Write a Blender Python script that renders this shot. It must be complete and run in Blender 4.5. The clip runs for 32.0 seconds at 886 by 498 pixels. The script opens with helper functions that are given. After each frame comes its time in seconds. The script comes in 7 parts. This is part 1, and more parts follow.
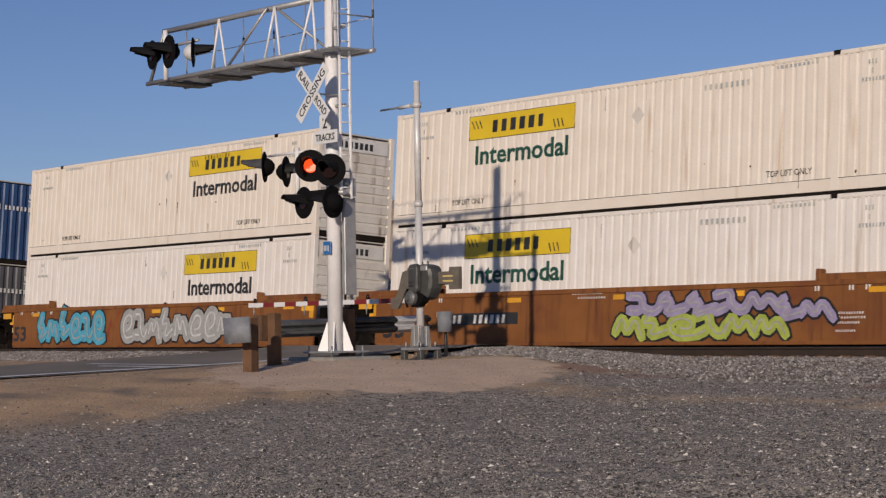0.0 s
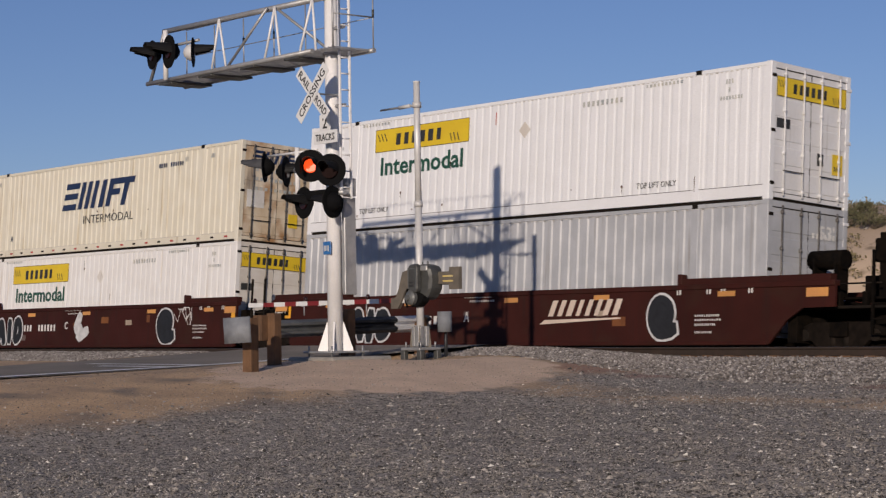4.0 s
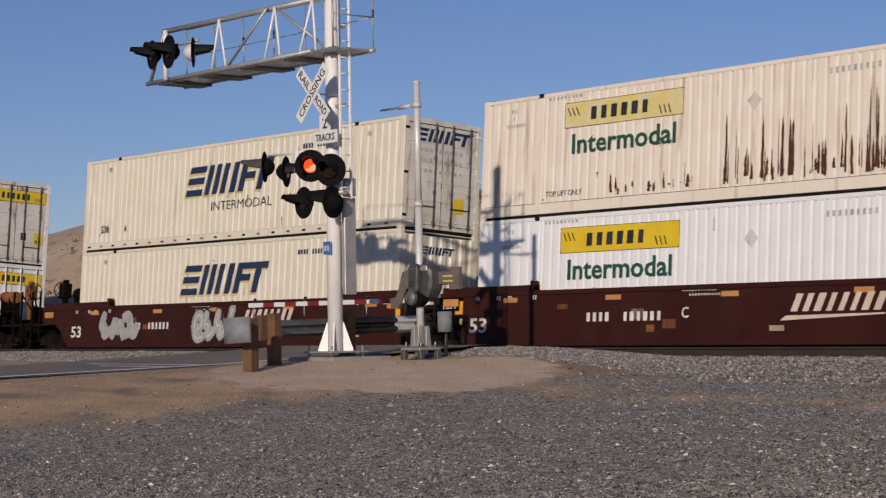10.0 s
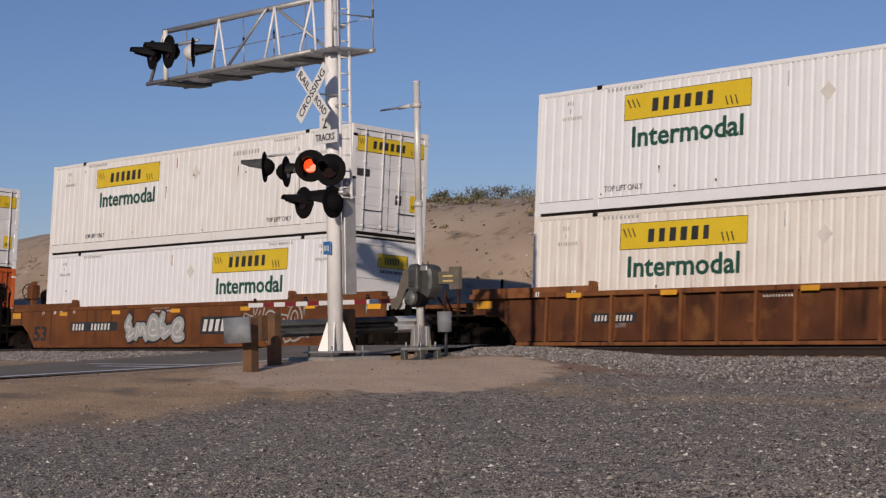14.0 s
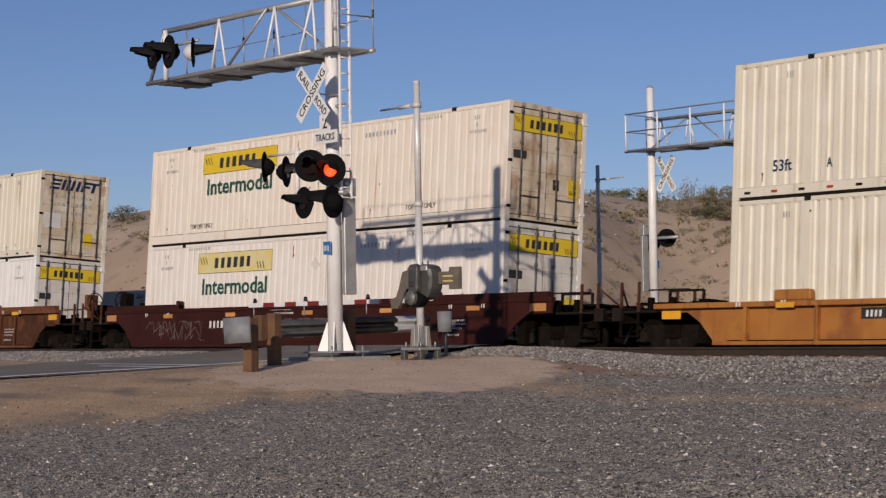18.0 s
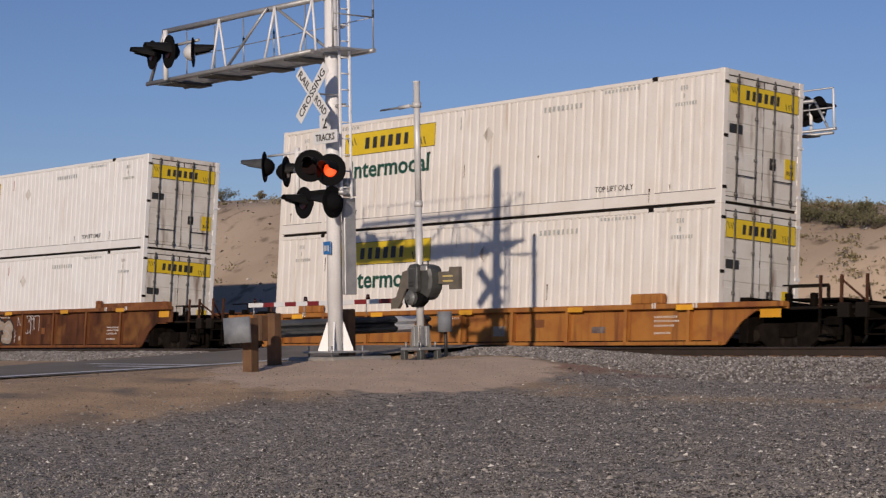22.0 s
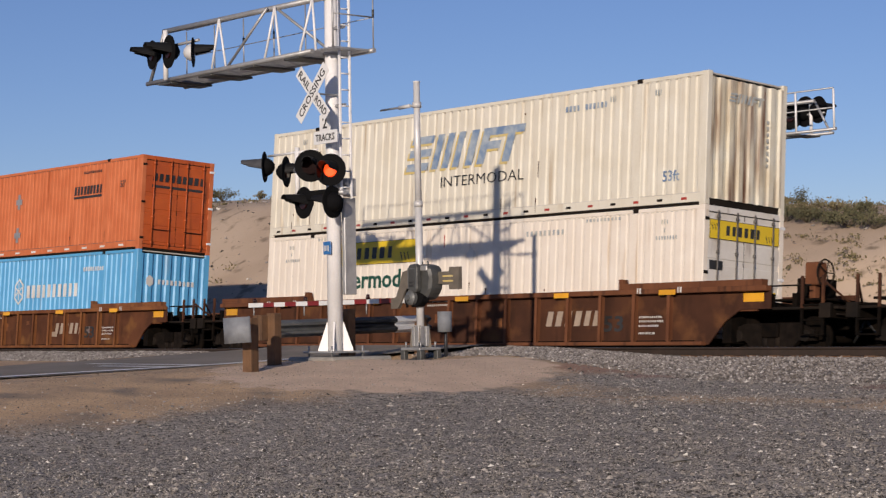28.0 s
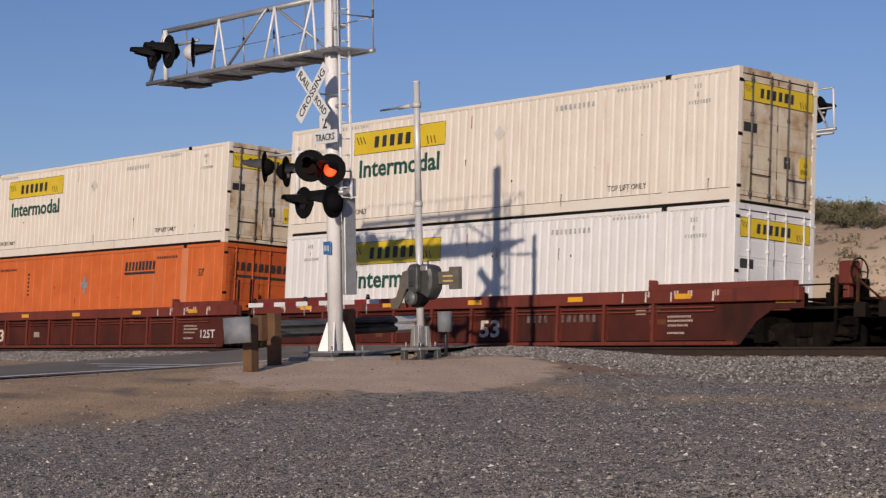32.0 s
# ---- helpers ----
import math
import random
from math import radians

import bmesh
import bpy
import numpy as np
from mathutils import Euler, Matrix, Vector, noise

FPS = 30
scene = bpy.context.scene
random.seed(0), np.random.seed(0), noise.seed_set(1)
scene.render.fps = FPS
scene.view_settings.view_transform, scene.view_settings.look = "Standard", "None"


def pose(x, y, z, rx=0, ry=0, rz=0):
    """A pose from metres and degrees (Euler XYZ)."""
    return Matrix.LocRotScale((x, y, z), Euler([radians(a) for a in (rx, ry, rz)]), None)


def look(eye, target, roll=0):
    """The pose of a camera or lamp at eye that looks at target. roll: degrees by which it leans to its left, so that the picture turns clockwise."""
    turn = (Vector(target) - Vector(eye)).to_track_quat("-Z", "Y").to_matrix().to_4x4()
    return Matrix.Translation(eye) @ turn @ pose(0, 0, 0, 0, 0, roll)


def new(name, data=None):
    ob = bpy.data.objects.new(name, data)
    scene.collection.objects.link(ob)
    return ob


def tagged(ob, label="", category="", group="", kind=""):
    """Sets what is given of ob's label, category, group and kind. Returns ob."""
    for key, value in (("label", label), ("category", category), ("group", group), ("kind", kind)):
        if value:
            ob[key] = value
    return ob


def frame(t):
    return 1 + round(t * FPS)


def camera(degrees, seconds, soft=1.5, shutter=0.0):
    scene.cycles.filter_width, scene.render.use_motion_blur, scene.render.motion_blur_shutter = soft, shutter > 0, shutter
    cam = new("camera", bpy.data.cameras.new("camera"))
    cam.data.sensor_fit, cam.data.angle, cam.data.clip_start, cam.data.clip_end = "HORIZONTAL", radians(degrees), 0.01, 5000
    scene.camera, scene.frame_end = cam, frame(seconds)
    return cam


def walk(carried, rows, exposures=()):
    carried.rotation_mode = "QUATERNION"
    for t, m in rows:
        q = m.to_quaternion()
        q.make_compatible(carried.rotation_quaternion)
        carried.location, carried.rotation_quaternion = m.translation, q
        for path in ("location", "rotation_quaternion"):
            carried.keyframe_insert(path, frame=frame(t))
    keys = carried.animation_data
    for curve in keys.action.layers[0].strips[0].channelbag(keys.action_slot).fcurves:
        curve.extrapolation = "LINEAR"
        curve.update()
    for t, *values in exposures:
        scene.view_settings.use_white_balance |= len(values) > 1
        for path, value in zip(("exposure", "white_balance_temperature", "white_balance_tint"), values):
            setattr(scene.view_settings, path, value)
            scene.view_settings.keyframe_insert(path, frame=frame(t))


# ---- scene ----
cam = camera(25.71, 32.0, soft=1.3, shutter=0.06)
EYE = Vector((0.0, -31.80, 0.88))
YAW, PITCH = radians(-50.04), radians(2.24)
AIM = EYE + Vector((math.sin(YAW) * math.cos(PITCH), math.cos(YAW) * math.cos(PITCH), math.sin(PITCH)))
walk(cam, [(0.0, look(EYE, AIM, -0.97)), (32.0, look(EYE, AIM, -0.97))],
     exposures=[(t, e - 0.03, 6350, 13) for t, e in ((0.0, -0.10), (1.0, -0.10), (2.0, -0.15), (3.0, -0.12), (6.0, -0.06), (9.0, -0.06), (10.0, -0.08), (13.0, 0.0), (14.0, -0.10), (17.0, -0.05), (20.0, -0.07), (23.0, -0.08), (24.0, -0.17), (24.4, -0.13), (25.0, -0.02), (26.5, 0.12), (27.5, 0.17), (28.0, 0.18), (29.0, 0.03), (30.0, -0.02), (32.0, 0.02))])

# ---- daylight ----
SUN_AZ, SUN_EL = 34.5, 14.5      # the sun stands behind the camera, low
world = bpy.data.worlds.new("sky")
scene.world = world
world.use_nodes = True
wn = world.node_tree.nodes
sky = wn.new("ShaderNodeTexSky")
sky.sky_type, sky.sun_disc = "NISHITA", False
sky.sun_elevation, sky.sun_rotation = radians(SUN_EL), radians(180 - SUN_AZ)
sky.altitude, sky.air_density, sky.dust_density, sky.ozone_density = 1500, 1.0, 0.1, 4.0
wn["Background"].inputs["Strength"].default_value = 0.068
clear_air = wn.new("ShaderNodeMix")
clear_air.data_type, clear_air.blend_type = "RGBA", "MULTIPLY"
clear_air.inputs[0].default_value, clear_air.inputs[7].default_value = 1.0, (1.10, 0.955, 1.06, 1)
world.node_tree.links.new(sky.outputs[0], clear_air.inputs[6])
world.node_tree.links.new(clear_air.outputs[2], wn["Background"].inputs[0])
sun = new("sun", bpy.data.lights.new("sun", "SUN"))
sun.data.energy, sun.data.angle, sun.data.color = 3.4, radians(0.55), (1.0, 0.85, 0.68)
sun.matrix_world = look((40, -60, 25), Vector((40, -60, 25)) + Vector((
    -math.sin(radians(SUN_AZ)) * math.cos(radians(SUN_EL)), math.cos(radians(SUN_AZ)) * math.cos(radians(SUN_EL)), -math.sin(radians(SUN_EL)))))

CANT = 4.36                      # both tracks lie on one plane that leans away from the camera
TAN = math.tan(radians(CANT))

# ---- materials ----
def mat(name, c1, c2=None, rough=0.6, metal=0.0, scale=1.5, fine=40.0, bump=0.1, streak=None, amount=0.5, spots=None, sscale=(5.0, 5.0, 0.35), vary=0.0, emit=0.0, spec=0.5):
    """Painted or bare surface: two scales of mottling, fine relief, streaks that run down, spots."""
    m = bpy.data.materials.new(name)
    m.use_nodes = True
    n, l = m.node_tree.nodes, m.node_tree.links
    p = n["Principled BSDF"]
    tc = n.new("ShaderNodeTexCoord")
    c2 = c2 or tuple(v * 0.8 for v in c1)
    each = n.new("ShaderNodeObjectInfo")
    place = n.new("ShaderNodeVectorMath")
    place.operation = "MULTIPLY_ADD"
    l.new(each.outputs["Random"], place.inputs[0])
    place.inputs[1].default_value = (57.0, 31.0, 0.0)
    l.new(tc.outputs["Object"], place.inputs[2])

    def noise_of(s, detail=3.0, mapping=None):
        t = n.new("ShaderNodeTexNoise")
        t.inputs["Scale"].default_value, t.inputs["Detail"].default_value = s, detail
        if mapping:
            mp = n.new("ShaderNodeMapping")
            mp.inputs["Scale"].default_value = mapping
            l.new(place.outputs[0], mp.inputs[0])
            l.new(mp.outputs[0], t.inputs[0])
        else:
            l.new(place.outputs[0], t.inputs[0])
        return t

    def ramp(src, a, b):
        r = n.new("ShaderNodeMapRange")
        r.inputs[1].default_value, r.inputs[2].default_value = a, b
        l.new(src, r.inputs[0])
        return r.outputs[0]

    def mix(fac, a, b, kind="MIX"):
        x = n.new("ShaderNodeMix")
        x.data_type, x.blend_type = "RGBA", kind
        for sock, v in ((x.inputs[0], fac), (x.inputs[6], a), (x.inputs[7], b)):
            if isinstance(v, float):
                sock.default_value = v
            elif isinstance(v, tuple):
                sock.default_value = (*v, 1)
            else:
                l.new(v, sock)
        return x.outputs[2]

    big = noise_of(scale, 4.0)
    col = mix(ramp(big.outputs[0], 0.35, 0.65), c1, c2)
    small = noise_of(fine, 2.0)
    g = ramp(small.outputs[0], 0.3, 0.7)
    col = mix(g, col, mix(0.82, tuple(v * 0.5 for v in c1), col))
    if vary:
        info = n.new("ShaderNodeObjectInfo")
        hsv = n.new("ShaderNodeHueSaturation")
        r = n.new("ShaderNodeMapRange")
        r.inputs[3].default_value, r.inputs[4].default_value = 1 - vary, 1 + vary
        l.new(info.outputs["Random"], r.inputs[0])
        l.new(r.outputs[0], hsv.inputs["Value"])
        l.new(col, hsv.inputs["Color"])
        col = hsv.outputs[0]
    if streak:
        s = noise_of(1.0, 3.0, sscale)
        col = mix(ramp(s.outputs[0], 0.66 - 0.22 * amount, 0.80 - 0.1 * amount), col, streak)
    if spots:
        s = noise_of(1.3, 7.0)
        col = mix(ramp(s.outputs[0], 0.54, 0.70), col, spots)
    l.new(col, p.inputs["Base Color"])
    p.inputs["Roughness"].default_value, p.inputs["Metallic"].default_value, p.inputs["Specular IOR Level"].default_value = rough, metal, spec
    rr = n.new("ShaderNodeMapRange")
    rr.inputs[3].default_value, rr.inputs[4].default_value = max(rough - 0.12, 0.05), min(rough + 0.12, 1)
    l.new(big.outputs[0], rr.inputs[0])
    l.new(rr.outputs[0], p.inputs["Roughness"])
    if bump:
        b = n.new("ShaderNodeBump")
        b.inputs["Strength"].default_value, b.inputs["Distance"].default_value = bump, 0.02
        l.new(small.outputs[0], b.inputs["Height"])
        l.new(b.outputs[0], p.inputs["Normal"])
    if emit:
        p.inputs["Emission Color"].default_value = (*c1, 1)
        p.inputs["Emission Strength"].default_value = emit
    return m


RUST = (0.10, 0.035, 0.015)
M = dict(
    white=mat("white_container_paint", (0.85, 0.84, 0.82), (0.80, 0.78, 0.75), 0.45, streak=(0.62, 0.55, 0.46), amount=0.15),
    bright=mat("new_white_container_paint", (0.86, 0.865, 0.875), (0.82, 0.825, 0.83), 0.4),
    cream=mat("aged_cream_container_paint", (0.85, 0.775, 0.67), (0.80, 0.715, 0.605), 0.55, streak=(0.56, 0.43, 0.30), amount=0.16),
    pale=mat("off_white_container_paint", (0.84, 0.795, 0.735), (0.79, 0.735, 0.665), 0.5, streak=(0.55, 0.44, 0.33), amount=0.22),
    rusty=mat("cream_paint_with_rust_runs", (0.84, 0.775, 0.67), (0.80, 0.715, 0.60), 0.55, streak=(0.46, 0.31, 0.19), amount=0.35),
    ivory=mat("off_white_weathered_container_paint", (0.82, 0.81, 0.75), (0.75, 0.73, 0.66), 0.5, streak=(0.48, 0.40, 0.28), amount=0.25),
    butter=mat("yellowed_white_container_paint", (0.76, 0.72, 0.60), (0.71, 0.66, 0.53), 0.5, streak=(0.45, 0.36, 0.22), amount=0.25),
    drab_butter=mat("dirty_yellowed_container_paint", (0.75, 0.71, 0.60), (0.69, 0.64, 0.52), 0.55, streak=(0.46, 0.35, 0.22), amount=0.25),
    butterrust=mat("rust_streaked_yellowed_paint", (0.75, 0.71, 0.58), (0.66, 0.58, 0.42), 0.6, streak=(0.15, 0.06, 0.025), amount=0.95, sscale=(4.0, 4.0, 0.4)),
    orange=mat("orange_container_paint", (0.70, 0.125, 0.012), (0.60, 0.10, 0.010), 0.6, streak=(0.50, 0.10, 0.03), amount=0.2, spec=0.12),
    worn_orange=mat("sun_bleached_orange_paint", (0.68, 0.165, 0.045), (0.60, 0.135, 0.035), 0.6, streak=(0.5, 0.16, 0.07), amount=0.3, spec=0.15),
    faded=mat("faded_orange_container_paint", (0.62, 0.19, 0.08), (0.54, 0.15, 0.06), 0.65, streak=(0.36, 0.09, 0.03), amount=0.35, spec=0.15),
    salmon=mat("bleached_salmon_paint", (0.70, 0.27, 0.14), (0.66, 0.21, 0.09), 0.6, streak=(0.6, 0.17, 0.06), amount=0.3, spec=0.15),
    sky=mat("light_blue_container_paint", (0.12, 0.42, 0.72), (0.10, 0.37, 0.66), 0.45, streak=(0.2, 0.35, 0.5), amount=0.2),
    navy=mat("dark_blue_container_paint", (0.03, 0.08, 0.20), (0.025, 0.06, 0.16), 0.5),
    silver=mat("grey_container_paint", (0.48, 0.49, 0.51), (0.40, 0.41, 0.43), 0.45, streak=(0.3, 0.28, 0.26), amount=0.3),
    slate=mat("dark_grey_container_paint", (0.10, 0.10, 0.11), (0.08, 0.08, 0.085), 0.55),
    door=mat("stained_white_door_paint", (0.74, 0.71, 0.66), (0.63, 0.58, 0.51), 0.55, streak=(0.17, 0.10, 0.06), amount=0.38, sscale=(3.5, 3.5, 0.6)),
    doorrust=mat("rust_stained_door_paint", (0.72, 0.64, 0.51), (0.58, 0.46, 0.31), 0.65, streak=(0.07, 0.04, 0.028), amount=0.5, sscale=(3.0, 3.0, 0.5), spots=(0.36, 0.20, 0.09)),
    rods=mat("dull_steel_rods", (0.16, 0.15, 0.14), (0.10, 0.09, 0.08), 0.55, 0.3, scale=6),
    doorwhite=mat("clean_white_door_paint", (0.80, 0.80, 0.81), (0.74, 0.73, 0.72), 0.45, streak=(0.45, 0.42, 0.38), amount=0.12),
    doororange=mat("stained_orange_door_paint", (0.55, 0.11, 0.02), (0.43, 0.08, 0.018), 0.55, streak=(0.12, 0.03, 0.01), amount=0.4),
    roof=mat("weathered_roof_paint", (0.60, 0.57, 0.52), (0.50, 0.46, 0.40), 0.6),
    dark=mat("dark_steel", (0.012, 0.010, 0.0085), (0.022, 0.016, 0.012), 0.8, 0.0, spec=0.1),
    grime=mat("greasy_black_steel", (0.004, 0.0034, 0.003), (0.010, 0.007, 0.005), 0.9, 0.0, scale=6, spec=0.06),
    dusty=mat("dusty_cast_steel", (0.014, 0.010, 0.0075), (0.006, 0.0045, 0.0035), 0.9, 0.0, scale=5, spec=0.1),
    yellow=mat("yellow_sign_sheet", (0.78, 0.56, 0.02), (0.72, 0.50, 0.02), 0.4, bump=0.02),
    worn=mat("worn_yellow_sign_sheet", (0.74, 0.60, 0.16), (0.72, 0.64, 0.40), 0.5, scale=3, bump=0.02),
    reflector=mat("yellow_reflector_tape", (0.85, 0.42, 0.02), (0.70, 0.33, 0.02), 0.35, vary=0.15, bump=0.0),
    dimtape=mat("faded_orange_reflector_tape", (0.66, 0.32, 0.085), (0.54, 0.25, 0.08), 0.45, vary=0.2, bump=0.0),
    redtape=mat("red_reflector_tape", (0.45, 0.05, 0.03), (0.35, 0.04, 0.03), 0.35, bump=0.0),
    ink=mat("black_lettering", (0.022, 0.022, 0.022), (0.04, 0.04, 0.04), 0.5, bump=0.0),
    green=mat("dark_green_lettering", (0.015, 0.075, 0.05), (0.02, 0.09, 0.06), 0.45, bump=0.0),
    navyink=mat("navy_lettering", (0.012, 0.026, 0.075), (0.02, 0.035, 0.09), 0.45, bump=0.0),
    blueink=mat("sun_faded_blue_lettering", (0.16, 0.25, 0.40), (0.42, 0.47, 0.50), 0.55, scale=4, bump=0.0),
    greyink=mat("faded_grey_lettering", (0.34, 0.38, 0.40), (0.58, 0.56, 0.48), 0.55, scale=4, bump=0.0),
    goldink=mat("gold_lettering_edge", (0.66, 0.50, 0.16), (0.62, 0.52, 0.28), 0.5, bump=0.0),
    creamink=mat("yellowed_white_lettering", (0.72, 0.60, 0.50), (0.60, 0.49, 0.40), 0.5, bump=0.0),
    whiteink=mat("white_lettering", (0.78, 0.77, 0.74), (0.62, 0.60, 0.56), 0.5, bump=0.0),
    tan=mat("orange_brown_car_paint", (0.26, 0.104, 0.029), (0.195, 0.073, 0.022), 0.65, scale=0.8, streak=(0.10, 0.038, 0.019), amount=0.5, spots=(0.17, 0.058, 0.022), spec=0.3),
    rawtan=mat("rust_worn_brown_car_paint", (0.20, 0.075, 0.022), (0.13, 0.047, 0.017), 0.7, scale=0.8, streak=(0.06, 0.024, 0.014), amount=0.55, spots=(0.11, 0.04, 0.018), spec=0.25),
    maroon=mat("dark_red_brown_car_paint", (0.050, 0.0135, 0.010), (0.036, 0.0105, 0.008), 0.6, scale=0.9, streak=(0.03, 0.013, 0.010), amount=0.5, spots=(0.040, 0.016, 0.011), spec=0.12),
    rustcar=mat("rusted_brown_car_paint", (0.25, 0.10, 0.036), (0.17, 0.064, 0.026), 0.8, scale=1.4, streak=(0.07, 0.03, 0.018), amount=0.5, spots=(0.13, 0.045, 0.02), spec=0.2),
    # panel copies of the car paints: recess shade put into the colour, plus stains
    rustpanel=mat("shade_and_stain_rusted_panel", (0.135, 0.052, 0.024), (0.075, 0.030, 0.017), 0.85, scale=1.1, streak=(0.035, 0.017, 0.011), amount=0.62, spots=(0.19, 0.085, 0.03), sscale=(2.2, 2.2, 0.5), spec=0.15),
    umber=mat("dark_rusted_car_paint", (0.18, 0.07, 0.032), (0.12, 0.046, 0.022), 0.8, scale=1.2, streak=(0.05, 0.024, 0.015), amount=0.5, spec=0.2),
    umberpanel=mat("shade_and_stain_dark_panel", (0.09, 0.037, 0.020), (0.052, 0.023, 0.014), 0.85, scale=1.1, streak=(0.028, 0.014, 0.010), amount=0.62, spots=(0.14, 0.06, 0.025), sscale=(2.2, 2.2, 0.5), spec=0.15),
    ochre=mat("yellow_orange_car_paint", (0.42, 0.18, 0.04), (0.34, 0.13, 0.032), 0.7, scale=1.2, streak=(0.15, 0.055, 0.025), amount=0.5, spots=(0.24, 0.085, 0.03), spec=0.25),
    brick=mat("oxide_red_car_paint", (0.19, 0.042, 0.028), (0.15, 0.034, 0.023), 0.65, scale=0.9, streak=(0.09, 0.028, 0.02), amount=0.45, spots=(0.12, 0.032, 0.022), spec=0.25),
    # darker red: shade under the top flange is in the colour, with streaks
    brickpanel=mat("shade_and_stain_red_panel", (0.095, 0.024, 0.018), (0.06, 0.017, 0.013), 0.8, scale=0.9, streak=(0.035, 0.014, 0.011), amount=0.5, sscale=(2.2, 2.2, 0.5), spec=0.2),
    chalk=mat("faint_chalk_marks", (0.20, 0.165, 0.15), (0.07, 0.03, 0.025), 0.8, scale=5, bump=0.0),
    steel=mat("galvanised_steel", (0.38, 0.385, 0.39), (0.28, 0.285, 0.29), 0.45, 0.35, scale=7, fine=70, bump=0.03),
    alu=mat("white_painted_steel", (0.88, 0.87, 0.86), (0.80, 0.79, 0.78), 0.35, scale=3, bump=0.03),
    matte=mat("matte_grey_aluminium", (0.46, 0.46, 0.46), (0.36, 0.36, 0.36), 0.5, 0.5, scale=4, bump=0.03),
    zinc=mat("galvanised_pole", (0.70, 0.695, 0.685), (0.60, 0.595, 0.585), 0.42, 0.15, scale=5, fine=60, bump=0.03),
    vane=mat("dark_vane", (0.010, 0.0015, 0.001), (0.008, 0.001, 0.001), 0.8, bump=0.0, spec=0.2),
    grey=mat("grey_machine_paint", (0.078, 0.080, 0.077), (0.05, 0.05, 0.048), 0.5, scale=6),
    black=mat("black_signal_paint", (0.006, 0.006, 0.007), (0.009, 0.009, 0.009), 0.85, bump=0.02, spec=0.08),
    sign=mat("white_sign_sheet", (0.80, 0.80, 0.79), (0.72, 0.72, 0.71), 0.4, bump=0.0),
    blue=mat("blue_sign_sheet", (0.03, 0.16, 0.42), (0.03, 0.14, 0.38), 0.4, bump=0.0),
    red=mat("red_reflective_sheet", (0.24, 0.02, 0.02), (0.18, 0.016, 0.016), 0.4, bump=0.0),
    lens=mat("dark_red_glass", (0.022, 0.002, 0.0015), (0.016, 0.0015, 0.001), 0.3, bump=0.0),
    lit=mat("lit_red_glass", (1.0, 0.075, 0.01), (1.0, 0.06, 0.008), 0.3, bump=0.0, emit=1.4),
    clear=mat("pale_lens", (0.55, 0.53, 0.48), (0.4, 0.38, 0.34), 0.25, bump=0.0),
    wood=mat("weathered_timber", (0.17, 0.09, 0.043), (0.10, 0.052, 0.026), 0.85, scale=3, fine=30, bump=0.4, sscale=(14, 14, 0.6), streak=(0.06, 0.035, 0.02), amount=0.5),
    concrete=mat("concrete", (0.34, 0.32, 0.29), (0.26, 0.245, 0.22), 0.85, scale=5, bump=0.3),
    asphalt=mat("old_asphalt", (0.30, 0.265, 0.225), (0.235, 0.21, 0.18), 0.95, scale=0.5, fine=60, bump=0.4, spec=0.1),
    roadpaint=mat("worn_white_road_paint", (0.84, 0.83, 0.81), (0.68, 0.67, 0.65), 0.8, scale=2.5, bump=0.2),
    rail=mat("brown_rail_steel", (0.055, 0.035, 0.025), (0.04, 0.028, 0.02), 0.7, 0.3, scale=4),
    railtop=mat("polished_rail_head", (0.5, 0.49, 0.48), (0.4, 0.39, 0.38), 0.25, 0.9, bump=0.0),
    twig=mat("grey_brown_twigs", (0.11, 0.085, 0.06), (0.08, 0.06, 0.04), 0.9),
)

# ---- mesh tools ----
MESHES = {}


def keep(key, build, material):
    """A mesh that all alike pieces share: build() returns a bmesh or (verts, faces)."""
    full = (key, material.name)
    if full not in MESHES:
        made = build()
        me = bpy.data.meshes.new("piece")
        if isinstance(made, tuple):
            me.from_pydata(made[0], [], made[1])
        else:
            made.normal_update()
            made.to_mesh(me)
            made.free()
        me.materials.append(material)
        MESHES[full] = me
    return MESHES[full]


def part(name, key, build, material, parent=None, at=None, label=""):
    """One mesh object under a thing or a part, at the pose `at` in its parent's space."""
    ob = new(name, keep(key, build, material))
    ob.parent = parent
    if at is not None:
        ob.matrix_basis = at if isinstance(at, Matrix) else Matrix.Translation(at)
    if label:
        ob["label"] = label
    return ob


def thing(name, label, category, group="", at=None, kind=""):
    ob = new(name)
    ob.empty_display_size = 0.2
    if at is not None:
        ob.matrix_basis = at
    return tagged(ob, label, category, group, kind)


def box_into(bm, x0, x1, y0, y1, z0, z1, bevel=0.0):
    v = [bm.verts.new(c) for c in ((x0, y0, z0), (x1, y0, z0), (x1, y1, z0), (x0, y1, z0), (x0, y0, z1), (x1, y0, z1), (x1, y1, z1), (x0, y1, z1))]
    fs = [bm.faces.new([v[i] for i in q]) for q in ((0, 3, 2, 1), (4, 5, 6, 7), (0, 1, 5, 4), (1, 2, 6, 5), (2, 3, 7, 6), (3, 0, 4, 7))]
    if bevel:
        bmesh.ops.bevel(bm, geom=list({e for f in fs for e in f.edges}), offset=bevel, segments=1, affect="EDGES")


def boxes(*rows, bevel=0.0):
    def build():
        bm = bmesh.new()
        for r in rows:
            box_into(bm, *r, bevel=bevel)
        return bm
    return build


def box(name, parent, material, dims, bevel=0.0, label="", at=None):
    dims = tuple(round(d, 4) for d in dims)
    return part(name, ("box", dims, bevel), boxes(dims, bevel=bevel), material, parent, at, label)


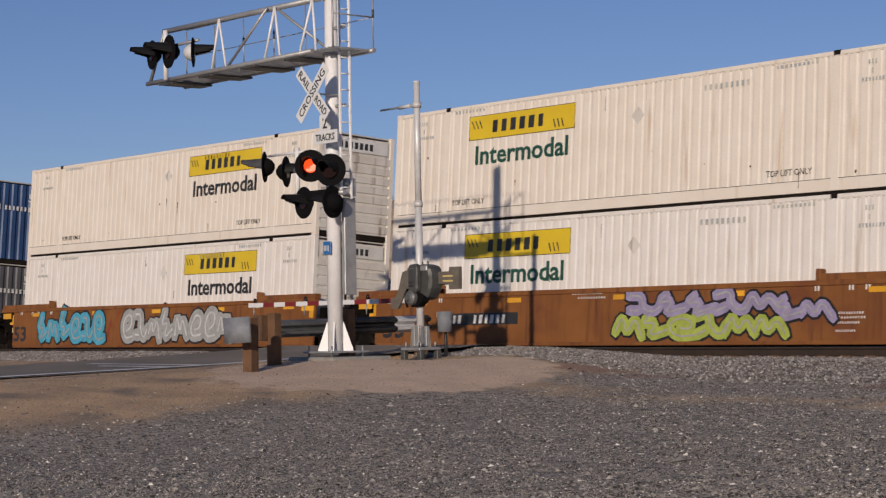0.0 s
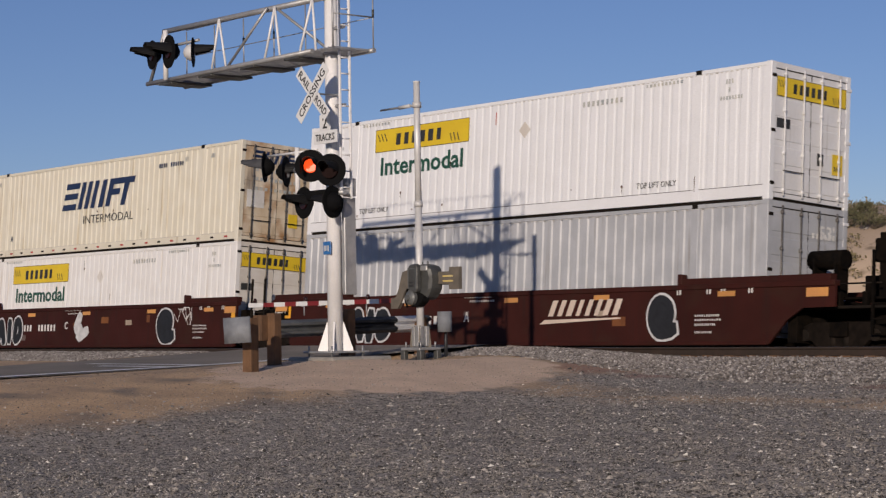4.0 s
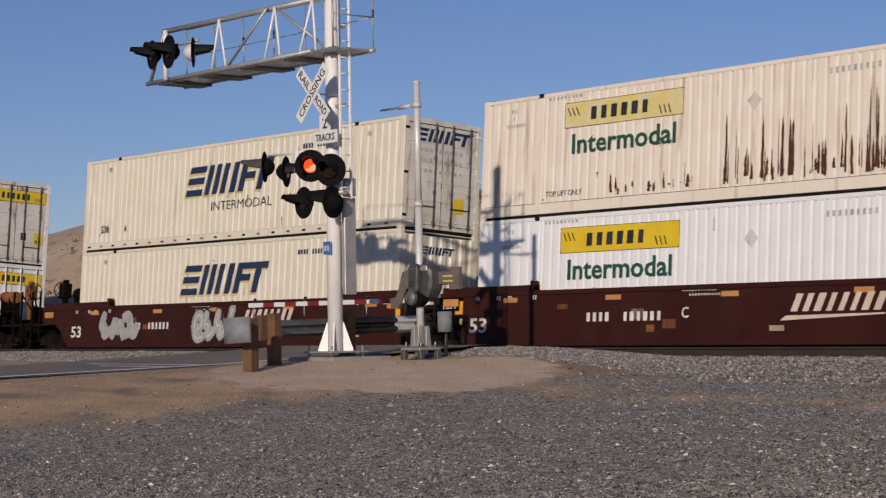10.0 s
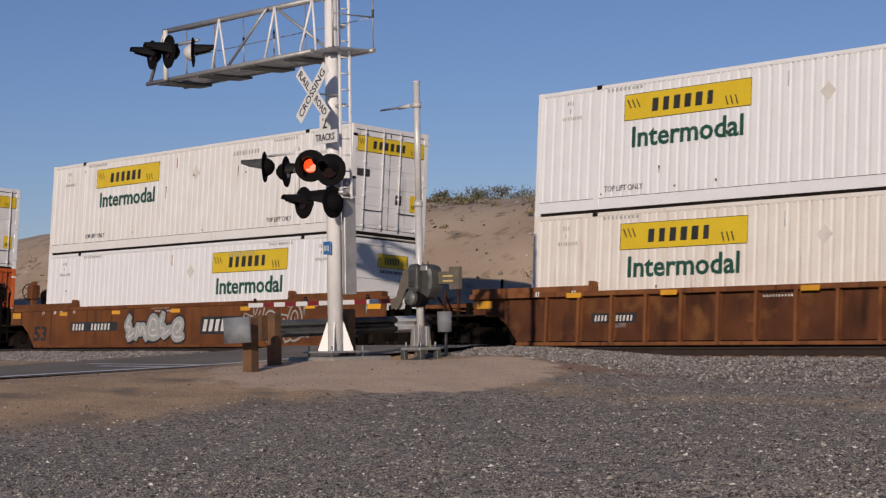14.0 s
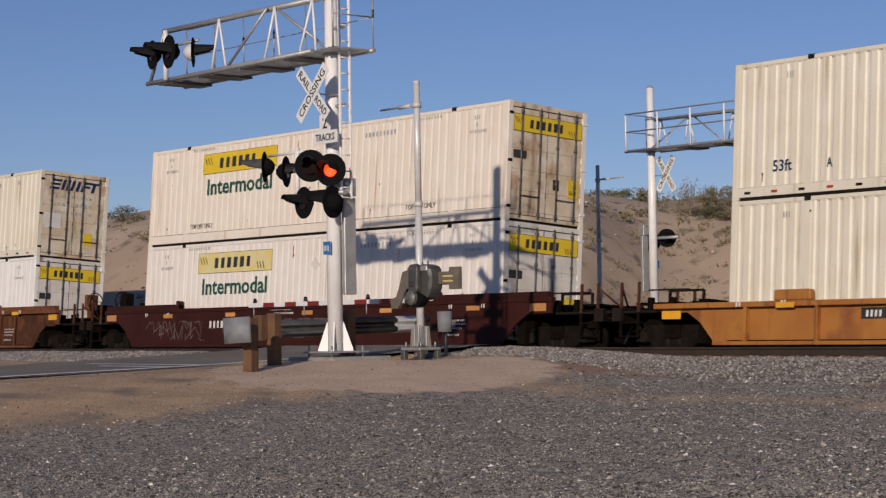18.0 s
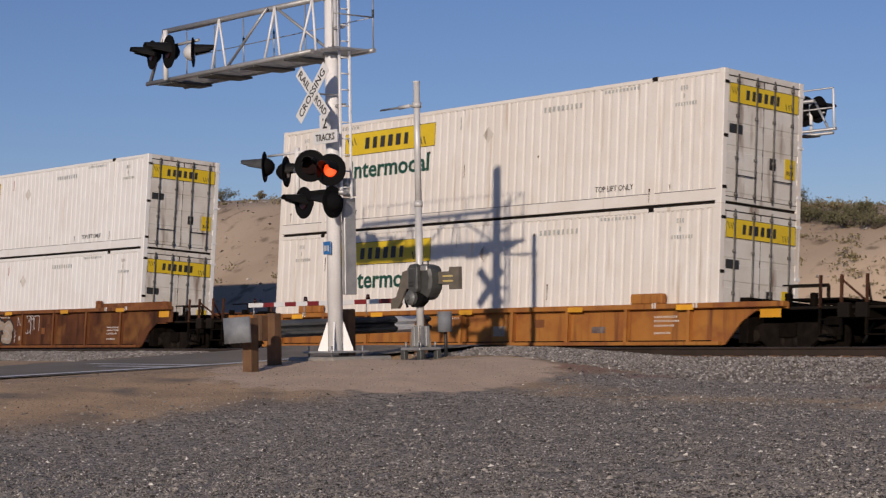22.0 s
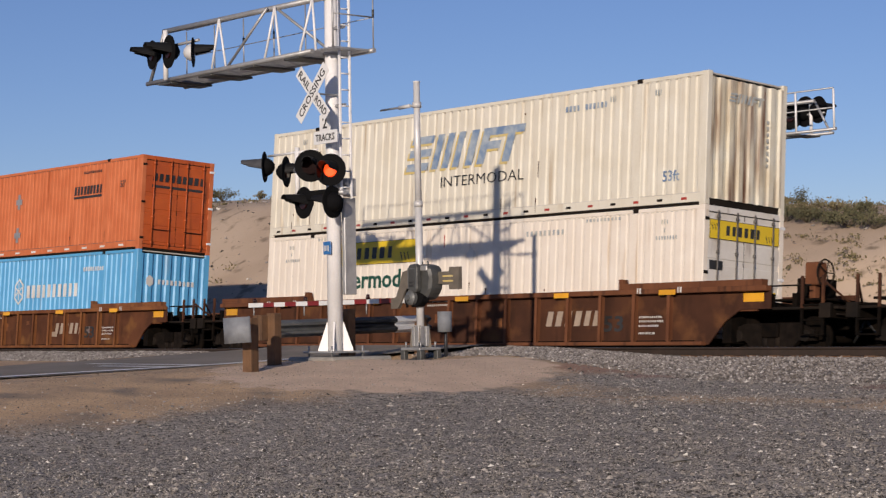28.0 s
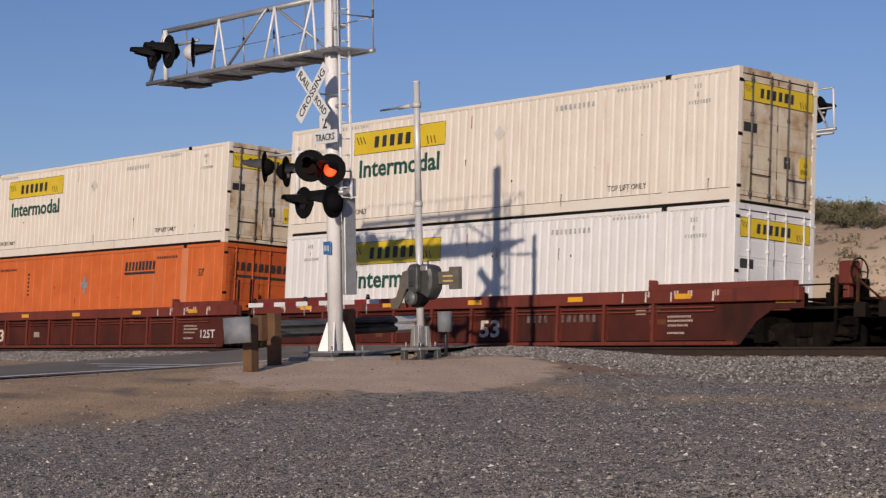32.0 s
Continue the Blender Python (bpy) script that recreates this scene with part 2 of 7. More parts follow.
def tube_into(bm, a, b, r0, r1=None, n=12):
    a, b = Vector(a), Vector(b)
    r1 = r0 if r1 is None else r1
    d = b - a
    m = Matrix.Translation((a + b) / 2) @ d.to_track_quat("Z", "Y").to_matrix().to_4x4()
    bmesh.ops.create_cone(bm, cap_ends=True, segments=n, radius1=r0, radius2=r1, depth=d.length, matrix=m)


def tubes(*rows, n=12):
    def build():
        bm = bmesh.new()
        for r in rows:
            tube_into(bm, r[0], r[1], r[2], r[3] if len(r) > 3 else None, n)
        for f in bm.faces:
            f.smooth = len(f.verts) == 4
        return bm
    return build


def tube(name, parent, material, a, b, r0, r1=None, n=12, label="", at=None):
    key = ("tube", tuple(round(c, 4) for c in (*a, *b)), r0, r1, n)
    return part(name, key, tubes((a, b, r0, r1), n=n), material, parent, at, label)


def ridged(profile, y0, y1, back):
    """One pressed panel that faces +x: (x, z) steps up the panel, drawn from y0 to y1, with a flat back."""
    def build():
        pts = profile + [(back, profile[-1][1]), (back, profile[0][1])]
        k = len(pts)
        v = [(x, y, z) for y in (y0, y1) for x, z in pts]
        f = [(i, (i + 1) % k, k + (i + 1) % k, k + i) for i in range(k)]
        f += [tuple(range(k))[::-1], tuple(range(k, 2 * k))]
        bm = bmesh.new()
        vs = [bm.verts.new(c) for c in v]
        for q in f:
            bm.faces.new([vs[i] for i in q])
        bmesh.ops.recalc_face_normals(bm, faces=bm.faces)
        return bm
    return build


def plate(points, y0, y1):
    """A plate in the xz plane between two y values, from its outline."""
    def build():
        bm = bmesh.new()
        a = [bm.verts.new((x, y0, z)) for x, z in points]
        b = [bm.verts.new((x, y1, z)) for x, z in points]
        bm.faces.new(a)
        bm.faces.new(b[::-1])
        k = len(points)
        for i in range(k):
            bm.faces.new((a[(i + 1) % k], a[i], b[i], b[(i + 1) % k]))
        bmesh.ops.recalc_face_normals(bm, faces=bm.faces)
        return bm
    return build


def letters(word, width, height, weight=0.012):
    """A word in the built-in font, fitted to width and height, upright in the xz plane and facing -y."""
    def build():
        cu = bpy.data.curves.new("word", "FONT")
        cu.body, cu.extrude, cu.resolution_u, cu.offset = word, 0.002, 2, weight
        ob = bpy.data.objects.new("word", cu)
        scene.collection.objects.link(ob)
        bpy.context.view_layer.update()
        me = bpy.data.meshes.new_from_object(ob.evaluated_get(bpy.context.evaluated_depsgraph_get()))
        bpy.data.objects.remove(ob)
        bpy.data.curves.remove(cu)
        bm = bmesh.new()
        bm.from_mesh(me)
        bpy.data.meshes.remove(me)
        xs, ys = [v.co.x for v in bm.verts], [v.co.y for v in bm.verts]
        sx, sy = width / (max(xs) - min(xs)), height / (max(ys) - min(ys))
        x0, y0 = min(xs), min(ys)
        for v in bm.verts:
            v.co = Vector(((v.co.x - x0) * sx, -v.co.z, (v.co.y - y0) * sy))
        bmesh.ops.recalc_face_normals(bm, faces=bm.faces)
        return bm
    return build


def text(word, width, height, material, parent, at, name="lettering", label="", weight=0.012):
    return part(name, ("text", word, round(width, 3), round(height, 3), weight), letters(word, width, height, weight), material, parent, at, label)


def bars(count, width, height, seed, gap=0.3, slant=0.0, split=0.35):
    """Plain upright bars that stand for writing which is not spelt out."""
    def build():
        rnd = random.Random(seed)
        bm = bmesh.new()
        cell = width / count

        def stroke(x0, x1, z0, z1, y):
            q = [(x0 + slant * z0, z0), (x1 + slant * z0, z0), (x1 + slant * z1, z1), (x0 + slant * z1, z1)]
            vs = [bm.verts.new((x, y, z)) for x, z in q]
            bm.faces.new(vs)
        for i in range(count):
            x0, x1 = i * cell, (i + 1 - gap) * cell
            if (x1 - x0) < 0.22 * height or split == 0:
                stroke(x0, x1, 0, height, 0)
                continue
            trim = (x1 - x0) * rnd.uniform(0.04, 0.18)
            stroke(x0 + trim, x1 - trim, 0, height, 0)
        return bm
    return build


def part_stuff(*args):
    ob = part(*args)
    ob["kind"] = "stuff"
    return ob


def marks(count, width, height, material, parent, at, seed=1, gap=0.3, slant=0.0, split=0.35, name="lettering", label=""):
    return part_stuff(name, ("bars", count, round(width, 3), round(height, 3), seed, gap, slant, split), bars(count, width, height, seed, gap, slant, split), material, parent, at, label)


TRACK = pose(0, 0, 0, -CANT)     # the space of the canted tracks
REAR = pose(0, 0, 0, 0, 0, 90)   # turns what faces -y so that it faces +x

# ---- ground ----
def smooth(a, b, v):
    k = np.clip((v - a) / (b - a), 0, 1)
    return k * k * (3 - 2 * k)


def road_z(y):
    return np.interp(y, [-400, -40, -25, -17, -12.5, -9, -6.4, 2.4, 6, 14, 400], [-0.6, -0.45, -0.12, 0.14, 0.24, 0.36, 6.4 * TAN, -2.4 * TAN, -0.45, -0.5, -0.5])


def waves(x, y, s, seed):
    """Smooth unevenness from a few crossed sine waves."""
    r = np.random.RandomState(seed)
    out = 0
    for _ in range(7):
        a, f, p = r.uniform(0, 6.28), r.uniform(0.6, 1.9) / s, r.uniform(0, 6.28)
        out = out + np.sin((x * np.cos(a) + y * np.sin(a)) * f * 6.28 + p)
    return out / 7


def ground_z(x, y):
    x, y = np.asarray(x, float), np.asarray(y, float)
    lot = np.interp(y, [-400, -32, -20, -8.4, -6.9, -6.2, 2.6, 4.4, 400], [-0.9, -0.72, -0.70, -0.10, 6.9 * TAN - 0.34, 6.2 * TAN - 0.245, -2.6 * TAN - 0.19, -0.75, -0.75])
    lot = lot + 0.03 * waves(x, y, 5, 1) * smooth(-7, -9, y) + 0.012 * waves(x, y, 1.2, 2)
    near_road = smooth(-20, -27.5, x) * smooth(-6.8, -8.4, y) * smooth(-62, -44, x)
    z = lot + (road_z(y) - 0.022 - lot) * near_road
    z = z + 0.05 * np.exp(-((x + 27.2) / 2.3) ** 2 - ((y + 11.3) / 1.7) ** 2) + 0.014 * waves(x, y, 3, 3) * near_road
    z = z - 0.12 * np.exp(-((x + 27.7) / 1.3) ** 2 - ((y + 9.4) / 1.1) ** 2) - 0.16 * np.exp(-((x + 28.5) / 0.55) ** 2 - ((y + 9.5) / 0.8) ** 2)
    z = z + 0.06 * np.exp(-((x + 26.2) / 1.2) ** 2 - ((y + 7.2) / 0.7) ** 2)
    z = z + (-y * TAN - 0.13 - z) * smooth(-24.0, -26.6, x) * smooth(-29.2, -28.2, x) * smooth(-8.2, -7.2, y) * smooth(-4.6, -5.2, y)
    cross = smooth(-35.7, -35.2, x) * smooth(-29.1, -29.7, x)
    z = z + (road_z(y) - 0.07 - z) * cross * smooth(45, 30, y)
    # the dirt bank beyond the far track
    open_road = np.where(y < 20, smooth(-43, -52, x), smooth(-43 + (y - 20) * 0.9, -52 + (y - 20) * 0.9, x))
    bearing = np.degrees(np.arctan2(-x, np.maximum(y + 31.8, 0.1)))
    top = np.interp(bearing, [20, 37.2, 39.8, 42.3, 44.8, 48.1, 51.4, 56.4, 60.3, 62.9, 68, 75], [6.0, 6.0, 6.45, 6.9, 6.8, 6.7, 7.1, 8.0, 7.5, 6.6, 4.5, 3.0]) - 0.15
    back = y + 2.0 - 12 * smooth(47.5, 42.5, bearing)
    rise = 0.55 * smooth(5.0, 30, back) + 0.45 * smooth(7, 22, back)
    bank = (top + 0.75) * rise * (1 + 0.05 * waves(x, y, 30, 4)) + (0.13 * waves(x, y, 11, 5) + 0.035 * waves(x, y, 3, 6)) * smooth(6, 14, back)
    return z + bank * open_road


def spaced(stops):
    out = [stops[0][0]]
    for (a, _), (b, step) in zip(stops, stops[1:]):
        k = max(1, round((b - a) / step))
        out += [a + (b - a) * (i + 1) / k for i in range(k)]
    return np.array(out)


def sheet(xs, ys, zf):
    gx, gy = np.meshgrid(xs, ys, indexing="ij")
    gz = zf(gx, gy)
    verts = np.stack([gx, gy, gz], -1).reshape(-1, 3)
    w = len(ys)
    i, j = np.meshgrid(np.arange(len(xs) - 1), np.arange(w - 1), indexing="ij")
    a = (i * w + j).ravel()
    faces = np.stack([a, a + w, a + w + 1, a + 1], -1)
    return verts.tolist(), faces.tolist()


def ground_material():
    m = bpy.data.materials.new("desert_ground")
    m.use_nodes = True
    n, l = m.node_tree.nodes, m.node_tree.links
    p = n["Principled BSDF"]
    p.inputs["Roughness"].default_value = 0.95
    geo = n.new("ShaderNodeNewGeometry")
    sep = n.new("ShaderNodeSeparateXYZ")
    l.new(geo.outputs["Position"], sep.inputs[0])

    def noise_of(s, d=4.0):
        t = n.new("ShaderNodeTexNoise")
        t.inputs["Scale"].default_value, t.inputs["Detail"].default_value = s, d
        l.new(geo.outputs["Position"], t.inputs[0])
        return t.outputs[0]

    def math_of(op, a, b=0.0, c=None):
        x = n.new("ShaderNodeMath")
        x.operation = op
        for k, v in enumerate((a, b) if c is None else (a, b, c)):
            if isinstance(v, (int, float)):
                x.inputs[k].default_value = v
            else:
                l.new(v, x.inputs[k])
        return x.outputs[0]

    def ramp(src, a, b):
        r = n.new("ShaderNodeMapRange")
        r.interpolation_type = "SMOOTHSTEP"
        r.inputs[1].default_value, r.inputs[2].default_value = a, b
        l.new(src, r.inputs[0])
        return r.outputs[0]

    def mix(f, a, b):
        x = n.new("ShaderNodeMix")
        x.data_type = "RGBA"
        l.new(f, x.inputs[0])
        for sock, v in ((x.inputs[6], a), (x.inputs[7], b)):
            if isinstance(v, tuple):
                sock.default_value = (*v, 1)
            else:
                l.new(v, sock)
        return x.outputs[2]

    wob = math_of("MULTIPLY", math_of("SUBTRACT", noise_of(0.45), 0.5), 5.0)
    wob2 = math_of("MULTIPLY", math_of("SUBTRACT", noise_of(2.5), 0.5), 2.0)
    x, y = sep.outputs[0], sep.outputs[1]
    grain = noise_of(26.0, 3.0)
    stone_cells = n.new("ShaderNodeTexVoronoi")
    stone_cells.inputs["Scale"].default_value = 34.0
    l.new(geo.outputs["Position"], stone_cells.inputs[0])
    stone = ramp(stone_cells.outputs["Distance"], 0.1, 0.5)
    gravel = mix(ramp(noise_of(0.7), 0.35, 0.65), (0.385, 0.342, 0.296), (0.30, 0.266, 0.232))
    gravel = mix(ramp(grain, 0.30, 0.75), gravel, (0.37, 0.333, 0.288))
    # dark gaps at the cell edges: shade between gravel stones put into the colour
    gravel = mix(math_of("MULTIPLY", ramp(stone_cells.outputs["Distance"], 0.40, 0.64), ramp(noise_of(9.0, 2.0), 0.36, 0.56)), gravel, (0.045, 0.039, 0.032))
    sand = mix(ramp(noise_of(1.2), 0.35, 0.65), (0.72, 0.54, 0.392), (0.62, 0.46, 0.33))
    sand = mix(ramp(grain, 0.55, 0.8), sand, (0.46, 0.33, 0.235))
    dirt = mix(ramp(noise_of(1.0), 0.35, 0.65), (0.60, 0.405, 0.235), (0.46, 0.315, 0.19))
    dirt = mix(ramp(grain, 0.5, 0.75), dirt, (0.24, 0.185, 0.135))
    dirt = mix(ramp(noise_of(0.8, 6.0), 0.50, 0.70), dirt, (0.23, 0.18, 0.135))
    hill = mix(ramp(noise_of(0.16, 6.0), 0.35, 0.65), (0.56, 0.43, 0.31), (0.455, 0.34, 0.24))
    hill = mix(ramp(noise_of(1.1, 5.0), 0.55, 0.72), hill, (0.24, 0.18, 0.12))
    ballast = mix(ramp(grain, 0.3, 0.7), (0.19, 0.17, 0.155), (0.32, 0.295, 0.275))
    # ballast gaps are darkened in the colour too, as shade between its stones
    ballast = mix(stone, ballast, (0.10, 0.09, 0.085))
    # brown dirt reaches out from the road over the gravel lot, pale sand lies on the mound
    edge = math_of("ADD", math_of("ADD", x, 23.2), math_of("ADD", math_of("MULTIPLY", wob, 0.4), math_of("MULTIPLY", wob2, 0.7)))
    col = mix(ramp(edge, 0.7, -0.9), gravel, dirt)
    band = math_of("ABSOLUTE", math_of("ADD", math_of("ADD", y, 11.1), math_of("MULTIPLY", wob, 0.3)))
    band_f = math_of("MULTIPLY", math_of("MULTIPLY", ramp(band, 1.2, 0.2), ramp(noise_of(1.7), 0.25, 0.6)), 0.8)
    col = mix(band_f, col, dirt)
    red = math_of("MULTIPLY", math_of("MULTIPLY", ramp(math_of("ABSOLUTE", math_of("ADD", y, 8.9)), 0.7, 0.2), ramp(noise_of(0.6), 0.5, 0.6)), 0.7)
    col = mix(red, col, (0.26, 0.14, 0.105))
    mx = math_of("DIVIDE", math_of("ADD", x, 25.5), 2.75)
    my = math_of("DIVIDE", math_of("ADD", y, 11.8), 3.0)
    rr = math_of("ADD", math_of("SQRT", math_of("ADD", math_of("MULTIPLY", mx, mx), math_of("MULTIPLY", my, my))), math_of("ADD", math_of("MULTIPLY", wob, 0.09), math_of("MULTIPLY", wob2, 0.24)))
    col = mix(ramp(rr, 1.10, 0.96), col, sand)
    yb = math_of("ADD", y, math_of("MULTIPLY", wob2, 0.35))
    onb = math_of("MULTIPLY", ramp(yb, -8.5, -8.0), ramp(yb, 5.0, 4.0))
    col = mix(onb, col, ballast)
    col = mix(ramp(math_of("ADD", y, math_of("MULTIPLY", wob, 0.3)), 4.5, 6.5), col, hill)
    fleck = n.new("ShaderNodeTexVoronoi")
    fleck.inputs["Scale"].default_value = 7.0
    l.new(geo.outputs["Position"], fleck.inputs[0])
    col = mix(math_of("MULTIPLY", ramp(fleck.outputs["Distance"], 0.13, 0.07), math_of("MULTIPLY", ramp(noise_of(1.5), 0.45, 0.6), 0.75)), col, (0.12, 0.10, 0.085))
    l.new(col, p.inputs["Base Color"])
    b = n.new("ShaderNodeBump")
    b.inputs["Strength"].default_value, b.inputs["Distance"].default_value = 0.45, 0.025
    l.new(math_of("ADD", grain, math_of("MULTIPLY", stone, -0.6)), b.inputs["Height"])
    l.new(b.outputs[0], p.inputs["Normal"])
    return m


M["ground"] = ground_material()
XS = spaced([(-3000, 0), (-700, 250), (-160, 40), (-48, 1.3), (-8, 0.4), (12, 2), (160, 30), (700, 200), (3000, 500)])
YS = spaced([(-3000, 0), (-400, 300), (-40, 30), (-26, 1.0), (4.6, 0.35), (46, 1.0), (120, 9), (700, 120), (3000, 500)])
ground = part("ground", "ground", lambda: sheet(XS, YS, ground_z), M["ground"])
tagged(ground, "tan desert dirt and dark gravel ground with a sandy bank", "ground", kind="structure")
for f in ground.data.polygons:
    f.use_smooth = True

RX0, RX1 = -35.7, -28.9
road = part("road", "road", lambda: sheet(spaced([(RX0, 0), (RX1, 1.0)]), spaced([(-300, 0), (-30, 20), (30, 0.5), (46, 4)]), lambda x, y: road_z(y) - 0.006 + 0.004 * waves(x, y, 4, 8)), M["asphalt"])
tagged(road, "worn grey asphalt road over the level crossing", "road", kind="structure")
for nm, x0, x1, y0, y1 in (("edge_line", -29.62, -29.15, -60, -10.6), ("stop_line", -33.6, -29.66, -12.85, -12.62), ("stop_line", -32.0, -29.66, -13.55, -13.3)):
    ob = part("road_line", ("line", x0, y0), lambda: sheet(np.array([x0, x1]), spaced([(y0, 0), (y1, 0.5)]), lambda x, y: road_z(y) + 0.006), M["roadpaint"])
    tagged(ob, "worn white painted line on the asphalt road", "road marking", "road markings", "structure")

# ---- tracks ----
RAILP = [(-0.075, -0.18), (0.075, -0.18), (0.075, -0.165), (0.012, -0.145), (0.012, -0.045), (0.036, -0.03), (0.036, -0.004), (0.028, 0.0), (-0.028, 0.0), (-0.036, -0.004), (-0.036, -0.03), (-0.012, -0.045), (-0.012, -0.145), (-0.075, -0.165)]


def rail_mesh():
    k = len(RAILP)
    xs = [-720, -60, -40, -20, 0, 720]
    verts = [(x, y, z) for x in xs for y, z in RAILP]
    faces = [(s * k + i, s * k + (i + 1) % k, (s + 1) * k + (i + 1) % k, (s + 1) * k + i) for s in range(len(xs) - 1) for i in range(k)]
    return verts, faces


for yc in (0.0, -4.3):
    track = thing("railway_track", "rusty brown steel rails on wooden sleepers in grey ballast", "railway track", "main line tracks", TRACK @ pose(0, yc, 0), "structure")
    for y in (-0.755, 0.755):
        part("rail", "rail", rail_mesh, M["rail"], track, (0, y, 0))
        box("rail_head", track, M["railtop"], (-720, 720, y - 0.024, y + 0.024, -0.001, 0.002), label="polished running surface")

    def ties():
        v, f = [], []
        for i in range(-160, 60):
            x0 = i * 0.52
            if -35.8 < x0 < -28.0:
                continue
            b = len(v)
            v += [(x0 + dx, dy, dz) for dz in (-0.36, -0.175) for dx, dy in ((-0.11, -1.28), (0.11, -1.28), (0.11, 1.28), (-0.11, 1.28))]
            f += [(b + 4, b + 5, b + 6, b + 7)] + [(b + k, b + (k + 1) % 4, b + 4 + (k + 1) % 4, b + 4 + k) for k in range(4)]
        return v, f
    tagged(part("sleepers", "ties", ties, M["wood"], track), kind="stuff")
for y0, y1 in ((-3.50, -0.83), (-5.1, -5.95), (-4.97, -3.63), (-0.67, 0.67)):
    for i in range(3):
        x0 = RX0 + 0.1 + i * 2.28
        ob = box("crossing_panel", None, M["asphalt"], (x0, x0 + 2.26, min(y0, y1), max(y0, y1), -0.16, -0.001), 0.008, at=TRACK)
        tagged(ob, "grey asphalt-coated crossing panel beside the rail", "crossing panel", "crossing panels", "structure")


# ---- loose stones ----
def stones(xs, ys, sizes, lift, seed):
    r = np.random.RandomState(seed)
    n = len(xs)
    base = np.array([(1, 0, 0), (0, 1, 0), (-1, 0, 0), (0, -1, 0), (0, 0, 0.55), (0, 0, -0.5)])
    v = base[None] * (0.6 + 0.8 * r.rand(n, 6, 1)) + 0.22 * r.randn(n, 6, 3)
    a = r.rand(n) * 6.28
    c, s = np.cos(a)[:, None], np.sin(a)[:, None]
    vx, vy = v[..., 0] * c - v[..., 1] * s, v[..., 0] * s + v[..., 1] * c
    v = np.stack([vx, vy, v[..., 2]], -1) * sizes[:, None, None]
    z = ground_z(xs, ys)
    v += np.stack([xs, ys, z + sizes * lift], -1)[:, None, :]
    f = np.array([(0, 1, 4), (1, 2, 4), (2, 3, 4), (3, 0, 4), (1, 0, 5), (2, 1, 5), (3, 2, 5), (0, 3, 5)])
    faces = (f[None] + 6 * np.arange(n)[:, None, None]).reshape(-1, 3)
    return v.reshape(-1, 3).tolist(), faces.tolist()


def stone_material(name, colours):
    m = mat(name, (0.2, 0.2, 0.2), rough=0.9, bump=0.3)
    n, l = m.node_tree.nodes, m.node_tree.links
    g = n.new("ShaderNodeNewGeometry")
    r = n.new("ShaderNodeValToRGB")
    r.color_ramp.interpolation = "CONSTANT"
    for i, (at, c) in enumerate(colours):
        e = r.color_ramp.elements[i] if i < 2 else r.color_ramp.elements.new(at)
        e.position, e.color = at, (*c, 1)
    l.new(g.outputs["Random Per Island"], r.inputs[0])
    l.new(r.outputs[0], n["Principled BSDF"].inputs["Base Color"])
    return m


M["pebbles"] = stone_material("mixed_gravel_stones", [(0, (0.05, 0.045, 0.04)), (0.24, (0.21, 0.19, 0.168)), (0.5, (0.285, 0.258, 0.228)), (0.84, (0.37, 0.336, 0.30)), (0.955, (0.72, 0.68, 0.62))])
M["ballaststone"] = stone_material("grey_ballast_stones", [(0, (0.12, 0.105, 0.095)), (0.25, (0.20, 0.18, 0.165)), (0.55, (0.27, 0.245, 0.225)), (0.8, (0.34, 0.315, 0.295)), (0.95, (0.50, 0.47, 0.44))])
rs = np.random.RandomState(5)
az = radians(-50.04) + np.radians(rs.uniform(-13.6, 13.6, 110000))
dist = 16.5 + 17 * rs.rand(110000) ** 1.5
gx, gy = dist * np.sin(az), -31.8 + dist * np.cos(az)
ok = (gy < -8.2) & (gx > -23.6 + 0.9 * rs.randn(110000)) & ((((gx + 25.3) / 3.0) ** 2 + ((gy + 11.8) / 3.0) ** 2 > 1.0) | (rs.rand(110000) > 0.96)) | ((rs.rand(110000) > 0.965) & (gx > -27.5) & (gy < -8.2))
gx, gy = gx[ok], gy[ok]
gs = 0.0055 + 0.0125 * rs.rand(len(gx)) ** 2 + 0.024 * (rs.rand(len(gx)) > 0.95) * rs.rand(len(gx))
tagged(part("gravel", "gravel", lambda: stones(gx, gy, gs, 0.10, 6), M["pebbles"]), "loose dark and pale gravel stones on the lot", "gravel", kind="stuff")
M["clods"] = stone_material("brown_dirt_clods", [(0, (0.13, 0.095, 0.07)), (0.3, (0.26, 0.19, 0.13)), (0.6, (0.38, 0.275, 0.185)), (0.88, (0.45, 0.35, 0.26)), (0.98, (0.52, 0.44, 0.36))])
rc = np.random.RandomState(15)
caz = radians(-50.04) + np.radians(rc.uniform(-13.6, 4.0, 11000))
cd = rc.uniform(22.0, 35.5, 11000)
cx, cy = cd * np.sin(caz), -31.8 + cd * np.cos(caz)
okc = (cx < -21.5 + 1.2 * rc.randn(11000)) & (cx > -28.9) & (cy < -9.2)
cx, cy = cx[okc], cy[okc]
cs = 0.004 + 0.010 * rc.rand(len(cx)) ** 2 + 0.018 * (rc.rand(len(cx)) > 0.985) * rc.rand(len(cx))
tagged(part("dirt_clods", "clods", lambda: stones(cx, cy, cs, 0.1, 16), M["clods"]), "small brown clods and pebbles on the dirt verge", "clods", kind="stuff")
bx, by = rs.uniform(-46, -14, 52000), -8.6 + 2.4 * rs.rand(52000)
ok = ((bx < -36.0 - 0.5 * rs.rand(52000)) | (bx > -28.75 + 0.5 * rs.rand(52000))) & (by > -8.45 + 0.35 * rs.randn(52000))
bx, by = bx[ok], by[ok]
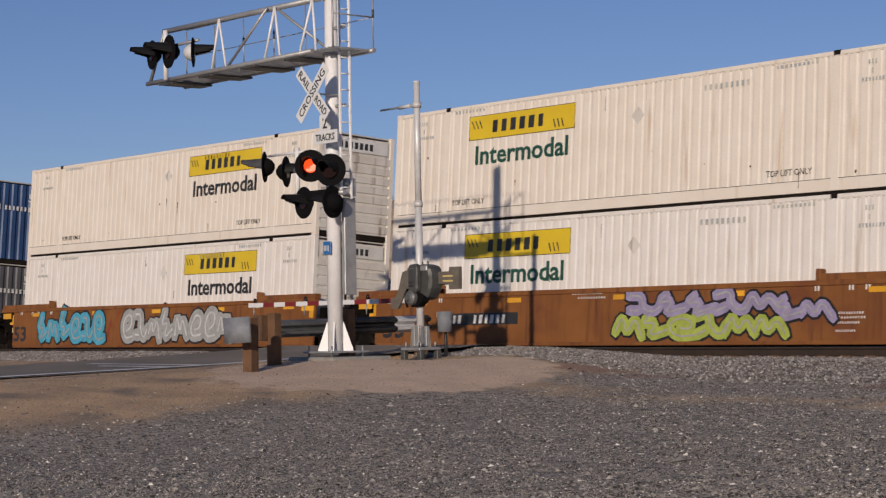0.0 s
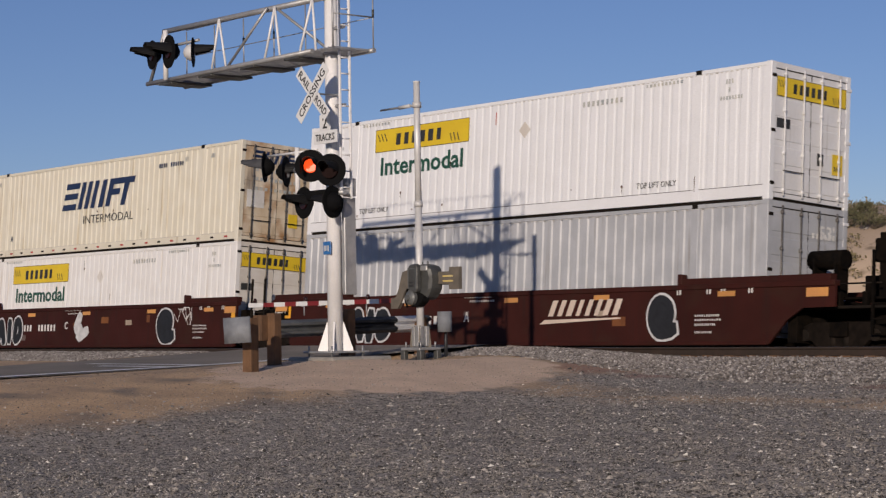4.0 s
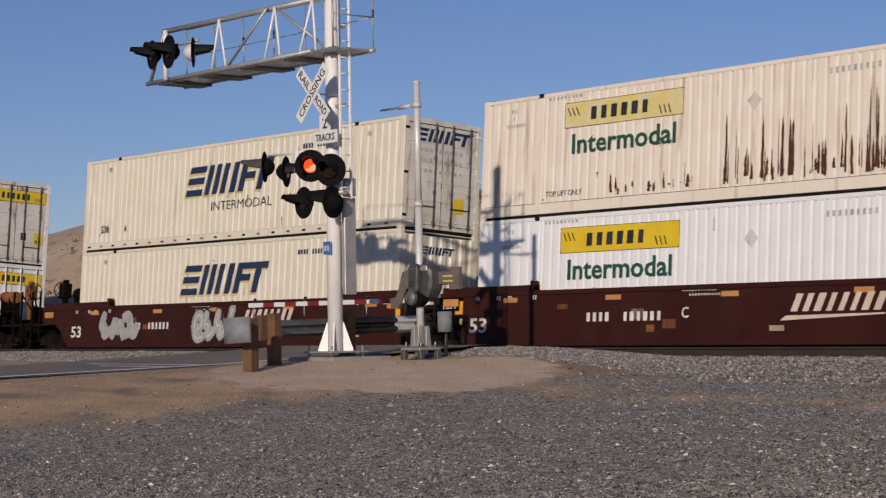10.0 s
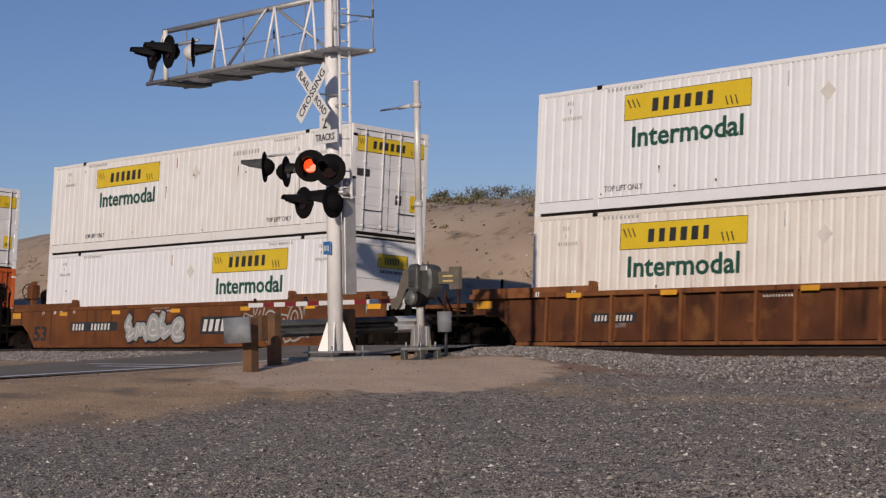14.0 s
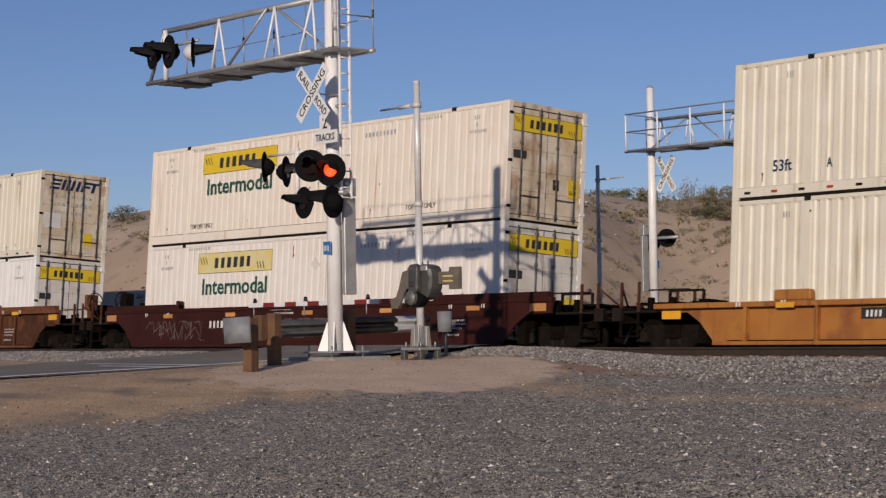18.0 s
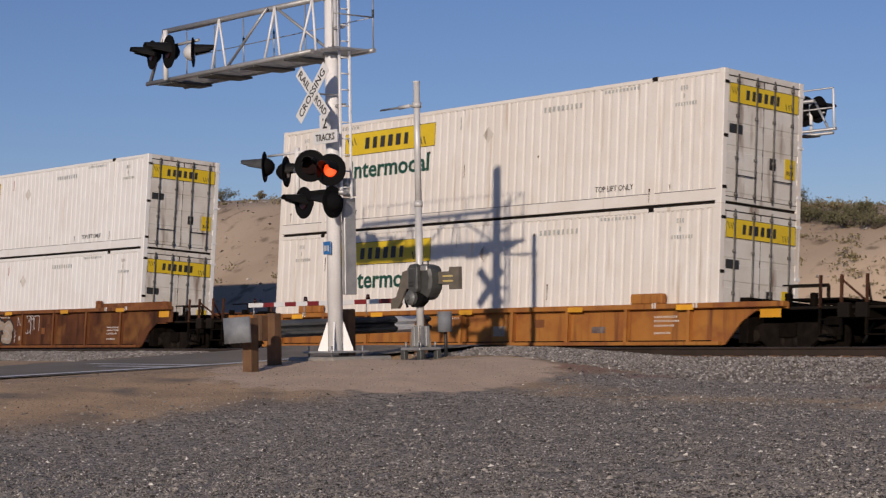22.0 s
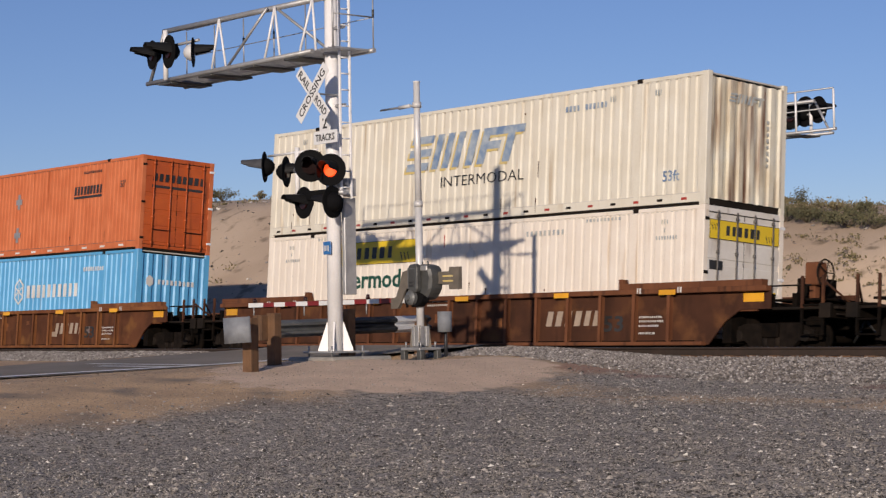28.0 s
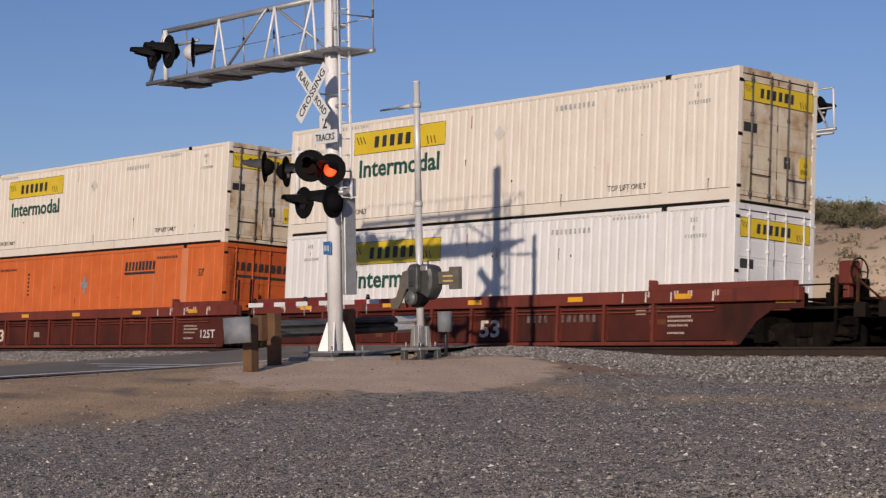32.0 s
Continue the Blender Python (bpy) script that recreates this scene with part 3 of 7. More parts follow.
bx, by = np.concatenate([bx, rs.uniform(-47, -36.1, 15000), rs.uniform(-28.8, -24, 9000)]), np.concatenate([by, rs.uniform(-11.6, -8.2, 15000), rs.uniform(-8.5, -5.15, 9000)])
bs = 0.016 + 0.02 * rs.rand(len(bx))
tagged(part("ballast_stones", "ballast", lambda: stones(bx, by, bs, 0.25, 7), M["ballaststone"]), "broken grey ballast stones along the track", "ballast", kind="stuff")
for i, (x, y, s) in enumerate(((-13.72, -17.2, 0.095), (-16.9, -17.6, 0.05), (-14.9, -18.1, 0.045), (-18.3, -14.2, 0.05))):
    ob = part("rock", ("rock", i), lambda: stones(np.array([x]), np.array([y]), np.array([s]), 0.2, 20 + i), M["concrete"])
    tagged(ob, "pale flat rock lying on the dark gravel", "rock", "loose rocks")

# ---- level crossing: signal masts ----
M["hoodpaint"] = mat("sun_faded_black_paint", (0.008, 0.008, 0.009), (0.014, 0.014, 0.014), 0.6, bump=0.02, spec=0.2)
# paler copy of the hood paint, with sunlight on one hood in its colour
M["sunlit_hood"] = mat("sunlit_grey_hood_paint", (0.075, 0.078, 0.085), (0.05, 0.05, 0.055), 0.7, scale=6, bump=0.02, spec=0.2)
FLASH = []                        # vanes added over the two lit lenses to make them flash in turn


def dish():
    bm = bmesh.new()
    ring = [(0.29, 0.0), (0.285, 0.012), (0.0, 0.014)]
    rows = []
    for r, y in ring:
        rows.append([bm.verts.new((r * math.cos(a), y, r * math.sin(a))) for a in (k * math.tau / 24 for k in range(24))] if r else [bm.verts.new((0, y, 0))])
    front = [bm.verts.new((0.275 * math.cos(k * math.tau / 24), -0.004, 0.275 * math.sin(k * math.tau / 24))) for k in range(24)]
    bm.faces.new(front)
    for k in range(24):
        bm.faces.new((front[k], rows[0][k], rows[0][(k + 1) % 24], front[(k + 1) % 24]))
        for a, b in zip(rows, rows[1:]):
            if len(b) > 1:
                bm.faces.new((a[k], b[k], b[(k + 1) % 24], a[(k + 1) % 24]))
            else:
                bm.faces.new((a[k], b[0], a[(k + 1) % 24]))
    bmesh.ops.recalc_face_normals(bm, faces=bm.faces)
    return bm


def lamp_body():
    """Round cast back of a lamp, bulging behind its disc."""
    bm = bmesh.new()
    ring = [(0.175, 0.014), (0.165, 0.07), (0.12, 0.14), (0.06, 0.185), (0.0, 0.195)]
    rows = [[bm.verts.new((r * math.cos(k * math.tau / 20), y, r * math.sin(k * math.tau / 20))) for k in range(20)] if r else [bm.verts.new((0, y, 0))] for r, y in ring]
    for k in range(20):
        for p, q in zip(rows, rows[1:]):
            bm.faces.new((p[k], q[k], q[(k + 1) % 20], p[(k + 1) % 20]) if len(q) > 1 else (p[k], q[0], p[(k + 1) % 20]))
    bmesh.ops.recalc_face_normals(bm, faces=bm.faces)
    for f in bm.faces:
        f.smooth = True
    return bm


def hood():
    """Tapered half tube over the lens, open below."""
    bm = bmesh.new()
    n = 16
    loops = []
    for t in (0.0, 0.006):
        for r, y, z in ((0.160, -0.004, 0.0), (0.095, -0.43, 0.045)):
            loops.append([bm.verts.new(((r - t) * math.cos(q), y + (0.10 if y < -0.1 and math.sin(q) < 0 else 0.0), z + (r - t) * math.sin(q))) for q in (math.radians(-14 + 208 * k / n) for k in range(n + 1))])
    o0, o1, i0, i1 = loops
    for k in range(n):
        bm.faces.new((o0[k], o0[k + 1], o1[k + 1], o1[k]))
        bm.faces.new((i1[k], i1[k + 1], i0[k + 1], i0[k]))
        bm.faces.new((o1[k], o1[k + 1], i1[k + 1], i1[k]))
    bmesh.ops.recalc_face_normals(bm, faces=bm.faces)
    return bm


def lamp_head(parent, at, lens="lens", flash=None, back="black", shade="hoodpaint"):
    head = part("lamp_head", "dish", dish, M["black"], parent, at, "black round lamp disc with a hood")
    part("lamp_housing", "lampbody", lamp_body, M[back], head, None, "silver cast lamp housing" if back == "zinc" else "black lamp housing")
    part("hood", "hood", hood, M[shade], head)
    tube("lens", head, M[lens], (0, -0.006, 0), (0, -0.03, 0), 0.125, 0.11, 24, "red lens" if lens != "clear" else "pale lens")
    if flash is not None:
        # added part: it covers the always lit lens while the lamp is off
        vane = part("vane", "vane", lambda: tubes(((0.148, -0.012, 0), (0.148, -0.004, 0), 0.15), n=24)(), M["vane"], head, (-0.148, -0.05, 0), "added dark red vane that blacks out the lamp")
        FLASH.append((vane, flash))
    return head


def blade(parent, turn, x, y):
    m = pose(x, y, 4.62 if y < -0.3 else 4.66, 0, turn, 0)
    b = part("crossbuck_blade", "blade", boxes((-0.61, 0.61, -0.006, 0.006, -0.115, 0.115), bevel=0.003), M["sign"], parent, m, "white crossbuck blade with black lettering")
    return b


def signal_mast(at, lamps_z, lit, sign_side, reach):
    """Cantilever mast. It stands at its origin, the arm reaches to -x, traffic comes from -y."""
    s = thing("signal_mast", "white cantilever crossing signal mast with black lamps, crossbuck and walkway", "crossing signal", "crossing signals", at)
    tube("mast", s, M["alu"], (0, 0, 0.05), (0, 0, 7.35), 0.14, 0.115, 28, "white tapered steel tube")
    tube("mast_cap", s, M["steel"], (0, 0, 7.35), (0, 0, 7.42), 0.12, 0.05, 24)
    box("foundation", s, M["concrete"], (-0.62, 0.72, -0.62, 0.72, -2.0, -0.05), 0.03)
    box("base_plate", s, M["steel"], (-0.42, 0.42, -0.42, 0.42, 0.015, 0.05), 0.006)
    for sx, sy in ((1, 1), (1, -1), (-1, 1), (-1, -1)):
        tube("anchor_bolt", s, M["steel"], (0.34 * sx, 0.34 * sy, -0.05), (0.34 * sx, 0.34 * sy, 0.14), 0.018, n=8)
    for k in range(4):
        part("gusset", "gusset", plate([(0.11, 0.05), (0.315, 0.05), (0.315, 0.08), (0.15, 0.56), (0.11, 0.56)], -0.012, 0.012), M["alu"], s, pose(0, 0, 0, 0, 0, 45 + 90 * k), "white triangular stiffener")
    for z in (5.35, 6.35):
        tube("collar", s, M["steel"], (0, 0, z), (0, 0, z + 0.05), 0.155, n=24)
    # walkway and truss
    xr = -reach - (0.8 if sign_side < 0 else 0.0)
    x0, x1, zf, zt = -reach, 0.66, 5.40, 6.37
    for y in (-0.42, 0.46):
        tube("lower_chord", s, M["matte"], (x0 if y < 0 else xr, y, zf), (x1 if y > 0 else 0.0, y, zf), 0.045, n=10)
    tube("upper_chord", s, M["matte"], (x0 + 0.65, -0.42, zt), (0, -0.2, zt), 0.055, n=10)
    slats = [(x0 + 0.02 + i * 0.12, x0 + 0.06 + i * 0.12, -0.40, 0.44, zf - 0.01, zf + 0.025) for i in range(int((x1 - x0) / 0.12))]
    part("walkway_grating", "grating", boxes(*slats), M["matte"], s, None, "grey steel grating")
    for i in range(4):
        box("walkway_bearer", s, M["grey"], (x0 + 0.5 + i * 1.42, x0 + 0.95 + i * 1.42, -0.46, 0.5, zf - 0.085, zf - 0.045), 0.004)
    for i in range(3):
        xa = (-3.02, -1.25, -0.15)[i]
        for dx in (-0.25, 0.25):
            tube("brace", s, M["alu"], (xa + dx, -0.42, zf), (xa, -0.40 + 0.05 * i, zt), 0.022, n=8, label="white brace")
    for a, b in (((-2.75, -0.42, zf), (-1.45, -0.38, zt)), ((-0.35, 0.40, zf), (-1.3, -0.30, zt))):
        tube("diagonal", s, M["matte"], a, b, 0.026, n=8)
    tube("end_strut", s, M["matte"], (x0 + 0.65, -0.42, zt), (x0 + 0.1, -0.42, zf), 0.035, n=8)
    for i in range(7):
        xp = xr + 0.05 + i * (x1 - xr - 0.1) / 6
        tube("handrail_post", s, M["matte" if sign_side > 0 else "alu"], (xp, 0.48, zf), (xp, 0.48, zf + 1.12), 0.013 if sign_side > 0 else 0.032, n=8)
        tube("post_clamp", s, M["grey"], (xp, 0.48, zf + 0.60), (xp, 0.48, zf + 0.74), 0.022, n=8)
    for z in (zf + 0.6, zf + 1.15):
        tube("handrail", s, M["matte"], (xr + 0.05, 0.48, z), (x1 - 0.05, 0.48, z), 0.009 if sign_side > 0 else 0.022, n=6)
        tube("handrail", s, M["matte"], (x1 - 0.05, 0.48, z), (x1 - 0.05, -0.42, z), 0.014, n=8)
    tube("handrail_post", s, M["matte"], (x1 - 0.05, -0.42, zf), (x1 - 0.05, -0.42, zf + 1.15), 0.018, n=8)
    tube("handrail", s, M["matte"], (x1 - 0.05, -0.42, zf + 1.15), (0.1, -0.42, zf + 1.15), 0.014, n=8)
    # lamps at the arm's end
    tube("lamp_post", s, M["alu"], (x0 + 0.9, -0.55, zf - 0.02), (x0 + 0.9, -0.55, zf + 0.95), 0.05, n=10)
    tube("lamp_bracket", s, M["matte"], (x0 + 0.4, -0.55, zf + 0.62), (x0 + 2.1, -0.55, zf + 0.62), 0.03, n=8)
    big, up = (1.0, 0.0) if lit else (1.36, 0.24)
    for dx, dy, dz, turn, k, back in ((0.57 if lit else 0.72, -0.66, 0.50, -12, 1.0, "black"), (1.22, -0.68, 0.49, -10, 1.14, "black"), (1.98 if lit else 1.72, -0.60, 0.39, 140 if lit else -162, 1.0, "zinc" if lit else "black")):
        lamp_head(s, pose(x0 + dx, dy, zf + dz + up, 0, 0, turn) @ Matrix.Scale(big * k, 4), back=back)
    # ladder and cable box
    for y in (-0.11, 0.11) if sign_side > 0 else ():
        box("ladder_rail", s, M["alu"], (0.36, 0.40, y - 0.02, y + 0.02, 2.75, 6.6), 0.004)
    for k in range(13 if sign_side > 0 else 0):
        tube("ladder_rung", s, M["alu"], (0.38, -0.11, 2.95 + 0.29 * k), (0.38, 0.11, 2.95 + 0.29 * k), 0.014, n=8)
    for z in (3.0, 4.4, 5.8) if sign_side > 0 else ():
        box("ladder_bracket", s, M["steel"], (0.1, 0.38, -0.03, 0.03, z, z + 0.05))
    box("cable_box", s, M["matte"], (0.165, 0.26, 0.04, 0.30, 1.05, 2.78), 0.012, "tall flat grey steel box")
    box("junction_box", s, M["matte"], (0.16, 0.36, 0.02, 0.24, 2.80, 3.12), 0.012)
    box("identification_sign", s, M["blue"], (-0.10, 0.12, -0.175, -0.155, 1.77, 2.0), 0.006, "small blue sign")
    marks(4, 0.16, 0.10, M["whiteink"], s, (-0.07, -0.180, 1.83), 4)
    # crossbuck and track count
    x, y = (0.15, -0.55) if sign_side > 0 else (-0.43, -0.19)
    lean = 46 if sign_side > 0 else 57
    b1 = blade(s, -lean, x, y)
    b2 = blade(s, lean, x, y + 0.014)
    for d in (1, -1) if sign_side < 0 else (1,):
        turn = pose(0, 0, 0, 0, 0, 0 if d > 0 else 180)
        face = -0.0085 * d
        front, rear = (b1, b2) if d > 0 else (b2, b1)
        text("CROSSING", 1.04, 0.135, M["ink"], front, pose(-0.52 * d, face, -0.067) @ turn)
        text("RAIL", 0.42, 0.135, M["ink"], rear, pose(-0.55 * d, face, -0.067) @ turn)
        text("ROAD", 0.42, 0.135, M["ink"], rear, pose(0.13 * d, face, -0.067) @ turn)
    box("sign_bracket", s, M["steel"], (x - 0.012, x + 0.012, y + 0.02, 0.0, 4.60, 4.63))
    box("sign_bracket", s, M["steel"], (min(x, 0.0), max(x, 0.0), -0.03, 0.0, 4.60, 4.63))
    if sign_side > 0:
        y = -0.32
        box("track_sign", s, M["sign"], (0.04, 0.36, y, y + 0.01, 3.95, 4.25), 0.003, "white sign with the number of tracks")
        box("track_sign", s, M["sign"], (-0.13, 0.57, y - 0.01, y, 3.73, 3.96), 0.003, "white sign under the crossbuck")
        text("2", 0.13, 0.20, M["ink"], s, (0.14, y - 0.007, 4.00))
        text("TRACKS", 0.56, 0.125, M["ink"], s, (-0.06, y - 0.017, 3.78))
        box("sign_bracket", s, M["steel"], (0.11, 0.17, y + 0.011, 0.0, 3.93, 3.97))
    # main lamp cluster
    z = lamps_z
    if lit:
        tube("lamp_bracket", s, M["alu"], (-1.85, -0.12, z + 0.33), (-0.3, -0.12, z + 0.33), 0.022, n=8)
        tube("lamp_post", s, M["alu"], (-0.93, -0.12, z - 0.62), (-0.93, -0.12, z + 0.42), 0.045, n=12)
        tube("lamp_bracket", s, M["matte"], (-1.0, -0.12, z - 0.48), (0.5, -0.12, z - 0.48), 0.05, n=10)
    tube("lamp_bracket", s, M["matte"], (-0.95, -0.15, z), (0.5, -0.15, z), 0.05, n=10)
    lamp_head(s, pose(0.03 if lit else -0.185, -0.52 if lit else -0.42, z, 0, 0, 45), "lit" if lit else "lens", 0.785 if lit else None)
    lamp_head(s, pose(0.375 if lit else 0.46, -0.34 if lit else -0.42, z - 0.09, 0, 0, 33), "lit" if lit else "lens", 0.33 if lit else None)
    if not lit:
        return s
    lamp_head(s, pose(-1.86, -0.20, z + 0.13, 0, 0, -46), shade="sunlit_hood")
    lamp_head(s, pose(-1.44, 0.0, z + 0.02, 0, 0, 128))
    lamp_head(s, pose(-0.50, -0.30, z - 0.62, 0, 0, -2))
    lamp_head(s, pose(0.40, -0.32, z - 0.66, 0, 0, -76))
    box("junction_box", s, M["black"], (-0.5, 0.3, -0.34, -0.14, z - 0.60, z - 0.42), 0.02, "black cross-arm junction box")
    return s


signal_mast(pose(-27.85, -11.0, 0.40), 3.34, True, 1, 5.60)
signal_mast(pose(-35.55, 5.20, 0.77, 0, 0, 180) @ Matrix.Scale(0.8516, 4), 2.7, False, -1, 6.75)


# ---- level crossing: gates ----
M["bright_zinc"] = mat("bright_galvanised_sheet", (0.80, 0.81, 0.82), (0.66, 0.67, 0.68), 0.35, 0.2, scale=6, fine=70, bump=0.02)
M["beam"] = mat("dull_weathered_zinc", (0.17, 0.175, 0.17), (0.11, 0.115, 0.115), 0.5, 0.3, scale=4)
M["drab"] = mat("drab_grey_casting", (0.17, 0.145, 0.115), (0.12, 0.105, 0.085), 0.7, scale=5)
def chamfered(points, y0, y1, cut):
    """A block from its outline in the xz plane, with its edges cut off."""
    def build():
        bm = plate(points, y0, y1)()
        bmesh.ops.bevel(bm, geom=[e for e in bm.edges], offset=cut, segments=1, affect="EDGES", clamp_overlap=True)
        return bm
    return build


def hub_mesh():
    bm = bmesh.new()
    rings = [(0.10, 0.0), (0.135, -0.03), (0.135, -0.10), (0.105, -0.13), (0.06, -0.15), (0.05, -0.19), (0.0, -0.19)]
    rows = [[bm.verts.new((r * math.cos(k * math.tau / 20), y, r * math.sin(k * math.tau / 20))) for k in range(20)] if r else [bm.verts.new((0, y, 0))] for r, y in rings]
    for k in range(20):
        for p, q in zip(rows, rows[1:]):
            bm.faces.new((p[k], q[k], q[(k + 1) % 20], p[(k + 1) % 20]) if len(q) > 1 else (p[k], q[0], p[(k + 1) % 20]))
    bmesh.ops.recalc_face_normals(bm, faces=bm.faces)
    return bm


def gate_works(g):
    """Motor housing, pivot and the two counterweight arms of a gate."""
    part("mechanism_housing", "housing", chamfered([(0.0, 1.06), (0.08, 0.98), (0.26, 1.0), (0.40, 1.16), (0.44, 1.40), (0.38, 1.60), (0.12, 1.66), (0.0, 1.60)], -0.10, 0.24, 0.05), M["grey"], g, None, "dark grey gate motor housing")
    part("housing_cover", "cover", chamfered([(-0.08, 1.16), (-0.05, 1.12), (0.14, 1.12), (0.18, 1.18), (0.18, 1.60), (0.13, 1.66), (-0.05, 1.64), (-0.08, 1.58)], -0.22, -0.10, 0.02), M["grey"], g, None, "grey cover plate")
    part("cover_rim", "rim", boxes((-0.07, -0.05, -0.232, -0.22, 1.20, 1.58), (0.15, 0.17, -0.232, -0.22, 1.20, 1.58), (-0.05, 0.15, -0.232, -0.22, 1.56, 1.58)), M["beam"], g)
    box("housing_lid", g, M["matte"], (0.17, 0.36, -0.13, -0.09, 1.52, 1.62), 0.015, "pale lid edge")
    for x in (0.06, 0.22):
        tube("lid_bolt", g, M["beam"], (x, 0.02, 1.64), (x, 0.02, 1.70), 0.02, n=6)
    for z in (1.24, 1.30):
        box("housing_hinge", g, M["ink"], (-0.05, 0.10, -0.2325, -0.2205, z, z + 0.03), 0.004)
    part("hub", "hub", hub_mesh, M["beam"], g, (0.0, -0.14, 1.03), "round grey hub")
    part("pivot_bracket", "pivot", chamfered([(-0.14, 0.92), (-0.06, 0.86), (0.10, 0.86), (0.24, 0.95), (0.28, 1.06), (0.10, 1.14), (-0.10, 1.14)], -0.16, 0.02, 0.015), M["black"], g)
    tube("cable_conduit", g, M["black"], (-0.16, -0.16, 1.20), (-0.21, -0.18, 1.02), 0.022, n=8)
    tube("cable_conduit", g, M["black"], (-0.21, -0.18, 1.02), (-0.15, -0.18, 0.86), 0.022, n=8)
    part("support_arm", "support_l", plate([(-0.72, 0.84), (-0.52, 0.84), (-0.40, 0.98), (-0.30, 1.16), (-0.12, 1.24), (-0.07, 1.26), (-0.07, 1.50), (-0.16, 1.56), (-0.36, 1.52), (-0.48, 1.22), (-0.56, 1.06), (-0.72, 1.02)], -0.12, -0.05), M["drab"], g, None, "bent drab grey support arm")
    part("support_arm", "support_r", plate([(0.42, 1.28), (0.72, 1.27), (0.72, 1.17), (1.00, 1.17), (1.00, 1.58), (0.74, 1.58), (0.72, 1.50), (0.42, 1.50)], 0.10, 0.18), M["drab"], g, None, "drab grey counterweight arm")
    for z in (1.31, 1.40):
        box("counterweight_bolt", g, M["goldink"], (0.56, 0.84, 0.088, 0.099, z, z + 0.03))
    for z in (1.26, 1.46):
        box("counterweight_bar", g, M["grey"], (0.40, 0.78, 0.182, 0.205, z, z + 0.035), 0.004)


def crossing_gate(at, lowered, label):
    g = thing("crossing_gate", label, "crossing gate", "crossing gates", at)
    tube("pole", g, M["zinc"], (0, 0, 0.12), (0, 0, 2.75), 0.072, 0.068, 20, "galvanised steel pole")
    tube("pole", g, M["zinc"], (0, 0, 2.75), (0, 0, 5.05), 0.062, 0.060, 20, "galvanised steel pole")
    tube("pole_joint", g, M["zinc"], (0, 0, 2.72), (0, 0, 2.82), 0.082, n=20)
    tube("pole_cap", g, M["alu"], (0, 0, 5.05), (0, 0, 5.07), 0.075, 0.05, 20)
    tube("antenna_rod", g, M["matte"], (0, 0, 4.62), (-1.15, 0.05, 4.63), 0.020, n=8)
    tube("antenna_rod", g, M["zinc"], (-0.2, 0, 4.625), (-0.55, 0.02, 4.62), 0.036, n=8)
    tube("pole_joint", g, M["zinc"], (0, 0, 4.57), (0, 0, 4.67), 0.085, n=20)
    # stand
    box("foundation", g, M["concrete"], (-0.36, 0.36, -0.34, 0.34, -1.9, -0.24), 0.02)
    box("pedestal", g, M["steel"], (-0.11, 0.11, -0.11, 0.11, 0.12, 0.50), 0.015)
    for k in range(4):
        part("pedestal_fin", "fin", plate([(0.10, 0.115), (0.20, 0.115), (0.17, 0.46), (0.10, 0.52)], -0.012, 0.012), M["drab"], g, pose(0, 0, 0, 0, 0, 45 + 90 * k))
        part("pedestal_plate", "finplate", boxes((-0.105, -0.03, -0.128, -0.111, 0.14, 0.50), (0.03, 0.105, -0.128, -0.111, 0.14, 0.50), bevel=0.004), M["matte"], g, pose(0, 0, 0, 0, 0, 90 * k))
        for x in (-0.067, 0.067):
            part("pedestal_bolt", "pbolt", tubes(((0, 0, 0), (0, 0, 0.10), 0.016), n=8), M["matte"], g, pose(0, 0, 0.115, 0, 0, 90 * k) @ pose(x * 2.6, -0.21, 0))
    box("pedestal_flange", g, M["steel"], (-0.28, 0.28, -0.26, 0.26, 0.06, 0.115), 0.012)
    for sx in (-1, 1):
        for sy in (-1, 1):
            box("foot", g, M["grey"], (sx * 0.24 - 0.06, sx * 0.24 + 0.06, sy * 0.2 - 0.05, sy * 0.2 + 0.05, -0.25, 0.06), 0.01)
        box("foot_rail", g, M["grey"], (sx * 0.24 - 0.07, sx * 0.24 + 0.07, -0.30, 0.30, -0.16, -0.11), 0.008)
    if lowered:
        gate_works(g)
        arm = box("gate_arm", g, M["steel"], (-0.36, -0.02, -0.09, -0.03, 0.93, 1.04), 0.006, "lowered boom with red and white stripes")
        for i in range(13):
            m = "red" if i % 2 else "sign"
            box("stripe", arm, M[m], (-0.36 - 0.385 * (i + 1) - (0.15 if i == 12 else 0), -0.36 - 0.385 * i, -0.085, -0.035, 0.945, 1.035), 0.004, "red stripe" if i % 2 else "white stripe")
        for x in (-1.5, -3.53, -5.30):
            tube("boom_light", arm, M["lens"], (x, -0.06, 1.035), (x, -0.06, 1.13), 0.045, 0.03, 10, "small red boom light")
            tube("boom_bracket", arm, M["steel"], (x - 0.05, -0.06, 0.75), (x - 0.05, -0.06, 0.95), 0.014, n=6)
    return g


crossing_gate(pose(-27.9, -9.0, 0.36), True, "lowered crossing gate with galvanised pole and grey motor housing")
crossing_gate(pose(-36.15, 3.80, 0.66, 0, 0, 180) @ Matrix.Scale(0.8516, 4), False, "galvanised crossing gate pole beyond the tracks")


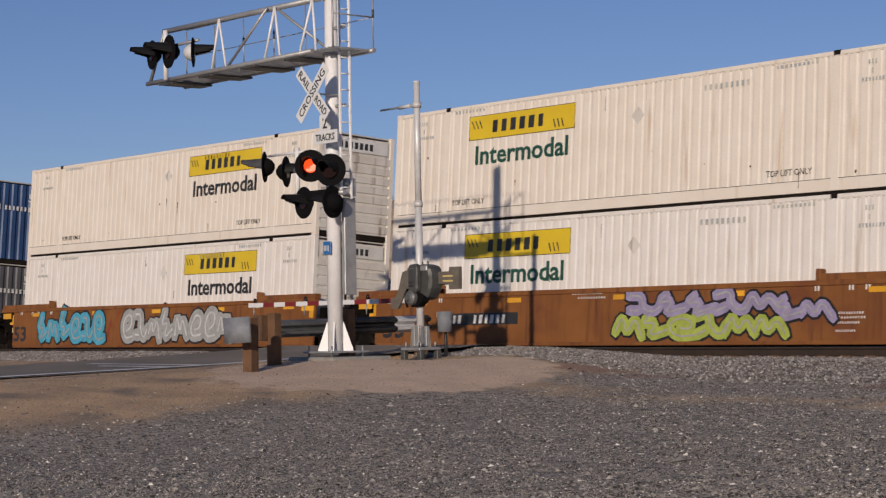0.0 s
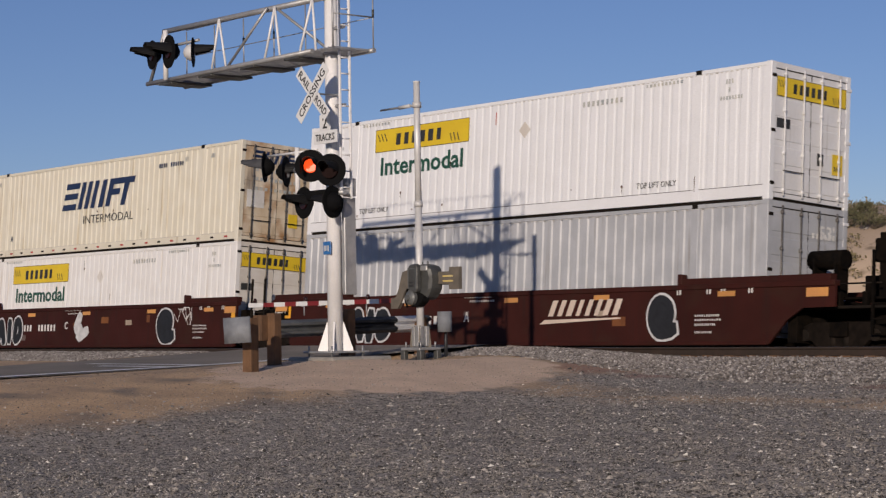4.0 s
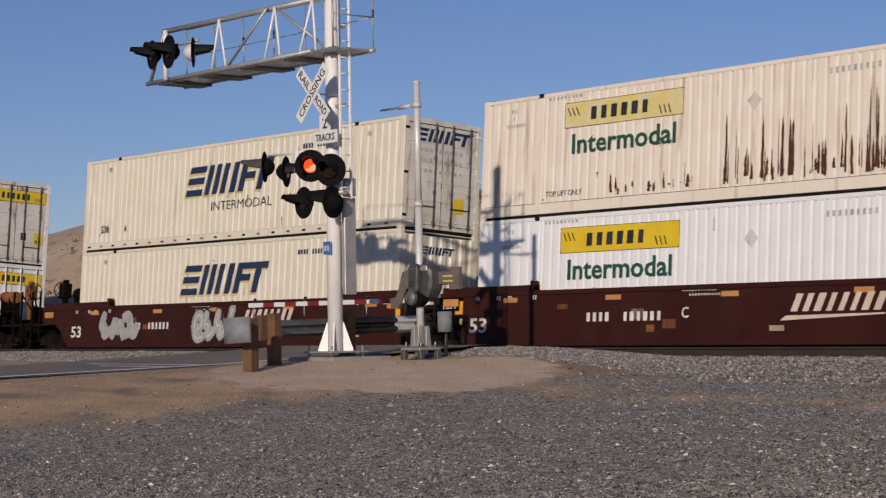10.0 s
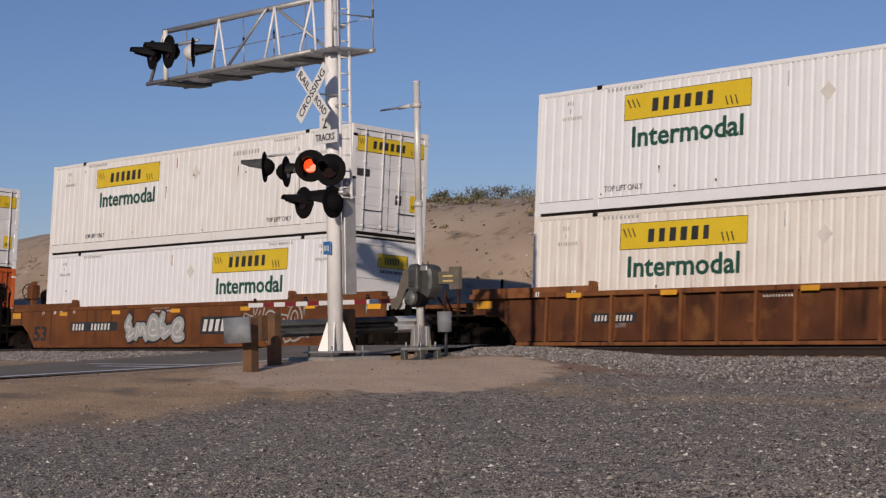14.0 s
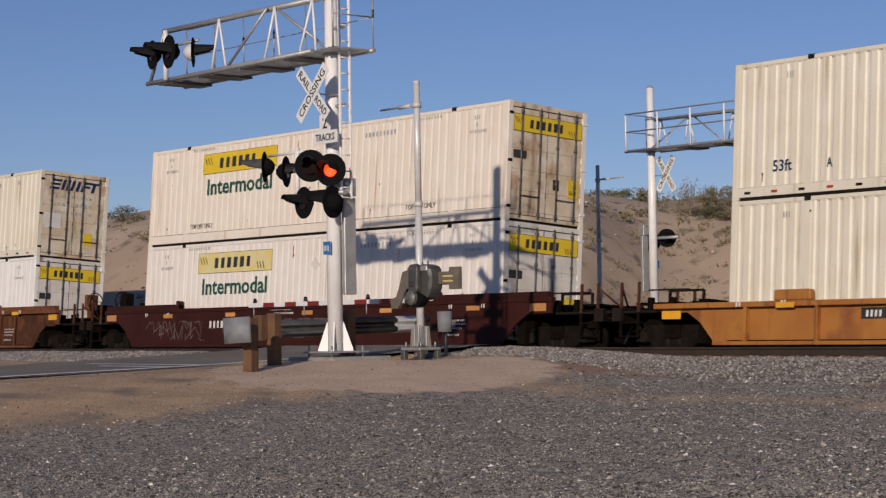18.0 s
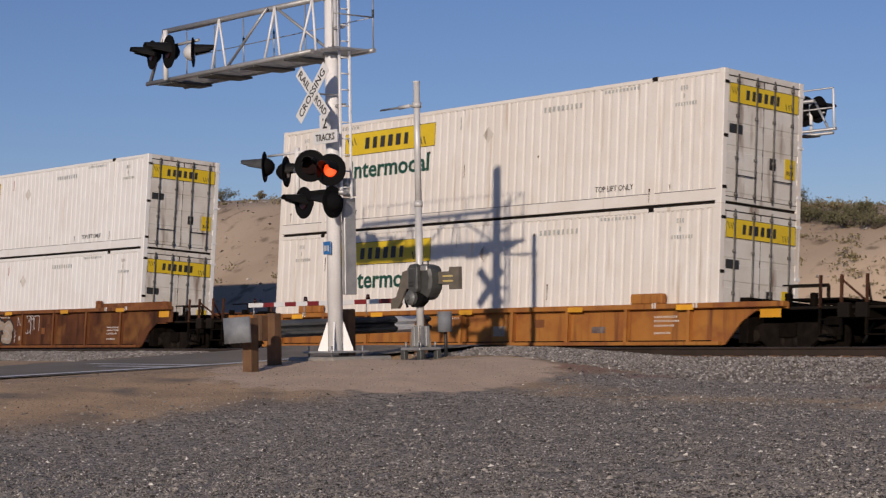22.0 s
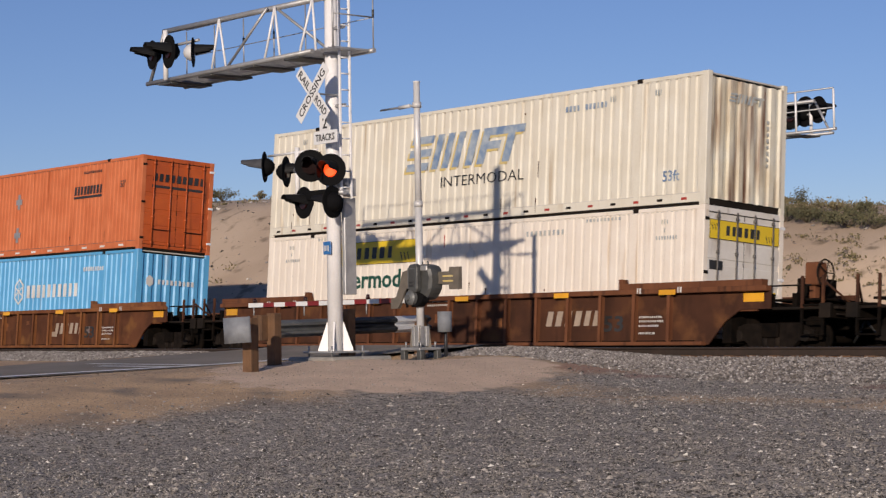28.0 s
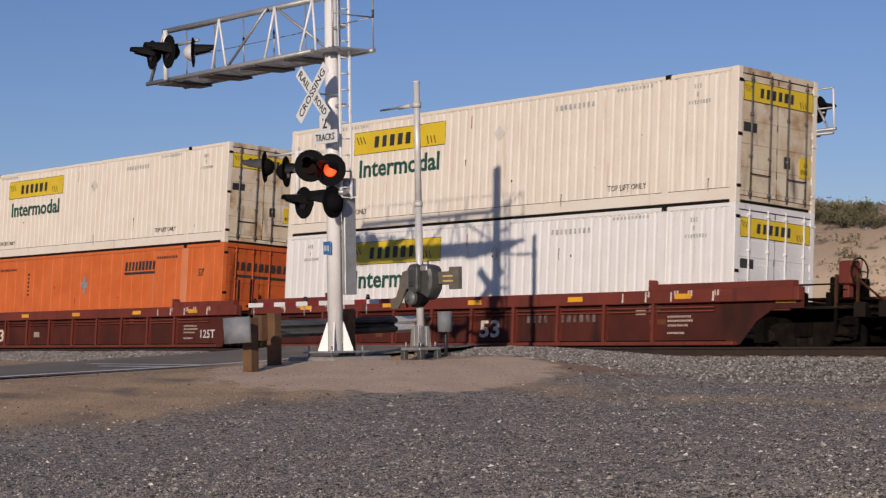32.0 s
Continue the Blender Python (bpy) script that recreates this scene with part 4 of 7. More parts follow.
# ---- guard rail by the mast ----
def w_beam(length):
    prof = [(0.0, -0.155), (0.035, -0.13), (0.08, -0.10), (0.08, -0.055), (0.0, -0.015), (0.0, 0.015), (0.08, 0.055), (0.08, 0.10), (0.035, 0.13), (0.0, 0.155)]
    verts = [(x + t, y, z) for y in (0.0, length) for t in (0.0, 0.006) for x, z in prof]
    k = len(prof)
    faces = []
    for t in (0, 1):
        for i in range(k - 1):
            a, b = t * k + i, 2 * k + t * k + i
            faces.append((a, a + 1, b + 1, b) if t else (a, b, b + 1, a + 1))
    return verts, faces


def end_wing(radius, a0, a1, half):
    """Bent sheet that rounds off the end of the beam, between two bearings."""
    def build():
        bm = bmesh.new()
        n = 22
        lo = [(math.cos(q), math.sin(q)) for q in (math.radians(a0 + (a1 - a0) * i / n) for i in range(n + 1))]
        a, b, c, d = [[bm.verts.new((x * r, y * r, z)) for x, y in lo] for r, z in ((radius, -half), (radius, half), (radius - 0.012, -half), (radius - 0.012, half))]
        for i in range(n):
            bm.faces.new((a[i], a[i + 1], b[i + 1], b[i]))
            bm.faces.new((d[i], d[i + 1], c[i + 1], c[i]))
            bm.faces.new((b[i], b[i + 1], d[i + 1], d[i]))
            bm.faces.new((c[i], c[i + 1], a[i + 1], a[i]))
        for i in (0, n):
            bm.faces.new((a[i], b[i], d[i], c[i]))
        bmesh.ops.recalc_face_normals(bm, faces=bm.faces)
        for f in bm.faces:
            f.smooth = abs(f.normal.z) < 0.5
        return bm
    return build


M["sheet"] = mat("weathered_zinc_sheet", (0.25, 0.265, 0.285), (0.17, 0.18, 0.20), 0.7, 0.1, scale=4, fine=50, bump=0.02, spec=0.2)
# black copy of the beam steel: shade beside the mast is in its colour
M["black_steel"] = mat("shade_black_steel", (0.012, 0.014, 0.018), (0.022, 0.024, 0.028), 0.45, 0.0, scale=3, spec=0.4)
gr = thing("guard_rail", "short galvanised guard rail on brown timber posts by the mast", "guard rail", at=pose(-27.85, -13.1, 0, 0, 0, 11.6))
part("rail_beam", "wbeam", lambda: w_beam(2.75), M["beam"], gr, pose(-0.16, 0.1, 0.84, 0.9), "corrugated galvanised beam")
part("rail_beam", "wbeam2", lambda: w_beam(2.55), M["black_steel"], gr, pose(-0.15, 2.85, 0.885, 0.9), "length of beam with shade in its black colour")
part("rail_splice", "splice", lambda: w_beam(0.62), M["bright_zinc"], gr, pose(-0.125, 4.36, 0.905, 0.9), "bright galvanised splice")
part("end_wing", "wing", end_wing(0.40, -150, -40, 0.21), M["sheet"], gr, pose(1.26, -1.03, 0.86, 2, -2, 0), "rounded galvanised end piece")
part("end_wing", "wing2", end_wing(0.135, -170, 30, 0.19), M["sheet"], gr, pose(1.08, 4.37, 0.94), "rounded galvanised end piece")
tube("end_post", gr, M["black_steel"], (1.06, 4.42, 0.0), (1.06, 4.42, 1.05), 0.032, n=10, label="black steel post")
for x, y, z0, z1, w in ((1.174, -0.894, -0.3, 1.05, 0.10), (0.55, 0.33, -0.2, 1.13, 0.095), (0.06, 2.80, 0.0, 1.20, 0.105), (-0.05, 5.05, 0.0, 1.04, 0.10)):
    box("timber_post", gr, M["wood"], (x - w, x + w, y - w, y + w, z0, z1), 0.015)
for x, y in ((0.393, 0.165), (-0.05, 2.58)):
    box("spacer_block", gr, M["wood"], (x - 0.1, x + 0.1, y - 0.09, y + 0.09, 0.66, 1.10), 0.012)


# ---- shrubs on the bank ----
M["leaf"] = mat("olive_shrub_leaves", (0.075, 0.075, 0.034), (0.11, 0.10, 0.048), 0.8, scale=2.0, vary=0.2)
M["brush"] = mat("dull_olive_brush", (0.115, 0.105, 0.055), (0.17, 0.145, 0.08), 0.85, scale=0.35)
M["dryleaf"] = mat("dry_tan_shrub_leaves", (0.21, 0.17, 0.085), (0.14, 0.12, 0.06), 0.85, scale=2.0, vary=0.2)


def shrub(x, y, w, h, seed, dry=False, leaves=520):
    r = random.Random(seed)
    z = float(ground_z(x, y)) - 0.05
    s = thing("desert_shrub", "sparse dry desert shrub on the sandy bank" if dry else "olive green desert shrub with thin grey twigs", "shrub", "desert shrubs", pose(x, y, z))

    tips = []
    for _ in range(15):
        a, q = r.uniform(0, 6.283), r.uniform(0.15, 1.0)
        tips.append(Vector((math.cos(a) * q * w * 0.5, math.sin(a) * q * w * 0.5, h * (1 - 0.45 * q * q) * r.uniform(0.6, 1.0))))

    def twigs():
        bm = bmesh.new()
        for t in tips:
            mid = t * 0.5 + Vector((r.uniform(-0.08, 0.08), r.uniform(-0.08, 0.08), 0.08))
            tube_into(bm, (0, 0, 0), mid, 0.022, 0.013, 5)
            tube_into(bm, mid, t, 0.013, 0.005, 5)
        return bm

    def crown():
        v, f = [], []
        for k in range(leaves):
            t = r.choice(tips)
            u = r.random() ** 0.5
            c = t * (0.45 + 0.6 * u) + Vector((r.gauss(0, 0.075 * w), r.gauss(0, 0.075 * w), r.gauss(0, 0.07 * h)))
            if c.z < 0.02:
                continue
            n1 = Vector((r.gauss(0, 1), r.gauss(0, 1), r.gauss(0, 1))).normalized()
            n2 = n1.orthogonal().normalized()
            size = r.uniform(0.025, 0.06)
            b = len(v)
            v += [tuple(c + n1 * size), tuple(c + n2 * size * 0.5), tuple(c - n1 * size), tuple(c - n2 * size * 0.5)]
            f.append((b, b + 1, b + 2, b + 3))
        return v, f

    part("stem", ("twigs", seed), twigs, M["twig"], s)
    part("crown", ("crown", seed), crown, M["dryleaf" if dry else "leaf"], s)


def on_bank(az, d):
    a = radians(az)
    return d * math.sin(a), -31.8 + d * math.cos(a)


# bearing from the camera, distance, width, height
for i, (az, d, w, h, dry) in enumerate((
        (-59.4, 104, 2.2, 0.9, 0), (-57.6, 104, 0.8, 0.5, 1), (-56.5, 102, 1.9, 0.85, 0), (-55.4, 102, 0.6, 0.55, 1),
        (-51.1, 98, 1.6, 0.9, 1), (-50.0, 97, 1.7, 1.05, 0), (-49.2, 93, 2.3, 1.0, 0), (-48.5, 92, 2.5, 1.1, 0), (-48.3, 99, 1.9, 1.0, 0), (-47.5, 101, 2.3, 1.5, 0),
        (-47.0, 94, 2.0, 0.8, 1), (-46.4, 92, 2.2, 0.8, 0), (-45.6, 97, 2.0, 0.9, 0), (-45.0, 93, 2.2, 0.8, 0), (-44.2, 90, 2.0, 0.7, 1),
        (-42.7, 99, 2.1, 1.5, 1), (-42.0, 92, 1.6, 0.8, 1), (-40.9, 100, 1.8, 1.2, 0), (-39.6, 100, 1.9, 1.3, 0), (-38.0, 100, 1.7, 0.8, 0),
        (-58.6, 92, 1.9, 0.7, 1), (-54.5, 88, 1.4, 0.8, 1), (-57.0, 93, 1.2, 0.6, 1),
        (-42.7, 84.5, 2.0, 0.6, 1), (-42.2, 83.4, 2.2, 0.6, 0), (-41.7, 82.6, 2.0, 0.55, 1), (-40.9, 81.8, 1.8, 0.5, 1), (-40.1, 80.6, 2.2, 0.7, 0), (-39.4, 79.8, 2.3, 0.7, 0), (-38.8, 79.0, 2.4, 0.7, 0), (-38.2, 78.0, 2.5, 0.75, 0), (-37.5, 77.2, 2.2, 0.7, 0),
        (-41.6, 86.8, 1.4, 1.0, 1), (-41.3, 86.0, 1.2, 0.6, 1), (-40.0, 88.1, 1.2, 0.4, 1), (-39.2, 82.4, 1.6, 0.5, 1), (-38.6, 82.5, 1.3, 0.45, 1), (-37.9, 80.2, 1.6, 0.6, 0), (-40.8, 84.2, 1.5, 0.45, 1), (-39.7, 81.9, 1.5, 0.5, 1), (-42.3, 88, 1.3, 0.6, 1))):
    shrub(*on_bank(az, d), w, h, 100 + i, bool(dry), 420 if dry else 900)


# low scrub and stones scattered over the bank
def scrub_mesh():
    r = np.random.RandomState(77)
    v, f = [], []
    for k in range(620):
        b = radians(r.uniform(36.5, 44) if k % 3 else r.uniform(44, 49) if k % 2 else r.uniform(49, 63))
        dd = r.uniform(66, 104)
        x, y = -dd * math.sin(b), -31.8 + dd * math.cos(b)
        z = float(ground_z(x, y))
        if z < 1.2:
            continue
        s = r.uniform(0.12, 0.42)
        for q in range(26):
            c = np.array([x, y, z]) + r.randn(3) * np.array([s, s, 0.0]) * 0.6 + np.array([0, 0, abs(r.randn()) * s * 0.45])
            a = r.randn(3); a /= np.linalg.norm(a)
            e = np.cross(a, r.randn(3)); e /= np.linalg.norm(e)
            w = r.uniform(0.04, 0.09)
            n0 = len(v)
            v += [tuple(c + a * w), tuple(c + e * w * 0.5), tuple(c - a * w), tuple(c - e * w * 0.5)]
            f.append((n0, n0 + 1, n0 + 2, n0 + 3))
    return v, f


def crest_scrub():
    """Dense olive brush along the top of the bank."""
    r = np.random.RandomState(78)
    v, f = [], []
    for k in range(520):
        pick = k % 10
        b = radians(r.uniform(43.2, 50.5) if pick < 6 else r.uniform(36.5, 43.2) if pick < 9 else r.uniform(55, 60.5))
        dd = r.uniform(80, 108)
        x, y = -dd * math.sin(b), -31.8 + dd * math.cos(b)
        z = float(ground_z(x, y))
        if z < (5.0 if pick < 6 else 3.4 if pick < 9 else 5.8) or float(waves(x, y, 7, 12)) < (0.18 if pick < 6 else 0.42):
            continue
        s = r.uniform(0.14, 0.40)
        for q in range(30):
            c = np.array([x, y, z]) + r.randn(3) * np.array([s, s, 0.0]) * 0.7 + np.array([0, 0, abs(r.randn()) * s * 0.3])
            a = r.randn(3); a /= np.linalg.norm(a)
            e = np.cross(a, r.randn(3)); e /= np.linalg.norm(e)
            w = r.uniform(0.05, 0.11)
            n0 = len(v)
            v += [tuple(c + a * w), tuple(c + e * w * 0.6), tuple(c - a * w), tuple(c - e * w * 0.6)]
            f.append((n0, n0 + 1, n0 + 2, n0 + 3))
    return v, f


tagged(part("brush", "crestscrub", crest_scrub, M["brush"]), "low olive brush along the crest of the bank", "brush", kind="stuff")
tagged(part("scrub", "scrub", scrub_mesh, M["dryleaf"]), "low dry scrub dotted over the sandy bank", "scrub", kind="stuff")
hb = np.radians(rs.uniform(36.5, 63, 2600))
hd = rs.uniform(60, 104, 2600)
hx, hy = -hd * np.sin(hb), -31.8 + hd * np.cos(hb)
okh = ground_z(hx, hy) > 0.8
hx, hy = hx[okh], hy[okh]
tagged(part("bank_stones", "bankstones", lambda: stones(hx, hy, 0.03 + 0.09 * rs.rand(len(hx)) ** 3, 0.2, 9), M["pebbles"]), "small pale stones strewn over the sandy bank", "stones", kind="stuff")

# ---- containers ----
CL, CW, CH = 16.154, 1.2955, 2.896
MOVING = []                      # (thing, place along the train, height over the rails)


def corrugated(spans, pitch, flat, slope, depth, z0, z1, face):
    """A pressed wall along x: outer face at y = face, grooves pressed in."""
    def build():
        pts, out = [], []
        for a, b in spans:
            n = max(1, round((b - a) / pitch))
            p = (b - a) / n
            row = [(a, 0.0)]
            for i in range(n):
                x = a + i * p
                g = p - flat
                row += [(x + flat / 2, 0.0), (x + flat / 2 + slope, depth), (x + flat / 2 + g - slope, depth), (x + flat / 2 + g, 0.0)]
            row.append((b, 0.0))
            pts.append(row)
        v, f = [], []
        for row in pts:
            b0 = len(v)
            for x, d in row:
                v += [(x, face + d, z0), (x, face + d, z1)]
            for i in range(len(row) - 1):
                a = b0 + 2 * i
                f.append((a, a + 2, a + 3, a + 1))
        return v, f
    return build


SPANS = ((0.14, 1.93), (2.13, 14.02), (14.22, 16.01))
WALLS = dict(tight=(0.232, 0.125, 0.026, 0.02), fine=(0.285, 0.17, 0.032, 0.012), wide=(0.30, 0.16, 0.036, 0.022), mid=(0.30, 0.15, 0.03, 0.03), sheet=(0.61, 0.545, 0.016, 0.014))
BACK = pose(CL, 0, 0, 0, 0, 180)


def swoop(width, height):
    """Slanted strokes of a lettered company sign, as plain bars."""
    rows = []
    h, w = height, width
    def bar(x, z, bw, bh, s=0.32):
        rows.append([(x + s * z, z), (x + bw + s * z, z), (x + bw + s * (z + bh), z + bh), (x + s * (z + bh), z + bh)])
    u = (w - 0.32 * h) / 22.0
    for z in (0.0, 0.40, 0.78):
        bar(0.0, z * h, 4.4 * u, 0.22 * h)
    for x in (5.2, 7.3, 9.4):
        bar(x * u, 0, 1.25 * u, h)
    bar(11.9 * u, 0, 1.4 * u, h)
    bar(14.2 * u, 0, 1.4 * u, h)
    for z in (0.40, 0.78):
        bar(14.2 * u, z * h, 3.8 * u, 0.22 * h)
    bar(19.0 * u, 0, 1.4 * u, h)
    bar(18.0 * u, 0.78 * h, 4.0 * u, 0.22 * h)

    def build():
        bm = bmesh.new()
        for k, q in enumerate(rows):
            y = -0.0004 * (k % 3)
            vs = [bm.verts.new((x, y, z)) for x, z in q]
            ws = [bm.verts.new((x, y + 0.003, z)) for x, z in q]
            bm.faces.new(vs)
            for i in range(4):
                bm.faces.new((vs[(i + 1) % 4], vs[i], ws[i], ws[(i + 1) % 4]))
        return bm
    return build


def yellow_sign(c, at, w, h, sheet="yellow", name="company_sign"):
    p = part(name, ("ysign", w, h), boxes((0, w, 0, 0.004, 0, h)), M[sheet], c, at, "yellow company sign with black bars")
    e = 0.012 if w > 2 else 0.008
    part("sign_border", ("yborder", w, h), boxes((0, w, -0.002, 0, 0, e), (0, w, -0.002, 0, h - e, h), (0, e, -0.002, 0, e, h - e), (w - e, w, -0.002, 0, e, h - e)), M["ink"], p)
    marks(6, w * 0.52, h * 0.50, M["ink"], p, (w * 0.22, -0.003, h * 0.24), 19, 0.24, 0.06, 0.6)
    for x in (0.05, 0.82):
        marks(3, w * 0.11, h * 0.34, M["ink"], p, (w * x, -0.003, h * (0.46 if x < 0.5 else 0.12)), 5, 0.72, -0.55 if x < 0.5 else -0.35, 0.0)
    return p


def door_end(c, colour, rods, sign, seed):
    x = CL
    for k, (y0, y1) in enumerate(((-1.17, -0.008), (0.008, 1.17))):
        steps = [(x - 0.016, 0.17)]
        for z in (0.25, 0.75, 1.25, 1.75, 2.25):
            steps += [(x - 0.016, z), (x - 0.003, z + 0.02), (x - 0.003, z + 0.36), (x - 0.016, z + 0.38)]
        d = part("door", ("door", k), ridged(steps + [(x - 0.016, 2.74)], y0, y1, x - 0.05), M[colour], c, None, "")
        for yy in (y0 + 0.30, y1 - 0.26):
            part("lock_rod", ("lockrod", yy), tubes(((x + 0.03, yy, 0.10), (x + 0.03, yy, 2.80), 0.019), *[((x + 0.022, yy, z - 0.035), (x + 0.022, yy, z + 0.035), 0.036) for z in (0.22, 1.0, 1.9, 2.66)], n=8), M[rods], d)
        for z in (0.35, 1.45, 2.6):
            ye = y0 if k == 0 else y1
            box("hinge", d, M["dark" if k == 0 else "doorwhite"], (x - 0.035, x + 0.02, ye - 0.10 if k == 0 else ye - 0.03, ye + 0.03 if k == 0 else ye + 0.145, z - 0.035, z + 0.035), 0.008)
        box("lock_handle", d, M["dark"], (x + 0.03, x + 0.055, y0 + 0.28, y1 - 0.24, 0.62, 0.64))
    if sign == "yellow":
        yellow_sign(c, pose(x + 0.004, -1.12, 2.18) @ REAR, 2.26, 0.42)
        box("placard", c, M["yellow"], (x, x + 0.006, 0.72, 1.06, 0.72, 1.16), label="small yellow placard")
        marks(4, 0.24, 0.10, M["ink"], c, pose(x + 0.0105, 0.77, 0.80) @ REAR, 8)
        box("placard", c, M["ink"], (x, x + 0.006, -1.10, -0.68, 1.52, 1.72), label="small black placard")
        box("placard", c, M["ink"], (x, x + 0.006, 0.22, 0.42, 0.86, 1.12), label="small black placard")
    elif sign == "white":
        box("company_sign", c, M["worn"], (x, x + 0.006, -1.12, 1.10, 2.18, 2.55), label="faded company sign with black bars")
        marks(7, 1.5, 0.2, M["ink"], c, pose(x + 0.0105, -0.72, 2.26) @ REAR, 12, 0.25)
    elif sign == "navy":
        part("lettering", ("swoop", 1.9, 0.34), swoop(1.9, 0.34), M["navyink"], c, pose(x + 0.010, -0.96, 2.30) @ REAR, "navy slanted bars")
        for row, z in enumerate((2.04, 1.78, 1.50)):
            marks(9, 1.5, 0.09, M["greyink"], c, pose(x + 0.010, -0.8, z) @ REAR, 30 + row)
        box("placard", c, M["yellow"], (x, x + 0.006, 0.42, 0.74, 0.52, 0.92), label="small yellow placard")
        box("placard", c, M["whiteink"], (x, x + 0.006, -1.05, -0.45, 1.0, 1.5), label="pale label")
    elif sign == "black":
        marks(9, 1.9, 0.24, M["ink"], c, pose(x + 0.010, -0.92, 2.12) @ REAR, 13, 0.2, 0.1, 0.3, "lettering")
        box("company_sign_underline", c, M["ink"], (x, x + 0.008, -0.92, 0.95, 1.92, 2.0))
    elif sign == "plain":
        marks(6, 0.8, 0.12, M["whiteink"], c, pose(x + 0.010, 0.1, 2.2) @ REAR, 14)
    part("gasket", "gasket", boxes((x - 0.04, x - 0.006, -0.008, 0.008, 0.16, 2.745), (x - 0.04, x - 0.002, -1.172, 1.172, 2.742, 2.758), (x - 0.04, x - 0.002, -1.172, 1.172, 0.157, 0.169), (x - 0.04, x - 0.002, -1.186, -1.171, 0.16, 2.75), (x - 0.04, x - 0.002, 1.171, 1.186, 0.16, 2.75)), M["dark"], c, None, "black rubber door gasket")
    box("header", c, M[colour], (x - 0.1, x - 0.004, -1.17, 1.17, 2.76, 2.89), 0.006)
    box("threshold", c, M[colour], (x - 0.1, x - 0.006, -1.17, 1.17, 0.06, 0.155), 0.006)


def wall_end(c, colour, kind, mark):
    """A rear end with no doors: pressed ribs, or flat with raised bands."""
    x = CL
    if kind == "ribs":
        w = corrugated(((-1.16, 1.16),), 0.33, 0.14, 0.045, 0.045, 0.15, 2.78, -CL)
        part("end_wall", "ribend", w, M[colour], c, REAR @ Matrix.Identity(4), "")
        if mark == "whiteink":
            marks(9, 1.35, 0.15, M[mark], c, pose(x + 0.006, -0.55, 1.86) @ REAR, 17)
            part("company_emblem", "hexs", plate([(0.0, 0.09), (0.12, 0.0), (0.24, 0.09), (0.24, 0.27), (0.12, 0.36), (0.0, 0.27)], 0, 0.003), M[mark], c, pose(x + 0.006, -0.95, 1.76) @ REAR, "white six-sided emblem")
        elif mark:
            part("lettering", ("swoop", 1.15, 0.2), swoop(1.15, 0.2), M[mark], c, pose(x + 0.006, -0.62, 2.30) @ REAR, "slanted bars")
            marks(8, 1.1, 0.08, M[mark], c, pose(x + 0.006, 0.62, 2.05) @ REAR @ pose(0, 0, 0, 0, 90), 15)
    elif kind == "slats":
        steps = [(x - 0.03, 0.15)]
        for i in range(8):
            z = 0.2 + i * 0.27
            steps += [(x - 0.03, z), (x + 0.002, z + 0.012), (x + 0.002, z + 0.20), (x - 0.03, z + 0.212)]
        part("end_wall", "slatend", ridged(steps + [(x - 0.03, 2.78)], -1.16, 1.16, x - 0.06), M[colour], c)
        box("company_sign", c, M["whiteink"], (x, x + 0.007, -1.05, 1.05, 2.38, 2.72), label="white company sign with black bars")
        marks(7, 1.2, 0.18, M["ink"], c, pose(x + 0.012, -0.62, 2.46) @ REAR, 12, 0.25)
    elif kind == "panel":
        steps = [(x - 0.02, 0.15)]
        for z in (0.4, 0.85, 1.3, 1.72, 2.6):
            steps += [(x - 0.02, z), (x + 0.006, z + 0.01), (x + 0.006, z + 0.05), (x - 0.02, z + 0.06)]
        part("end_wall", "panelend", ridged(steps + [(x - 0.02, 2.78)], -1.16, 1.16, x - 0.06), M[colour], c)
        yellow_sign(c, pose(x + 0.008, -0.28, 2.05) @ REAR, 1.0, 0.36)
        marks(9, 0.8, 0.08, M["ink"], c, pose(x + 0.012, -0.2, 1.9) @ REAR, 16)


def rust_runs(c, x0, x1, z0, z1, count, seed):
    """Ragged runs of rust down the wall."""
    r = random.Random(seed)

    def build():
        bm = bmesh.new()
        for i in range(count * 3):
            x, w = r.uniform(x0, x1), r.uniform(0.012, 0.065)
            t = z0 + (z1 - z0) * (r.uniform(0.06, 0.45) if r.random() < 0.8 else r.uniform(0.4, 1.0))
            foot = z0 + r.uniform(-0.06, 0.10)
            y = -0.0003 * (i % 23)
            n = 6
            left = [(x - w * r.uniform(0.35, 1.1) * (1 - 0.55 * k / n), foot + (t - foot) * k / n) for k in range(n)]
            right = [(x + w * r.uniform(0.35, 1.1) * (1 - 0.55 * k / n), foot + (t - foot) * k / n) for k in range(n)]
            tip = [(x + w * r.uniform(-0.3, 0.3), t)]
            vs = [(bm.verts.new((a, y, b)), bm.verts.new((c, y, d))) for (a, b), (c, d) in zip(left, right)]
            for (a, b), (c, d) in zip(vs, vs[1:]):
                bm.faces.new((a, b, d, c))
            bm.faces.new((*vs[-1], bm.verts.new((tip[0][0], y, tip[0][1]))))
        return bm
    part_stuff("rust_run", ("rust", seed), build, RUSTM, c, (0, -CW - 0.004, 0), "dark brown rust runs")


